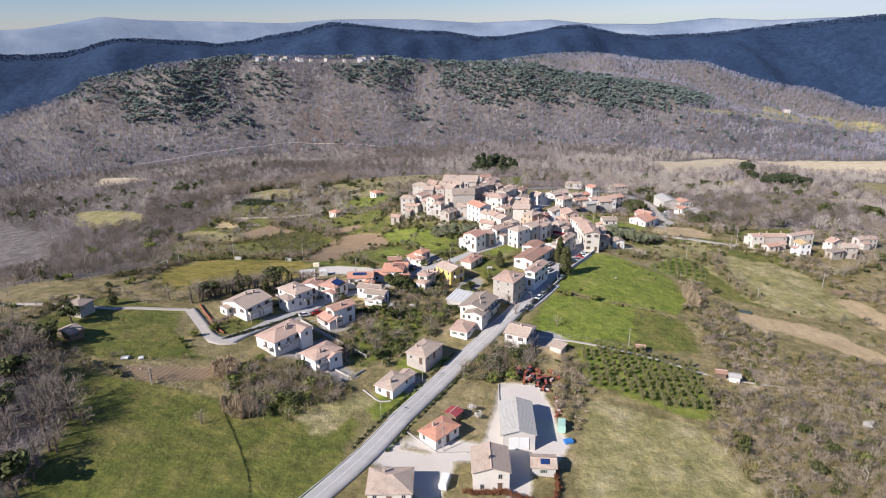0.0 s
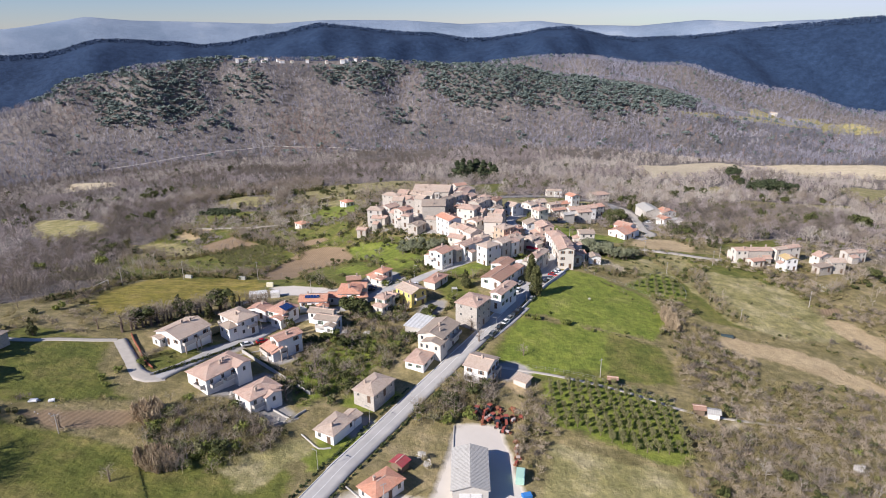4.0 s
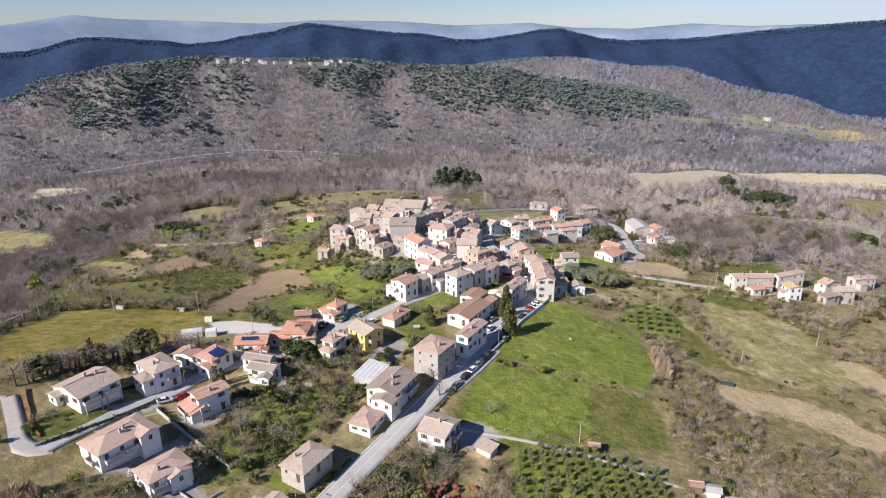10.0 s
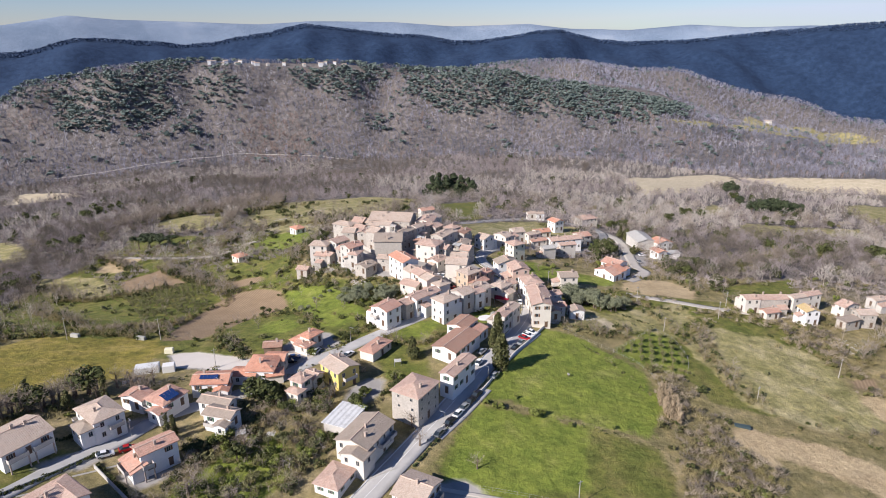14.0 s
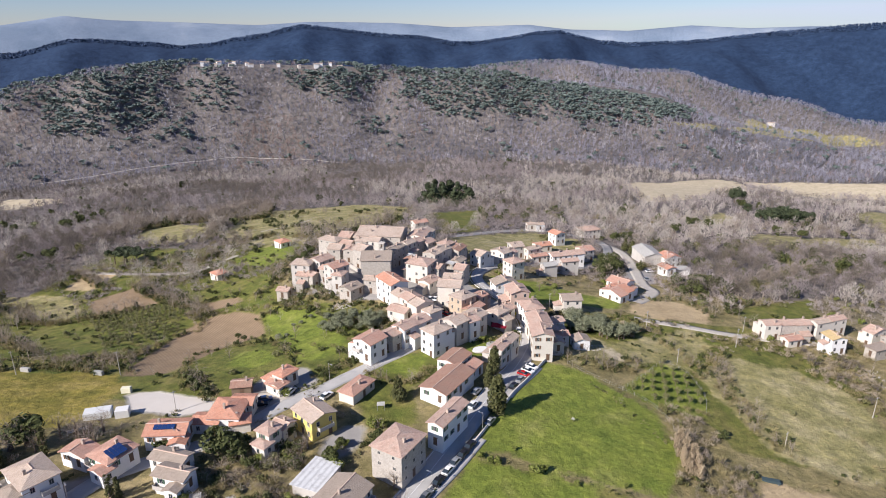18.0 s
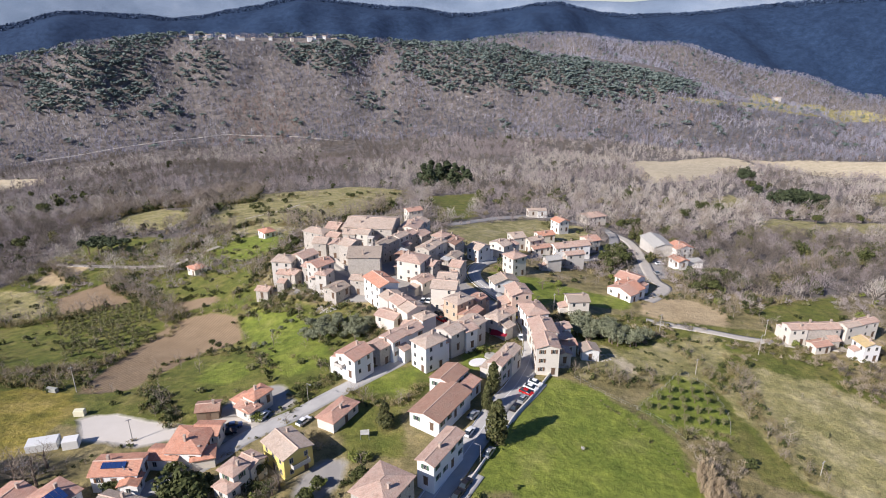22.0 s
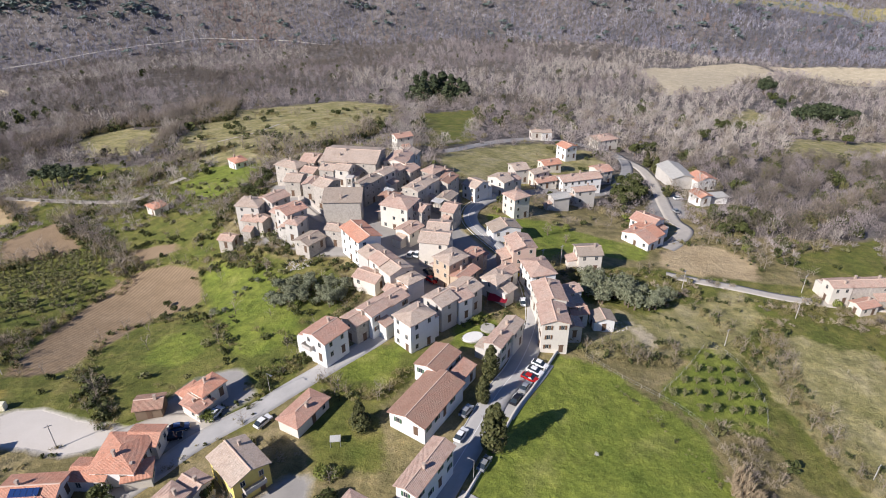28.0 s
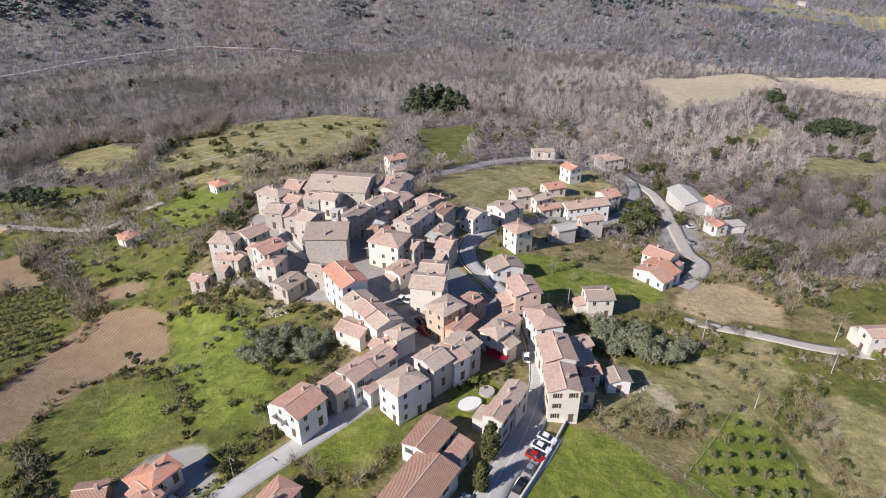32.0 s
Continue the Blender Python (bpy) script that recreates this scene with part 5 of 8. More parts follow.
def wisps(r, twigs, wide, length, slim, low=0.25):
    """A bare tree one unit high: a slender trunk and fine twigs that sweep up through an egg-shaped crown."""
    v, f = [(-slim * 1.6, 0, -0.05), (slim * 1.6, 0, -0.05), (0, 0, 0.85), (0, -slim * 1.6, -0.05), (0, slim * 1.6, -0.05)], [(0, 1, 2), (3, 4, 2)]
    for i in range(twigs):
        z = low + (0.8 - low) * (i + r.random()) / twigs
        a, q = r.random() * 6.283, math.sqrt(r.random())
        reach = wide * (0.35 + 0.65 * math.sin(math.pi * min(1.0, (z - low) / (0.95 - low) + 0.2)))
        p = np.array((reach * q * math.cos(a), reach * q * math.sin(a), z))
        w = np.array((0.55 * q * math.cos(a), 0.55 * q * math.sin(a), 0.85)) + 0.28 * r.normal(size=3)
        w *= length * (0.6 + 0.7 * r.random()) / np.linalg.norm(w)
        t = np.cross(w, r.normal(size=3))
        t *= slim * (0.6 + 0.8 * r.random()) / max(1e-6, np.linalg.norm(t))
        k = len(v)
        v += [tuple(p - t), tuple(p + t), tuple(p + w)]
        f.append((k, k + 1, k + 2))
    v = np.array(v, float)
    v[:, 2] /= max(0.8, v[:, 2].max())
    return v, np.array(f)


def crown(r, lumps, leaves, size, shape, z0=0.2):
    """Leaf clumps on several lumps; shape gives each lump's middle and radius."""
    v, f = [], []
    for _ in range(lumps):
        c, rad = shape(r)
        for _ in range(leaves):
            d = r.normal(size=3)
            d /= np.linalg.norm(d)
            p = c + d * rad * (0.72 + 0.35 * r.random()) * np.array((1, 1, 0.85))
            a = np.cross(d, r.normal(size=3))
            a /= max(1e-6, np.linalg.norm(a))
            b_ = np.cross(d + 0.5 * r.normal(size=3), a)
            b_ /= max(1e-6, np.linalg.norm(b_))
            s = size * (0.6 + 0.8 * r.random())
            k = len(v)
            v += [tuple(p - a * s), tuple(p - b_ * s * 0.6), tuple(p + a * s), tuple(p + b_ * s * 0.6)]
            f += [(k, k + 1, k + 2), (k, k + 2, k + 3)]
    return np.array(v), np.array(f)


def round_lump(r):
    a, d = r.random() * 6.283, 0.3 * math.sqrt(r.random())
    return np.array((d * math.cos(a), d * math.sin(a), 0.42 + 0.38 * r.random())), 0.14 + 0.08 * r.random()


def bush_lump(r):
    a, d = r.random() * 6.283, 0.4 * math.sqrt(r.random())
    return np.array((d * math.cos(a), d * math.sin(a), 0.25 + 0.45 * r.random())), 0.2 + 0.1 * r.random()


def column_lump(r):
    z = 0.06 + 0.88 * r.random()
    w = 0.105 * math.sin(math.pi * min(0.97, 0.18 + 0.8 * z) ** 0.9)
    return np.array((0.03 * r.normal(), 0.03 * r.normal(), z)), max(0.03, w)


def broad_lump(r):
    z = 0.05 + 0.9 * r.random()
    w, a = 0.2 * math.sin(math.pi * min(0.96, 0.22 + 0.76 * z)), r.random() * 6.283
    return np.array((0.5 * w * math.cos(a), 0.5 * w * math.sin(a), z)), 0.5 * w + 0.02


def cone_lump(r):
    z = 0.12 + 0.86 * r.random() ** 1.3
    a, d = r.random() * 6.283, 0.2 * (1 - z)
    return np.array((d * math.cos(a), d * math.sin(a), z)), 0.05 + 0.17 * (1 - z)


def umbrella_lump(r):
    a, d = r.random() * 6.283, 0.4 * math.sqrt(r.random())
    return np.array((d * math.cos(a), d * math.sin(a), 0.8 + 0.1 * r.random())), 0.13


def scatter(name, shapes, spots, material, label, category, kind="stuff"):
    """Many plants of a wood joined into one mesh. spots: x, y, height, width factor."""
    spots = np.asarray(spots, float)
    if not len(spots):
        return
    pick = rng.integers(0, len(shapes), len(spots))
    vs, fs, base = [], [], 0
    z = height(spots[:, 0], spots[:, 1])
    for i, (tv, tf) in enumerate(shapes):
        s = spots[pick == i]
        zz = z[pick == i]
        if not len(s):
            continue
        a = rng.random(len(s)) * 6.283
        ca, sa = np.cos(a)[:, None], np.sin(a)[:, None]
        hw = (s[:, 2] * s[:, 3])[:, None]
        x = (tv[:, 0] * ca - tv[:, 1] * sa) * hw + s[:, 0, None]
        y = (tv[:, 0] * sa + tv[:, 1] * ca) * hw + s[:, 1, None]
        q = np.stack([x, y, tv[:, 2] * s[:, 2, None] + zz[:, None] - 0.1], -1).reshape(-1, 3)
        f = (tf[None] + (np.arange(len(s)) * len(tv))[:, None, None]).reshape(-1, 3) + base
        vs.append(q)
        fs.append(f)
        base += len(q)
    me = grid_mesh(name, np.vstack(vs), np.vstack(fs))
    me.materials.append(material)
    return tagged(new(name, me), label, category, kind=kind)


ALL_WAYS = np.vstack([glide(w, 3.0) for w in (MAIN, UPPER, SPUR, STREET, LANE)])
SPOTS = np.array(HOUSE_SPOTS)


def free(x, y, field_gap=0.5, way=4.5):
    """Where plants may stand: off the fields, roads and houses."""
    ok = np.ones(x.shape, bool)
    for k, poly in FIELDS:
        ok &= inside_by(poly, x, y) < field_gap
    for i in range(0, len(x), 4000):
        s = slice(i, i + 4000)
        ok[s] &= (np.hypot(x[s, None] - ALL_WAYS[None, :, 0], y[s, None] - ALL_WAYS[None, :, 1]).min(1) > way)
        ok[s] &= (np.hypot(x[s, None] - SPOTS[None, :, 0], y[s, None] - SPOTS[None, :, 1]) - SPOTS[None, :, 2]).min(1) > 0.8
    return ok


def clump(x, y, k=0.045, p=0.0):
    """A patchy value from 0 to 1 over the land."""
    return 0.5 + 0.25 * (np.sin(x * k + 2.1 * np.sin(y * k * 0.7 + p)) + np.sin(y * k * 1.3 + 1.7 * np.sin(x * k * 0.9 + 1 + p)))


def jitter(x0, x1, y0, y1, step):
    a, b_ = np.meshgrid(np.arange(x0, x1, step), np.arange(y0, y1, step))
    a, b_ = a.ravel(), b_.ravel()
    return a + rng.uniform(-0.5, 0.5, a.size) * step, b_ + rng.uniform(-0.5, 0.5, a.size) * step


BARE = [limbs(rng, (8, 5, 3), 0.15, 0.75, 0.016) for _ in range(5)]
BARELITE = [limbs(rng, (7, 4, 2), 0.15, 0.75, 0.022) for _ in range(5)]
BAREMID = [wisps(rng, 46, 0.3, 0.3, 0.016, 0.1) for _ in range(7)]
BAREVALE = [wisps(rng, 88, 0.32, 0.24, 0.0085, 0.15) for _ in range(7)]
UNDER = [slivers(rng, 4, 13, 0.42, bush_lump, 0.055) for _ in range(5)]
BAREFAR = [wisps(rng, 20, 0.32, 0.34, 0.028, 0.1) for _ in range(7)]
SHRUB = [limbs(rng, (9, 4, 1), 0.0, 0.9, 0.022) for _ in range(5)]
BUSH = [crown(rng, 6, 18, 0.13, bush_lump) for _ in range(4)]
BUSHMID = [crown(rng, 4, 12, 0.17, bush_lump) for _ in range(4)]
HEDGEBUSH = [crown(rng, 5, 11, 0.15, bush_lump) for _ in range(5)]
BUSHFINE = [crown(rng, 7, 30, 0.085, bush_lump) for _ in range(5)]
PINERIDGE = [crown(rng, 2, 4, 0.3, lambda r: (np.array((0.12 * r.normal(), 0.12 * r.normal(), 0.3 + 0.5 * r.random())), 0.2)) for _ in range(4)]
PINEFAR = [crown(rng, 4, 6, 0.15, lambda r: (np.array((0.1 * r.normal(), 0.1 * r.normal(), 0.35 + 0.5 * r.random())), 0.17)) for _ in range(5)]
REED = [fan(rng, 60, 0.0, 0.35, 0.016, 0.005) for _ in range(3)]

# thickets and gardens: middle, reach, how dense, how tall
THICKETS = [(70, 150, 32, 55, 0.95, 5.2), (110, 165, 40, 55, 0.9, 5.5), (64, 225, 14, 30, 0.85, 4.0), (100, 205, 45, 16, 0.8, 3.8),
            (60, 270, 7, 26, 0.55, 3.0), (150, 210, 40, 40, 0.75, 4.5), (-80, 158, 15, 15, 0.95, 4.0), (-20, 190, 9, 8, 0.9, 4.0),
            (-62, 205, 16, 18, 0.7, 5.0), (-50, 226, 16, 12, 0.7, 4.6), (-70, 190, 12, 8, 0.75, 4.5), (-78, 235, 10, 6, 0.4, 4), (-112, 190, 10, 8, 0.3, 2.6), (-215, 262, 34, 40, 0.95, 8.0), (-250, 340, 40, 40, 0.95, 8.0), (-215, 330, 30, 25, 0.6, 6.0), (-118, 222, 16, 6, 0.22, 6.5), (-128, 214, 10, 6, 0.22, 6.0), (2, 188, 6, 14, 0.8, 3.2), (-1, 170, 4, 12, 0.8, 2.6),
            (60, 330, 10, 6, 0.5, 2.8), (-100, 345, 16, 16, 0.55, 4.0), (-85, 360, 12, 16, 0.7, 4.0),
            (-130, 300, 24, 14, 0.6, 3.4), (-150, 340, 30, 30, 0.5, 3.6), (-90, 385, 16, 20, 0.7, 4.2), (75, 400, 12, 20, 0.6, 5.0), (110, 380, 30, 30, 0.85, 6.0),
            (130, 300, 8, 40, 0.7, 3.2), (20, 345, 6, 5, 0.5, 3), (-38, 258, 8, 6, 0.4, 3.0), (-75, 270, 14, 6, 0.35, 2.6), (-60, 300, 10, 6, 0.3, 2.4),
            (10, 440, 24, 16, 0.5, 4.5), (50, 450, 16, 12, 0.3, 3.0), (-60, 430, 30, 20, 0.35, 3.5)]


def off_groves(x, y):
    ok = np.ones(x.shape, bool)
    for poly in GROVES:
        ok &= inside_by(poly, x, y) < 0
    return ok


def thickness(x, y):
    d = np.zeros(x.shape)
    tall = np.full(x.shape, 4.0)
    for a, b_, rx, ry, v, hh in THICKETS:
        q = v * np.clip(1.35 - np.hypot((x - a) / rx, (y - b_) / ry) ** 2, 0, 1)
        tall = np.where(q > d, hh, tall)
        d = np.maximum(d, q)
    d = d * (off_groves(x, y) | (x > -110))
    wood = np.clip((np.hypot((x + 10) * 0.8, y - 250) - 125) / 130, 0, 1) * (0.45 + 0.75 * clump(x, y, 0.05)) * off_groves(x, y)
    tall = np.where(wood > d, 5.0 + 3 * clump(x, y, 0.02, 2), tall)
    return np.maximum(d, np.clip(wood, 0, 1)), tall


x, y = jitter(-290, 240, 88, 430, 2.5)
d, tall = thickness(x, y)
keep = (rng.random(x.size) < d * 0.8) & free(x, y)
x, y, tall = x[keep], y[keep], tall[keep]
garden = (np.hypot((x + 62) / 34, (y - 212) / 34) < 1) | (np.hypot((x + 20) / 14, (y - 188) / 12) < 1)
kind_r = rng.random(x.size)
kind_r = np.where(garden, 0.35 + 0.65 * kind_r, kind_r)
siz = tall * rng.uniform(0.5, 1.15, x.size)
wid = rng.uniform(0.75, 1.2, x.size)
sp = np.column_stack([x, y, siz, wid])
damp = clump(x, y, 0.07, 4)
sel = kind_r < 0.5
near = np.hypot(x + 10, y - 200) < 130
scatter("bare_trees", BARE, sp[sel & near], M_TWIG, "bare grey-brown winter trees among the fields", "trees")
scatter("bare_trees", BARELITE, sp[sel & ~near], M_TWIG, "bare grey-brown winter trees past the fields", "trees")
low_s = sp.copy()
low_s[:, 2] *= 0.6
sel = (kind_r >= 0.5) & (kind_r < 0.74)
scatter("bare_shrubs", SHRUB, low_s[sel], M_TWIG, "leafless brown scrub in dense thickets", "shrubs")
sel = (kind_r >= 0.74) & (kind_r < 0.74 + 0.13 * np.maximum(damp, garden) + 0.01)
scatter("evergreen_bushes", BUSH, low_s[sel] * np.array((1, 1, 1.1, 0.9)), M_LEAF, "dark evergreen bushes between the bare trees", "bushes")
sel = (kind_r >= 0.88) & (kind_r < 0.93)
scatter("green_bushes", BUSH, low_s[sel] * np.array((1, 1, 0.9, 0.9)), M_SPRING, "yellow-green bushes in fresh leaf", "bushes")
sel = kind_r >= 0.94
scatter("pale_trees", BARELITE, sp[sel], M_PALE, "pale grey bare poplars and willows", "trees")
# the dense twiggy mass of the near thickets
SCRUB = [slivers(rng, 6, 19, 0.36, bush_lump, 0.045) for _ in range(6)]
x, y = jitter(-175, 190, 88, 345, 2.0)
d = np.zeros(x.shape)
for a, b_, rx, ry, v, hh in THICKETS:
    d = np.maximum(d, v * np.clip(1.45 - np.hypot((x - a) / rx, (y - b_) / ry) ** 2, 0, 1))
d = np.maximum(d, 0.75 * np.clip((np.hypot((x + 10) * 0.8, y - 230) - 105) / 40, 0, 1) * (clump(x, y, 0.06, 2) > 0.42))
keep = (rng.random(x.size) < 1.0 * d * (0.45 + clump(x, y, 0.11, 1))) & free(x, y, 0.3, 4.2)
x, y = x[keep], y[keep]
sp = np.column_stack([x, y, rng.uniform(1.3, 3.6, x.size), rng.uniform(0.8, 1.25, x.size)])
mixed = rng.random(x.size) + 0.35 * (clump(x, y, 0.09, 6) - 0.5)
scatter("scrub_thicket", SCRUB, sp[mixed < 0.38], M_SCRUB, "dense brown leafless scrub and brambles", "scrub")
scatter("scrub_thicket", SCRUB, sp[(mixed >= 0.38) & (mixed < 0.68)], M_SCRUBG, "olive-brown scrub with dry leaves", "scrub")
scatter("dark_scrub", SCRUB, sp[(mixed >= 0.68) & (mixed < 0.83)] * np.array((1, 1, 1.15, 1)), M_TWIGDARK, "dark leafless scrub in the thicket", "scrub")
scatter("leafy_scrub", BUSH, sp[mixed >= 0.83] * np.array((1, 1, 0.8, 1)), M_SCRUBLEAF, "olive-green leafy bushes in the thicket", "bushes")
# reeds beside the lower field
for cx, cy, rx, ry, cnt in ((-93, 146, 5, 3.5, 170), (-104, 163, 4, 4, 120)):
    a, q = rng.random(cnt) * 6.283, np.sqrt(rng.random(cnt))
    scatter("dry_reeds", REED, np.column_stack([cx + rx * q * np.cos(a), cy + ry * q * np.sin(a), rng.uniform(3.2, 5.0, cnt), rng.uniform(0.7, 1.1, cnt)]), M_REED, "stand of dry tan reeds beside the meadow", "reeds")
a, q = rng.random(120) * 6.283, np.sqrt(rng.random(120))
scatter("dry_reeds", REED, np.column_stack([56 + 3 * q * np.cos(a), 254 + 9 * q * np.sin(a), rng.uniform(3, 5, 120), rng.uniform(0.7, 1.1, 120)]), M_REED, "tall tan reeds at the corner of the lawn", "reeds")

# the valley woods
x, y = jitter(-900, 1000, 330, 1130, 6.8)
az, r = np.arctan2(x, y - 100), np.hypot(x, y - 100)
far_in = (np.abs(az + 0.06) < 0.8) & ((y > 430) | (x < -290) | (x > 240)) & (r < 960)
dens = np.clip((np.hypot((x + 10) * 0.8, y - 250) - 120) / 130, 0, 1) * (0.7 + 0.5 * clump(x, y, 0.02))
keep = far_in & (rng.random(x.size) < dens)
x, y = x[keep], y[keep]
keep = free(x, y, 3.0, 5.0) & off_groves(x, y)
x, y = x[keep], y[keep]
pale_p = clump(x, y, 0.013, 1.0)
siz = rng.uniform(4.5, 9.5, x.size) * (0.7 + 0.6 * clump(x, y, 0.05, 6))
sp = np.column_stack([x, y, siz, rng.uniform(0.8, 1.25, x.size)])
u = rng.random(x.size)
ever = u < 0.4 * np.clip(clump(x, y, 0.03, 3) - 0.45, 0, 1) * (y < 640) + 0.01
stand = np.maximum(np.exp(-((x - 105) / 75) ** 2 - ((y - 650) / 45) ** 2), np.exp(-((x - 228) / 50) ** 2 - ((y - 525) / 22) ** 2))
stand = np.maximum(stand, np.exp(-((x - 140) / 75) ** 2 - ((y - 600) / 50) ** 2))
pale = ~ever & (u > 1.0 - 0.5 * np.maximum(pale_p > 0.72, stand > 0.4) - 0.28 * (x > 40) * (y > 480))
near_v = (y < 620) & (np.abs(x) < 330)
dim = 0.5 * clump(x, y, 0.02, 4) + 0.5 * clump(x, y, 0.055, 1) + 0.12 * rng.normal(size=x.size) > 0.56 - 0.14 * (x < -110)
bare = ~ever & ~pale
scatter("valley_woods", BAREMID, sp[bare & ~near_v & ~dim], M_TWIGFAR, "leafless grey-brown woods filling the valley", "woods")
scatter("valley_woods", BAREVALE, sp[bare & near_v & ~dim], M_TWIGFAR, "leafless grey-brown woods behind the village", "woods")
scatter("dark_valley_woods", BAREMID, sp[bare & ~near_v & dim], M_TWIGDARK, "dark brown leafless woods filling the valley", "woods")
scatter("dark_valley_woods", BAREVALE, sp[bare & near_v & dim], M_TWIGDARK, "dark brown leafless woods behind the village", "woods")
ux, uy = jitter(-330, 330, 370, 620, 4.6)
keep = (np.hypot((ux + 10) * 0.8, uy - 250) > 150) & (rng.random(ux.size) < 0.85)
ux, uy = ux[keep], uy[keep]
keep = free(ux, uy, 2.0, 5.0) & off_groves(ux, uy)
ux, uy = ux[keep], uy[keep]
us = np.column_stack([ux, uy, rng.uniform(1.5, 4.5, ux.size), rng.uniform(0.9, 1.4, ux.size)])
us2 = rng.random(ux.size) < 0.2 * clump(ux, uy, 0.04, 2)
scatter("wood_undergrowth", UNDER, us[~us2], M_TWIGFAR, "dense bare undergrowth beneath the valley trees", "scrub")
scatter("wood_undergrowth", UNDER, us[us2], M_SCRUBG, "olive-brown undergrowth beneath the valley trees", "scrub")
bx, by = jitter(-320, 320, 385, 640, 15.0)
keep = (np.hypot((bx + 10) * 0.8, by - 250) > 165) & (rng.random(bx.size) < 0.8)
bx, by = bx[keep], by[keep]
keep = free(bx, by, 1.0, 5.0) & off_groves(bx, by)
bx, by = bx[keep], by[keep]
BIG = [wisps(rng, 260, 0.36, 0.17, 0.006, 0.22) for _ in range(4)]
bs = np.column_stack([bx, by, rng.uniform(7, 12, bx.size), rng.uniform(0.9, 1.25, bx.size)])
bp = rng.random(bx.size) < 0.3
for poly in GROVES:
    gx_, gy_ = jitter(poly[:, 0].min(), poly[:, 0].max(), poly[:, 1].min(), poly[:, 1].max(), 4.9)
    keep = (inside_by(poly, gx_, gy_) > -2) & (rng.random(gx_.size) < 0.75)
    gx_, gy_ = gx_[keep], gy_[keep]
    keep = free(gx_, gy_, 0.5, 5.0)
    gx_, gy_ = gx_[keep], gy_[keep]
    gs = np.column_stack([gx_, gy_, rng.uniform(5.5, 10.5, gx_.size), rng.uniform(0.85, 1.15, gx_.size)])
    gk = rng.random(gx_.size) + 0.4 * (clump(gx_, gy_, 0.09, 2) - 0.5) - 0.12 * (poly[0, 0] < -100)
    scatter("dark_grove", BIG, gs[gk < 0.5], M_TWIGDARK, "dark leafless trees standing close in a grove", "trees")
    scatter("grey_grove", BIG, gs[(gk >= 0.5) & (gk < 0.84)], M_TWIGFAR, "grey-brown leafless trees in a grove", "trees")
    scatter("ivy_grove", BUSHFINE, gs[(gk >= 0.84) & (gk < 0.93)] * np.array((1, 1, 0.75, 0.8)), M_SCRUBLEAF, "olive-green ivy-clad trees in a grove", "trees")
    scatter("evergreen_grove", BUSHFINE, gs[gk >= 0.93] * np.array((1, 1, 0.8, 0.8)), M_LEAF, "dark evergreen trees in a grove", "trees")
scatter("large_bare_trees", BIG, bs[~bp], M_TWIG, "large round-crowned bare trees in the valley", "trees")
scatter("large_bare_trees", BIG, bs[bp], M_PALE, "large pale bare trees in the valley", "trees")
scatter("pale_woods", BAREMID, sp[pale], M_PALE, "pale grey stands of bare poplars", "woods")
scatter("evergreen_trees", BUSHMID, sp[ever] * np.array((1, 1, 0.8, 1)), M_LEAF, "scattered dark evergreen trees in the woods", "trees")

# the wooded hill behind, and the ridges beyond
def polar(r0, r1, dr, da, half=0.82):
    a, b_ = np.meshgrid(np.arange(-half - 0.06, half - 0.06, da), np.arange(r0, r1, dr))
    a = a.ravel() + rng.uniform(-0.5, 0.5, a.size) * da
    b_ = b_.ravel() + rng.uniform(-0.5, 0.5, b_.size) * dr
    return a, b_, b_ * np.sin(a), 100 + b_ * np.cos(a)


def view_pixels(x, y):
    """Pixel column and row of a place on the hills, from one camera pose on the path."""
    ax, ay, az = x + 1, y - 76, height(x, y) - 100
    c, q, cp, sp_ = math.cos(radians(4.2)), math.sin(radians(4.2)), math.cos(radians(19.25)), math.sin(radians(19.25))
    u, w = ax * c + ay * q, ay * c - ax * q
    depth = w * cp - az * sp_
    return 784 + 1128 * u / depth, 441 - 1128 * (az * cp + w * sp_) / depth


# stand outlines in pixels, placed to fit the camera's view
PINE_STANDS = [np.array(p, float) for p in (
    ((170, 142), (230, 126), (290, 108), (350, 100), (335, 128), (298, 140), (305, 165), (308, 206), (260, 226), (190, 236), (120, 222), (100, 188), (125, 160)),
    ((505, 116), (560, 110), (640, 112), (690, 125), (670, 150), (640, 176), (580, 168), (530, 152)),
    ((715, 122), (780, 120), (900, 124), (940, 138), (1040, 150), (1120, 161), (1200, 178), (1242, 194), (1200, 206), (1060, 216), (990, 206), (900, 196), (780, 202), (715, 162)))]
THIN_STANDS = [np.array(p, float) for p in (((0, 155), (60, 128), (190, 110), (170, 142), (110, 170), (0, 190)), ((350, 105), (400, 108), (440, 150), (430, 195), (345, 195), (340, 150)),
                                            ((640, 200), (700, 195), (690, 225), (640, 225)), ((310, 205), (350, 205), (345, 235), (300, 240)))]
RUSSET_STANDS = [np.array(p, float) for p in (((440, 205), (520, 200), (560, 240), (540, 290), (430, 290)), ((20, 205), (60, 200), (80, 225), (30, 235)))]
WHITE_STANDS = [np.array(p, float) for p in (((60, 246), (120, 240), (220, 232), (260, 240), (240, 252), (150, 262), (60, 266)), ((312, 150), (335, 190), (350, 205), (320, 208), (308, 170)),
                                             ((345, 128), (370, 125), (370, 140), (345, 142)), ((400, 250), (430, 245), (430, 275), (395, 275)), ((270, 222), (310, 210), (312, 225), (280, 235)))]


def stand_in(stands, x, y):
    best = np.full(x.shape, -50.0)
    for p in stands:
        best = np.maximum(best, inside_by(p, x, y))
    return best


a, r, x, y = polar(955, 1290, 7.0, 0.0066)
px, py = view_pixels(x, y)
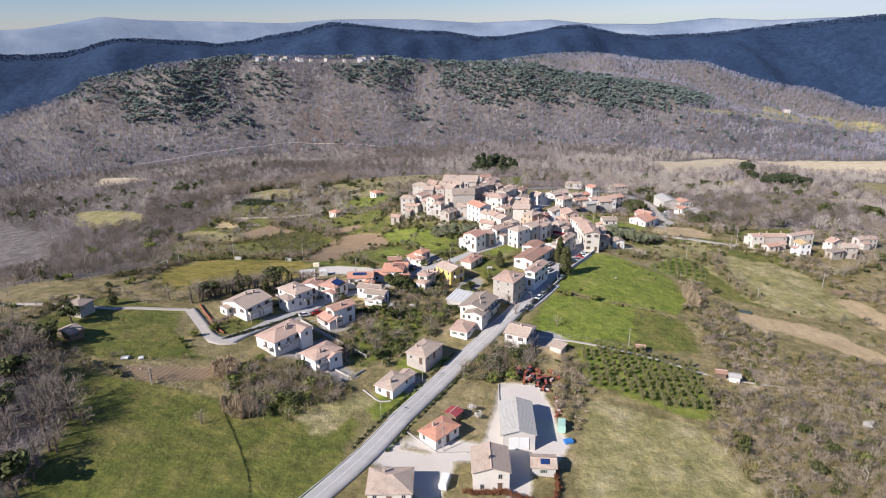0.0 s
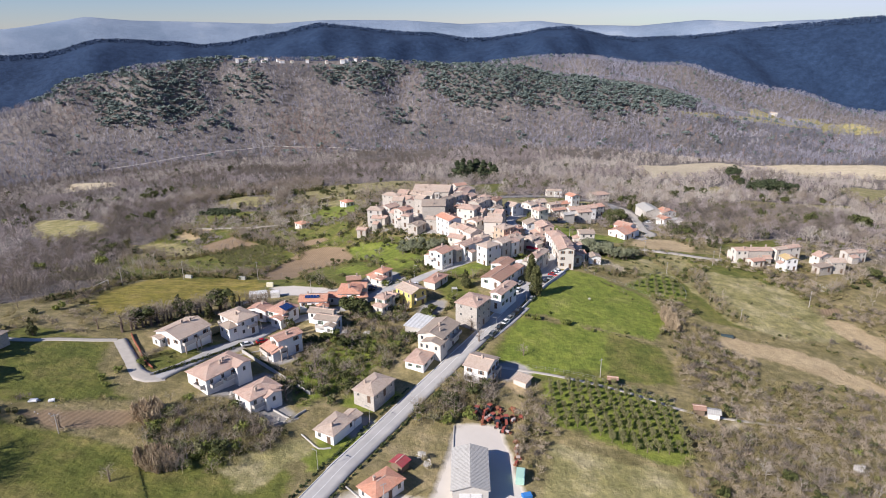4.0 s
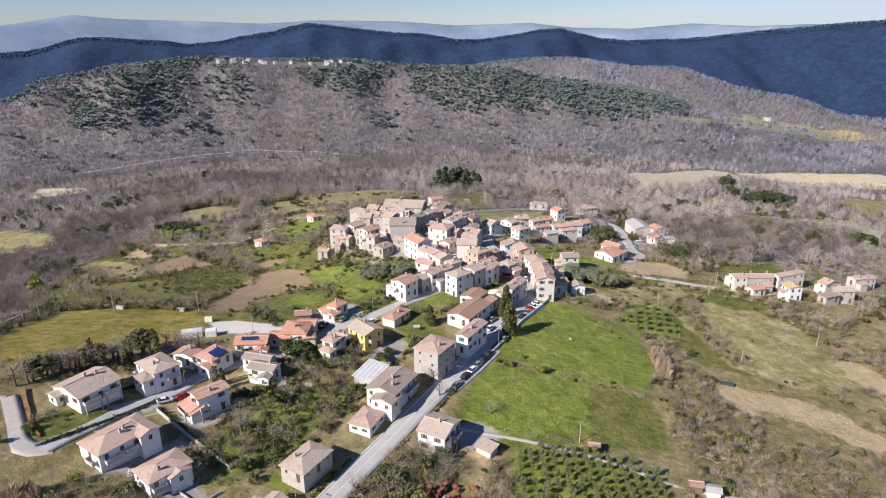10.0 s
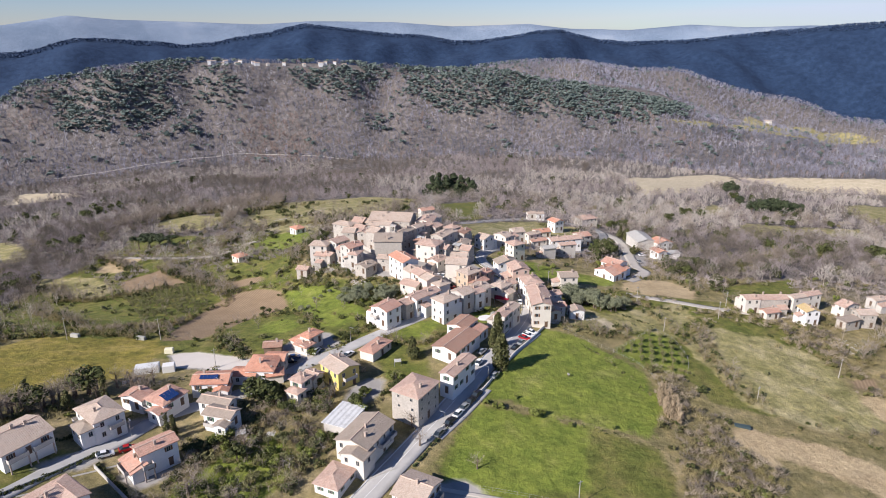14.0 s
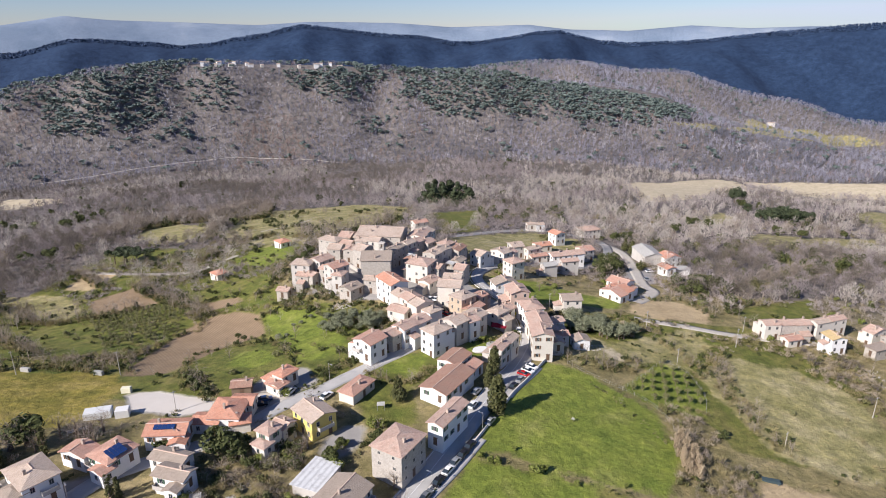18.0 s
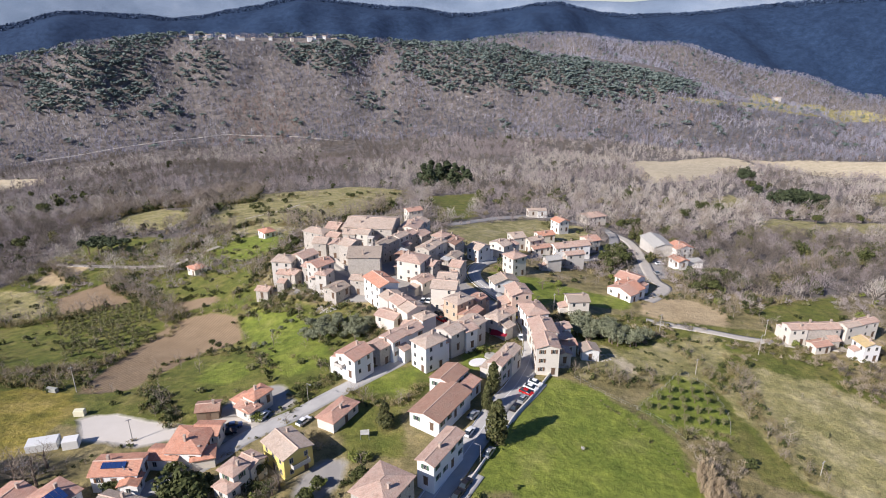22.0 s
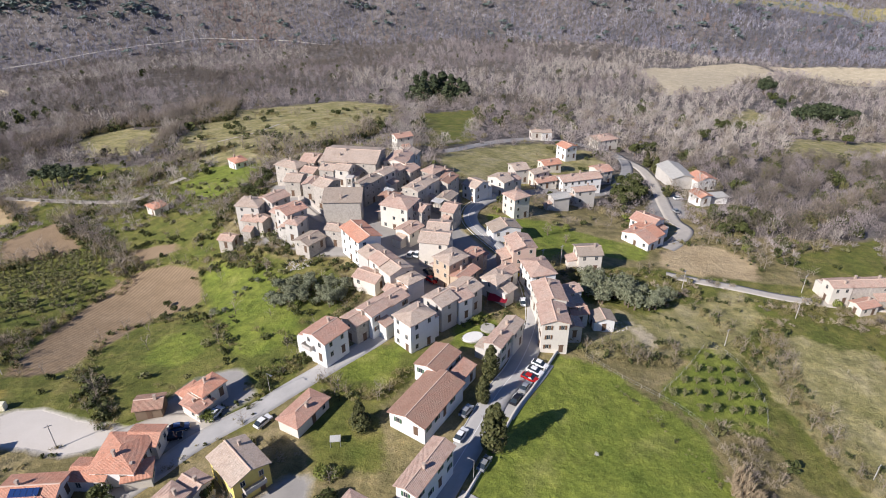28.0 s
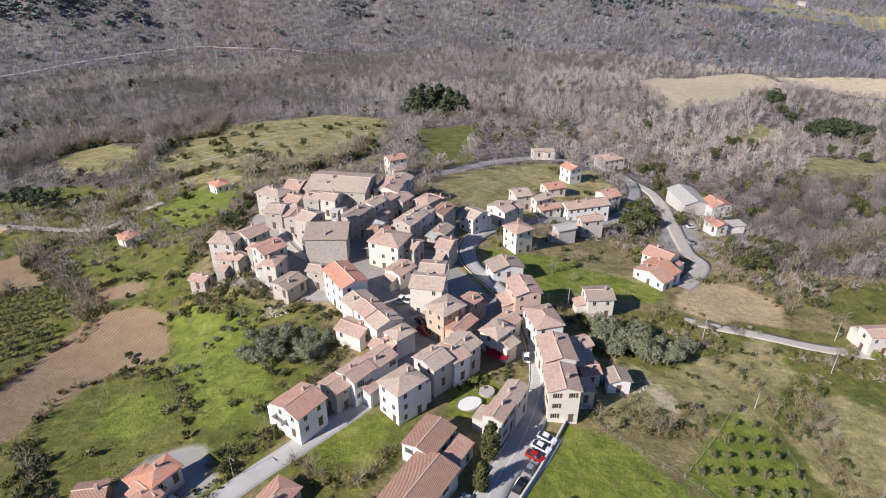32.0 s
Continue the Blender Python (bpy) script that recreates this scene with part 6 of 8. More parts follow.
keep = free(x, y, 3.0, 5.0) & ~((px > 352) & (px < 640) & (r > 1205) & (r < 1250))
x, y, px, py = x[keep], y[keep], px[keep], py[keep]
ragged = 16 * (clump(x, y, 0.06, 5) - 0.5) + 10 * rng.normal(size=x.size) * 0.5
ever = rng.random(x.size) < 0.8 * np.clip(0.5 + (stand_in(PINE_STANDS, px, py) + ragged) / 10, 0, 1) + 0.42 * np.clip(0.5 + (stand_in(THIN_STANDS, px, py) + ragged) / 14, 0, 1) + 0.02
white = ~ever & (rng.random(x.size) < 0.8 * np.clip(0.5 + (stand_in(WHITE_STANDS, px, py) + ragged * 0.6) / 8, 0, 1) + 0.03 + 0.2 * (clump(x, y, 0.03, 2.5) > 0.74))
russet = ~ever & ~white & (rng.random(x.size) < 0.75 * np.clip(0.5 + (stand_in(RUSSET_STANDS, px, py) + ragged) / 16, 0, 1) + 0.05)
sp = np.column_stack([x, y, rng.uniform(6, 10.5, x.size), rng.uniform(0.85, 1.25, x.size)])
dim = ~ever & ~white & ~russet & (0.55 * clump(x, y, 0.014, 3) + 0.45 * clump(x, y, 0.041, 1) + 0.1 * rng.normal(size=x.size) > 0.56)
scatter("hill_woods", BAREFAR, sp[~ever & ~white & ~russet & ~dim], M_TWIGHILL, "bare woods on the long hillside, tinted blue-grey for haze", "woods")
scatter("dark_hill_woods", BAREFAR, sp[dim], M_TWIGDIM, "darker bare woods clumped at random on the hillside, haze-tinted", "woods")
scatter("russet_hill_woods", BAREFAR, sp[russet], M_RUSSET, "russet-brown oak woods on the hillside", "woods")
scatter("pale_hill_woods", BAREFAR, sp[white], M_PALEHILL, "pale bare stands on the hillside, greyed by painted haze", "woods")
scatter("hill_pines", PINEFAR, sp[ever] * np.array((1, 1, 1.05, 1.75)), M_HILLPINE, "pine stands on the hillside, tinted blue-green for haze", "woods")
a, r, x, y = polar(1420, 1880, 12.0, 0.0075)
px, py = view_pixels(x, y)
keep = px > 760
x, y, px = x[keep], y[keep], px[keep]
ever = rng.random(x.size) < 0.06 + 0.4 * np.exp(-((px - 860) / 60) ** 2)
sp = np.column_stack([x, y, rng.uniform(8, 13, x.size), rng.uniform(0.9, 1.4, x.size)])
scatter("hill_woods", BAREFAR, sp[~ever], M_TWIGHILL, "bare woods on the second ridge, tinted blue-grey for haze", "woods")
scatter("hill_pines", PINEFAR, sp[ever], M_HILLPINE, "pines on the second ridge, tinted blue-green for haze", "woods")
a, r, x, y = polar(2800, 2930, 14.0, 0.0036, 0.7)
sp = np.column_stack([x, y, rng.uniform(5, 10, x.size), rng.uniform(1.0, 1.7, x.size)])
scatter("ridge_forest", PINERIDGE, sp, M_RIDGE, "forest over the far ridges, blue haze put into its colour", "woods")


# ---- trees that stand alone ----
def raw_mesh(name, shape, material):
    me = grid_mesh(name, *shape)
    me.materials.append(material)
    return me


def stem(h):
    def build(bm):
        rings = []
        for z, r_, ox in ((0, 0.05, 0), (0.2, 0.035, 0.01), (0.45, 0.028, -0.01), (0.7, 0.012, 0.015)):
            rings.append([bm.verts.new((ox + r_ * math.cos(k * 1.047), r_ * math.sin(k * 1.047), z - 0.03)) for k in range(6)])
        for p, q_ in zip(rings, rings[1:]):
            for k in range(6):
                bm.faces.new((p[k], p[(k + 1) % 6], q_[(k + 1) % 6], q_[k]))
        for k in range(5):
            a_ = k * 1.3
            p0 = Vector((0, 0, 0.28 + 0.07 * k))
            p1 = p0 + Vector((0.24 * math.cos(a_), 0.24 * math.sin(a_), 0.2))
            bm.faces.new([bm.verts.new(p0 + Vector((0, 0, 0.02))), bm.verts.new(p0 - Vector((0, 0, 0.02))), bm.verts.new(p1)])
    return build


STEM = shared("trunk", stem(1), M_TRUNK)
KINDS = {"small_olive_tree": ([raw_mesh("crown", crown(rng, 7, 22, 0.075, round_lump), M_OLIVE) for _ in range(3)], "small clipped olive tree", 1.0),
         "olive_tree": ([raw_mesh("crown", crown(rng, 11, 42, 0.048, round_lump), M_OLIVE) for _ in range(4)], "grey-green olive tree with a rounded crown", 0.95),
         "silver_olive_tree": ([raw_mesh("crown", crown(rng, 14, 60, 0.042, round_lump), M_SILVER) for _ in range(4)], "silvery old olive tree with a loose crown", 1.05),
         "cypress_tree": ([raw_mesh("crown", crown(rng, 26, 40, 0.028, column_lump), M_CYP) for _ in range(3)], "tall dark narrow cypress tree", 1.0),
         "broad_cypress": ([raw_mesh("crown", crown(rng, 70, 46, 0.026, broad_lump), M_CYP) for _ in range(2)], "broad olive-green cypress tree beside the road", 1.0),
         "conifer_tree": ([raw_mesh("crown", crown(rng, 22, 34, 0.05, cone_lump), M_CYP) for _ in range(3)], "dark green cone-shaped conifer tree", 1.0),
         "dense_pine": ([raw_mesh("crown", crown(rng, 30, 34, 0.045, cone_lump), M_PINE) for _ in range(3)], "tall dense pine", 1.0),
         "pine_tree": ([raw_mesh("crown", crown(rng, 14, 40, 0.06, round_lump), M_PINE) for _ in range(3)], "dark green pine in a small clump", 0.8),
         "umbrella_pine": ([raw_mesh("crown", crown(rng, 12, 40, 0.06, umbrella_lump), M_PINE) for _ in range(2)], "flat-topped green umbrella pine", 1.0),
         "evergreen_tree": ([raw_mesh("crown", crown(rng, 13, 56, 0.056, round_lump), M_LEAF) for _ in range(4)], "dense dark evergreen tree", 1.15),
         "garden_bush": ([raw_mesh("crown", crown(rng, 8, 70, 0.065, bush_lump), M_SPRING) for _ in range(3)], "rounded green garden bush", 1.0),
         "blossom_tree": ([raw_mesh("crown", crown(rng, 9, 40, 0.045, round_lump), M_BLOSSOM) for _ in range(2)], "small fruit tree in white blossom", 1.0),
         "bare_tree": ([raw_mesh("crown", limbs(rng, (9, 6, 5), 0.15, 0.75, 0.02), M_TWIG) for _ in range(4)], "leafless tree with fine grey-brown twigs", 1.0)}


def tree(kind, x, y, h, wide=1.0, label="", group=""):
    crowns, words, w = KINDS[kind]
    e = new(kind)
    e.matrix_basis = Matrix.Translation((x, y, float(height(x, y)))) @ Matrix.Rotation(random.random() * 6.28, 4, "Z")
    e.scale = (1, 1, 1)
    m = Matrix.Diagonal((h * w * wide, h * w * wide, h, 1))
    child("trunk", STEM, e, m)
    child("crown", random.choice(crowns), e, m)
    return tagged(e, label or words, "bush" if kind == "garden_bush" else "tree", group=group)


for x, y, h in ((4.4, 260, 12.5), (3.6, 281.5, 9.5), (2.0, 273.5, 7.5), (-121.7, 215.7, 9.5), (-107.8, 231.1, 9), (-88, 431, 7), (-125, 224, 9), (-81.8, 215.7, 7.5), (-80.7, 217.3, 6)):
    tree("broad_cypress" if x > 0 else "cypress_tree", x, y, h * (1.1 if x > 0 else 1.0), group="cypresses")
for x, y, h in ((-23.6, 262.8, 7.5), (-114.4, 224.5, 6.5), (-157.7, 193.4, 6), (83.2, 474.3, 8), (85.2, 461.1, 9), (86, 467, 8), (82, 428, 6), (10.8, 540, 8)):
    tree("conifer_tree", x, y, h, group="conifers")
for x, y, h in ((-51, 640, 13), (-46, 655, 14), (-39, 646, 13), (-33, 655, 14), (-26, 647, 13), (-19, 637, 12), (-15, 630, 11), (-45, 627, 12), (-27, 628, 11), (230, 668, 10), (224, 624, 12), (231, 621, 13), (238, 625, 13), (245, 627, 14), (252, 622, 13), (258, 626, 13), (264, 626, 12), (245, 636, 14), (236, 634, 13), (254, 634, 13), (250, 752, 14), (247, 742, 12), (255, 748, 12)):
    tree("dense_pine" if x < 0 else "pine_tree", x, y, h * (1.5 if x < 0 else 1.15), 1.5 if x < 0 else 1.2, "tall dense pine in a small clump", "pine clump")
for x, y, h in ((-217, 442, 9), (-208, 437, 9.5), (-201, 435, 9), (-195, 438, 8.5), (-212, 446, 9), (-204, 443, 9)):
    tree("umbrella_pine", x, y, h, 1.2, group="umbrella pines")
for x, y, h in ((63.5, 419, 7), (68, 423, 7.5), (60, 425, 7), (58, 409, 6), (-91, 388, 5), (-88, 393, 5), (-87, 401, 5), (-92, 412, 5), (-86, 382, 4.5), (-2, 546, 7), (-80, 152, 5), (-18, 190, 5), (-14, 194, 4.5), (-24, 186, 4.5),
                (-156, 160, 8), (-160, 175, 7), (-152, 140, 9), (-146, 128, 9), (-60, 515, 6), (-66, 520, 6), (-50, 510, 6), (-72, 224, 4), (66, 168, 4), (70, 160, 4.5), (62, 150, 4), (-94, 320, 2.6), (-90, 316, 2.4)):
    tree("evergreen_tree", x, y, h, group="evergreen trees")
for k in range(64):
    tree("evergreen_tree" if random.random() < 0.06 else "bare_tree", -126 + random.uniform(-20, 0) - max(0, k - 30) * 1.2, 97 + k * 1.05 + random.uniform(-3, 3), random.uniform(6, 10), 1.15, group="trees along the wooded edge")
for x, y, h in ((16, 239.6, 2.4), (2.7, 240.2, 2.2), (4.7, 240, 2), (0, 241.5, 2), (-34.8, 233, 4), (-54, 234, 3.5), (-67.6, 217.9, 4), (-70, 216, 3.5), (-29, 250, 3.4), (110.7, 335, 3.2), (-57, 263, 3), (-66, 214, 3),
                (-97, 172, 3), (-118, 186, 3), (31, 372, 3), (-26, 250, 2.5), (9, 246, 1.5), (24, 236, 1.6), (36, 238, 1.6), (-10, 300, 2.2), (0, 304, 2.4), (-52, 210, 3.2), (-44, 214, 3)):
    tree("garden_bush", x, y, h, group="garden bushes")
for x, y, h in ((-1.9, 214.8, 5), (-20, 228, 6), (-17, 221, 6), (-100, 138, 5), (-121, 152, 5), (62, 196, 5), (74, 204, 5), (-72, 180, 6), (-64, 190, 7), (-68, 200, 7), (-58, 196, 6), (-136, 212, 7), (-130, 216, 8), (-127, 219, 8), (-120, 222, 8),
                (-104, 238, 7), (-101, 240, 7), (32, 376, 5), (24, 366, 5), (30, 362, 4), (15, 412, 5), (10, 296, 3)):
    tree("bare_tree", x, y, h, 1.1, group="bare trees")
for k in range(17):
    tree("evergreen_tree" if k % 6 == 3 else "bare_tree", -134 + 1.25 * k + random.uniform(-0.7, 0.7), 204 + 2.05 * k + random.uniform(-0.7, 0.7), random.uniform(7.0, 9.5), 1.2, "dark leafless tree in the row behind the houses", "tree row behind the houses")
for x, y, h in ((198.8, 455, 9), (235, 461, 11), (186, 456, 8), (110.5, 343.6, 2.6), (173.8, 331, 7), (14, 238.5, 3), (4.5, 240.5, 2)):
    tree("evergreen_tree" if h > 3 else "garden_bush", x, y, h, 1.1, group="evergreen trees")
for x, y, h in ((-86, 176, 3.5), (-30, 160, 3.2), (-28, 157, 3), (26, 262, 1.4), (88, 176, 4), (-56, 219, 3)):
    tree("blossom_tree", x, y, h, group="blossoming fruit trees")
for x, y, h in ((63, 435, 7), (66, 427, 7.5), (58, 417, 6.5), (70, 444, 7), (62, 415, 6.5), (70, 433, 7.5), (66, 419, 6), (93, 398, 7), (98, 393, 7), (106, 399, 7.5), (92, 384, 6), (102, 405, 7), (112, 396, 6.5), (99, 387, 6)):
    tree("evergreen_tree", x, y, h, 1.05, "dark dense evergreen beside the drive", "evergreens by the drive")
for x, y, h in ((150, 567, 9), (155, 571, 8), (163, 569, 8.5), (130, 537, 8), (184, 447, 8), (197, 451, 9), (233, 466, 9), (236, 458, 10), (242, 462, 8), (81, 492, 8), (89, 494, 8.5), (112, 399, 7), (110, 374, 4.5), (238, 702, 10), (229, 565, 8),
                (-340, 573, 11), (-334, 570, 9), (-239, 366, 9), (-162, 377, 6), (-275, 446, 10), (-266, 455, 10), (-257, 383, 9), (-244, 362, 8)):
    tree("evergreen_tree", x, y, h, 1.0, "dark evergreen standing among bare trees", "evergreens in the woods")
for x, y, h in ((-65, 234.5, 8), (-62, 236, 7.5), (-59.5, 234, 6), (-51, 243, 6), (-37, 235, 4.5), (-80, 235, 4), (-27, 244, 4.5), (-92, 232, 5)):
    tree("evergreen_tree", x, y, h, 1.1, "large dark evergreen in a house garden", "evergreens in the gardens")
for x, y, h in ((-101, 237, 8), (-98, 236.5, 7.5), (-104, 239, 7), (-44, 240, 5.5), (-45, 238, 5)):
    tree("bare_tree", x, y, h, 1.15, "spreading leafless tree by a house", "bare trees by the houses")
# the olive grove in rows, a young orchard, and olives round the village
for i in range(14):
    for j in range(12):
        x, y = 5.5 + i * 2.95 + 0.12 * j + random.uniform(-0.3, 0.3), 202 + i * 0.12 - j * 2.7 + random.uniform(-0.4, 0.4)
        if random.random() < 0.95 and float(inside_by(GROVE, np.array([x]), np.array([y]))[0]) > -0.6:
            tree("olive_tree", x, y, random.uniform(2.6, 3.7), random.uniform(0.7, 0.88), group="olive grove")
for i in range(7):
    for j in range(6):
        x, y = 46 + i * 3.7 + j * 1.0 + random.uniform(-0.4, 0.4), 280 + j * 5.0 + i * 0.5 + random.uniform(-0.4, 0.4)
        if float(inside_by(PADDOCK, np.array([x]), np.array([y]))[0]) > 0.8:
            tree("olive_tree", x, y, random.uniform(2.3, 3.1), 1.0, group="young orchard")
for cx, cy, rx, ry, cnt, hh in ((38, 329, 7, 9, 20, 5.4), (49, 328, 9, 8, 24, 5.2), (-48, 313, 12, 8, 46, 3.9), (-72, 318, 9, 12, 5, 2.6)):
    for k in range(cnt):
        a, q = random.random() * 6.283, math.sqrt(random.random())
        tree("silver_olive_tree", cx + rx * q * math.cos(a), cy + ry * q * math.sin(a), hh * random.uniform(0.75, 1.25), random.uniform(0.95, 1.2), group="olives below the village")
# planted rows on the slope across the valley
for i in range(11):
    for j in range(17):
        u, w = j / 16, i / 10
        x, y = (-176 + 40 * u) * (1 - w) + (-141 + 19 * u) * w, (354 + 6 * u) * (1 - w) + (309 + 18 * u) * w
        if random.random() < 0.94 - 0.2 * w:
            tree("small_olive_tree", x + random.uniform(-0.3, 0.3), y + random.uniform(-0.3, 0.3), random.uniform(1.9, 2.8), 1.15, "small olive in a planted row on the slope", "planted rows")

# ---- hedgerows ----
HEDGES = []


def hedgerow(width, tall, ever, trees, *points):
    """A ragged line of scrub, dark bushes and small trees between plots."""
    HEDGES.append((width, tall, ever, trees, points))


hedgerow(3, 3.0, 0.35, 0.35, (-128, 297), (-124, 310), (-120, 327), (-114, 331), (-117, 341))
hedgerow(3, 3.0, 0.5, 0.25, (-90, 266), (-93, 276), (-102, 295), (-103, 305), (-95, 310), (-81, 311))
hedgerow(5, 3.0, 0.5, 0.25, (-99, 281), (-92, 277), (-83, 267), (-79, 261))
hedgerow(3, 3.0, 0.2, 0.5, (-188, 291), (-166, 293), (-135, 297), (-112, 281))
hedgerow(8, 3.2, 0.2, 0.5, (84, 319), (81.5, 306), (80.5, 294), (81.5, 284), (84, 274), (88, 264))
hedgerow(6, 2.8, 0.25, 0.5, (66, 325), (71, 314), (75, 302))
hedgerow(5, 3.0, 0.7, 0.25, (-52, 274), (-49, 279), (-44, 282), (-40, 287), (-46, 291))
hedgerow(8, 3.2, 0.35, 0.5, (28, 300), (34, 299), (40, 297), (47, 299), (53, 304))
hedgerow(3, 3.4, 0.1, 0.9, (-36, 277), (-30, 273.5), (-25, 272), (-20, 273.5), (-16.5, 283))
hedgerow(3, 2.6, 0.7, 0.1, (-6, 301), (0, 303.5), (3, 304), (8, 309), (10, 313))
hedgerow(3, 2.6, 0.3, 0.3, (89, 320), (77, 303), (70, 298))
hedgerow(3, 2.6, 0.4, 0.3, (62, 337), (73, 331), (94, 335))
hedgerow(2, 1.6, 0.3, 0.1, (34, 284), (43, 273), (51, 259))
hedgerow(2, 1.2, 0.5, 0.0, (-6, 242), (16, 240), (32, 236), (48, 233))
hedgerow(6, 5.0, 0.3, 0.7, (-173, 431), (-157, 433), (-155, 447), (-150, 463), (-135, 480))
hedgerow(8, 6.0, 0.3, 0.8, (-179, 489), (-190, 527), (-190, 563), (-175, 572), (-189, 628))
hedgerow(8, 4.0, 0.55, 0.4, (-97, 386), (-94, 406), (-94, 429))
hedgerow(5, 3.0, 0.5, 0.3, (-90, 336), (-82, 338), (-73, 340))
hedgerow(8, 4.5, 0.3, 0.6, (-176, 396), (-156, 375), (-144, 366), (-126, 350), (-118, 343))
hedgerow(4, 2.6, 0.6, 0.1, (-130, 354), (-118, 361), (-107, 359))
hedgerow(5, 4.5, 0.3, 0.6, (-230, 424), (-213, 412), (-200, 400), (-190, 392))
hedgerow(4, 4.0, 0.5, 0.5, (-205, 430), (-190, 434), (-178, 426), (-165, 420))
hedgerow(10, 6.5, 0.2, 0.9, (-262, 500), (-256, 545), (-236, 568), (-213, 568), (-204, 640))
hedgerow(4, 3.2, 0.4, 0.4, (-78, 309), (-68, 297), (-60, 287))
hedgerow(4, 3.5, 0.5, 0.4, (-108, 384), (-106, 394), (-100, 402))
hedgerow(5, 4.0, 0.4, 0.6, (-135, 400), (-146, 404), (-150, 398), (-170, 402))
hedgerow(6, 4.0, 0.3, 0.6, (-99, 356), (-93, 366), (-97, 380))
hedgerow(5, 4.0, 0.7, 0.3, (60, 415), (68, 432), (72, 450))
hedgerow(5, 4.0, 0.6, 0.4, (97, 388), (104, 402), (108, 418))
hedgerow(7, 5.5, 0.75, 0.5, (92, 392), (104, 398), (118, 400), (134, 403))
hedgerow(8, 5.5, 0.6, 0.6, (134, 403), (160, 425), (188, 452), (210, 458))
hedgerow(5, 4.5, 0.6, 0.5, (84, 432), (92, 455), (88, 480), (96, 512))
hedgerow(3, 2.0, 0.3, 0.1, (88, 249), (100, 257), (110, 254), (124, 248))
hedgerow(5, 5.0, 0.2, 0.8, (140, 300), (152, 318), (165, 326))
hedgerow(3, 2.4, 0.5, 0.3, (58, 352), (52, 345), (38, 343), (26, 347))
hedgerow(4, 3.0, 0.4, 0.4, (96, 356), (88, 376), (70, 372))
hedgerow(6, 7.0, 0.25, 0.8, (-112, 460), (-92, 452), (-70, 470), (-60, 500))
hedgerow(6, 3.0, 0.55, 0.35, (-56, 334), (-66, 344), (-80, 352), (-88, 372), (-90, 390))
hedgerow(5, 3.0, 0.5, 0.3, (-40, 296), (-34, 308), (-40, 326), (-52, 332))
hedgerow(3, 3.0, 0.5, 0.3, (14, 346), (25, 338), (34, 336))
hedgerow(2.5, 2.2, 0.3, 0.3, (-34, 272), (-27, 271), (-20, 273), (-15, 283))
hedgerow(2, 1.6, 0.7, 0.1, (50, 322), (58, 317), (65, 312))
hedgerow(3, 2.4, 0.6, 0.2, (-50, 262), (-46, 276), (-38, 286))
hedgerow(5, 4.0, 0.4, 0.5, (-180, 225), (-174, 245), (-178, 275), (-150, 284), (-125, 283))
hedgerow(3.5, 4.0, 0.8, 0.3, (-78, 261), (-82, 265.5), (-87, 270), (-92, 277))
hedgerow(3, 3.2, 0.85, 0.2, (-53, 242), (-50, 240), (-49, 235))
hedgerow(2, 2.4, 0.85, 0.1, (-32, 235), (-30, 242), (-27, 249))
hedgerow(3, 1.6, 0.5, 0.1, (-66, 248.5), (-59, 251), (-54, 256.5))
hedgerow(2.5, 2.0, 0.5, 0.3, (-102, 239), (-96, 242), (-90, 248), (-84, 255))
hedgerow(2, 2.0, 0.8, 0.0, (-58, 264), (-53, 267), (-47, 273))
hedgerow(7, 4.5, 0.2, 0.9, (-222, 372), (-204, 350), (-186, 346), (-172, 352), (-156, 360))
hedgerow(7, 4.0, 0.25, 0.8, (-205, 330), (-192, 322), (-178, 312), (-160, 300))
acc = {"twig": [], "scrub": [], "leaf": [], "fresh": []}
for width, tall, ever, trees, points in HEDGES:
    for px_, py_ in glide(points, 0.7):
        for _ in range(max(1, int(width / 2.5))):
            q = (px_ + rng.uniform(-0.5, 0.5) * width, py_ + rng.uniform(-0.5, 0.5) * width)
            u = rng.random()
            if rng.random() < 0.28 * trees:
                acc["twig"].append((*q, tall * rng.uniform(1.0, 2.1), rng.uniform(0.7, 1.0)))
            if u < ever * 0.55:
                acc["leaf"].append((*q, tall * rng.uniform(0.35, 0.8), rng.uniform(0.8, 1.2)))
            elif u < ever * 0.75:
                acc["fresh"].append((*q, tall * rng.uniform(0.3, 0.55), rng.uniform(0.8, 1.2)))
            elif u < 0.85:
                acc["scrub"].append((*q, tall * rng.uniform(0.35, 0.7), rng.uniform(0.9, 1.3)))
scatter("hedgerow_trees", BARELITE, acc["twig"], M_TWIG, "bare slender trees standing in the hedgerows", "trees")
scatter("hedgerow_scrub", UNDER, acc["scrub"], M_SCRUBG, "brambly brown-green scrub along the field edges", "scrub")
scatter("hedgerow_bushes", HEDGEBUSH, acc["leaf"], M_LEAF, "dark evergreen bushes along the field edges", "bushes")
scatter("hedgerow_bushes", HEDGEBUSH, acc["fresh"], M_OLIVE, "grey-green bushes along the field edges", "bushes")

# bushes and small trees strewn over the slopes
x, y = jitter(-215, 135, 262, 600, 5.2)
keep = rng.random(x.size) < (0.25 + 0.75 * clump(x, y, 0.08, 2)) * np.where(x < -45, 0.58, np.where(x > 22, 0.34, 0.0)) * np.where((x > 22) & (y < 300), 0.35, 1) * np.where(y > 450, 0.7, 1)
for k, poly in FIELDS:
    if k in (EARTH, PAVE, GRAVEL, TAN) or (k == LAWN and poly[:, 0].min() > -70):
        keep &= inside_by(poly, x, y) < 1.0
keep &= ~((inside_by(PADDOCK, x, y) > -2) | ((x < -108) & (y < 282)) | ((x > -92) & (x < -46) & (y < 272)))
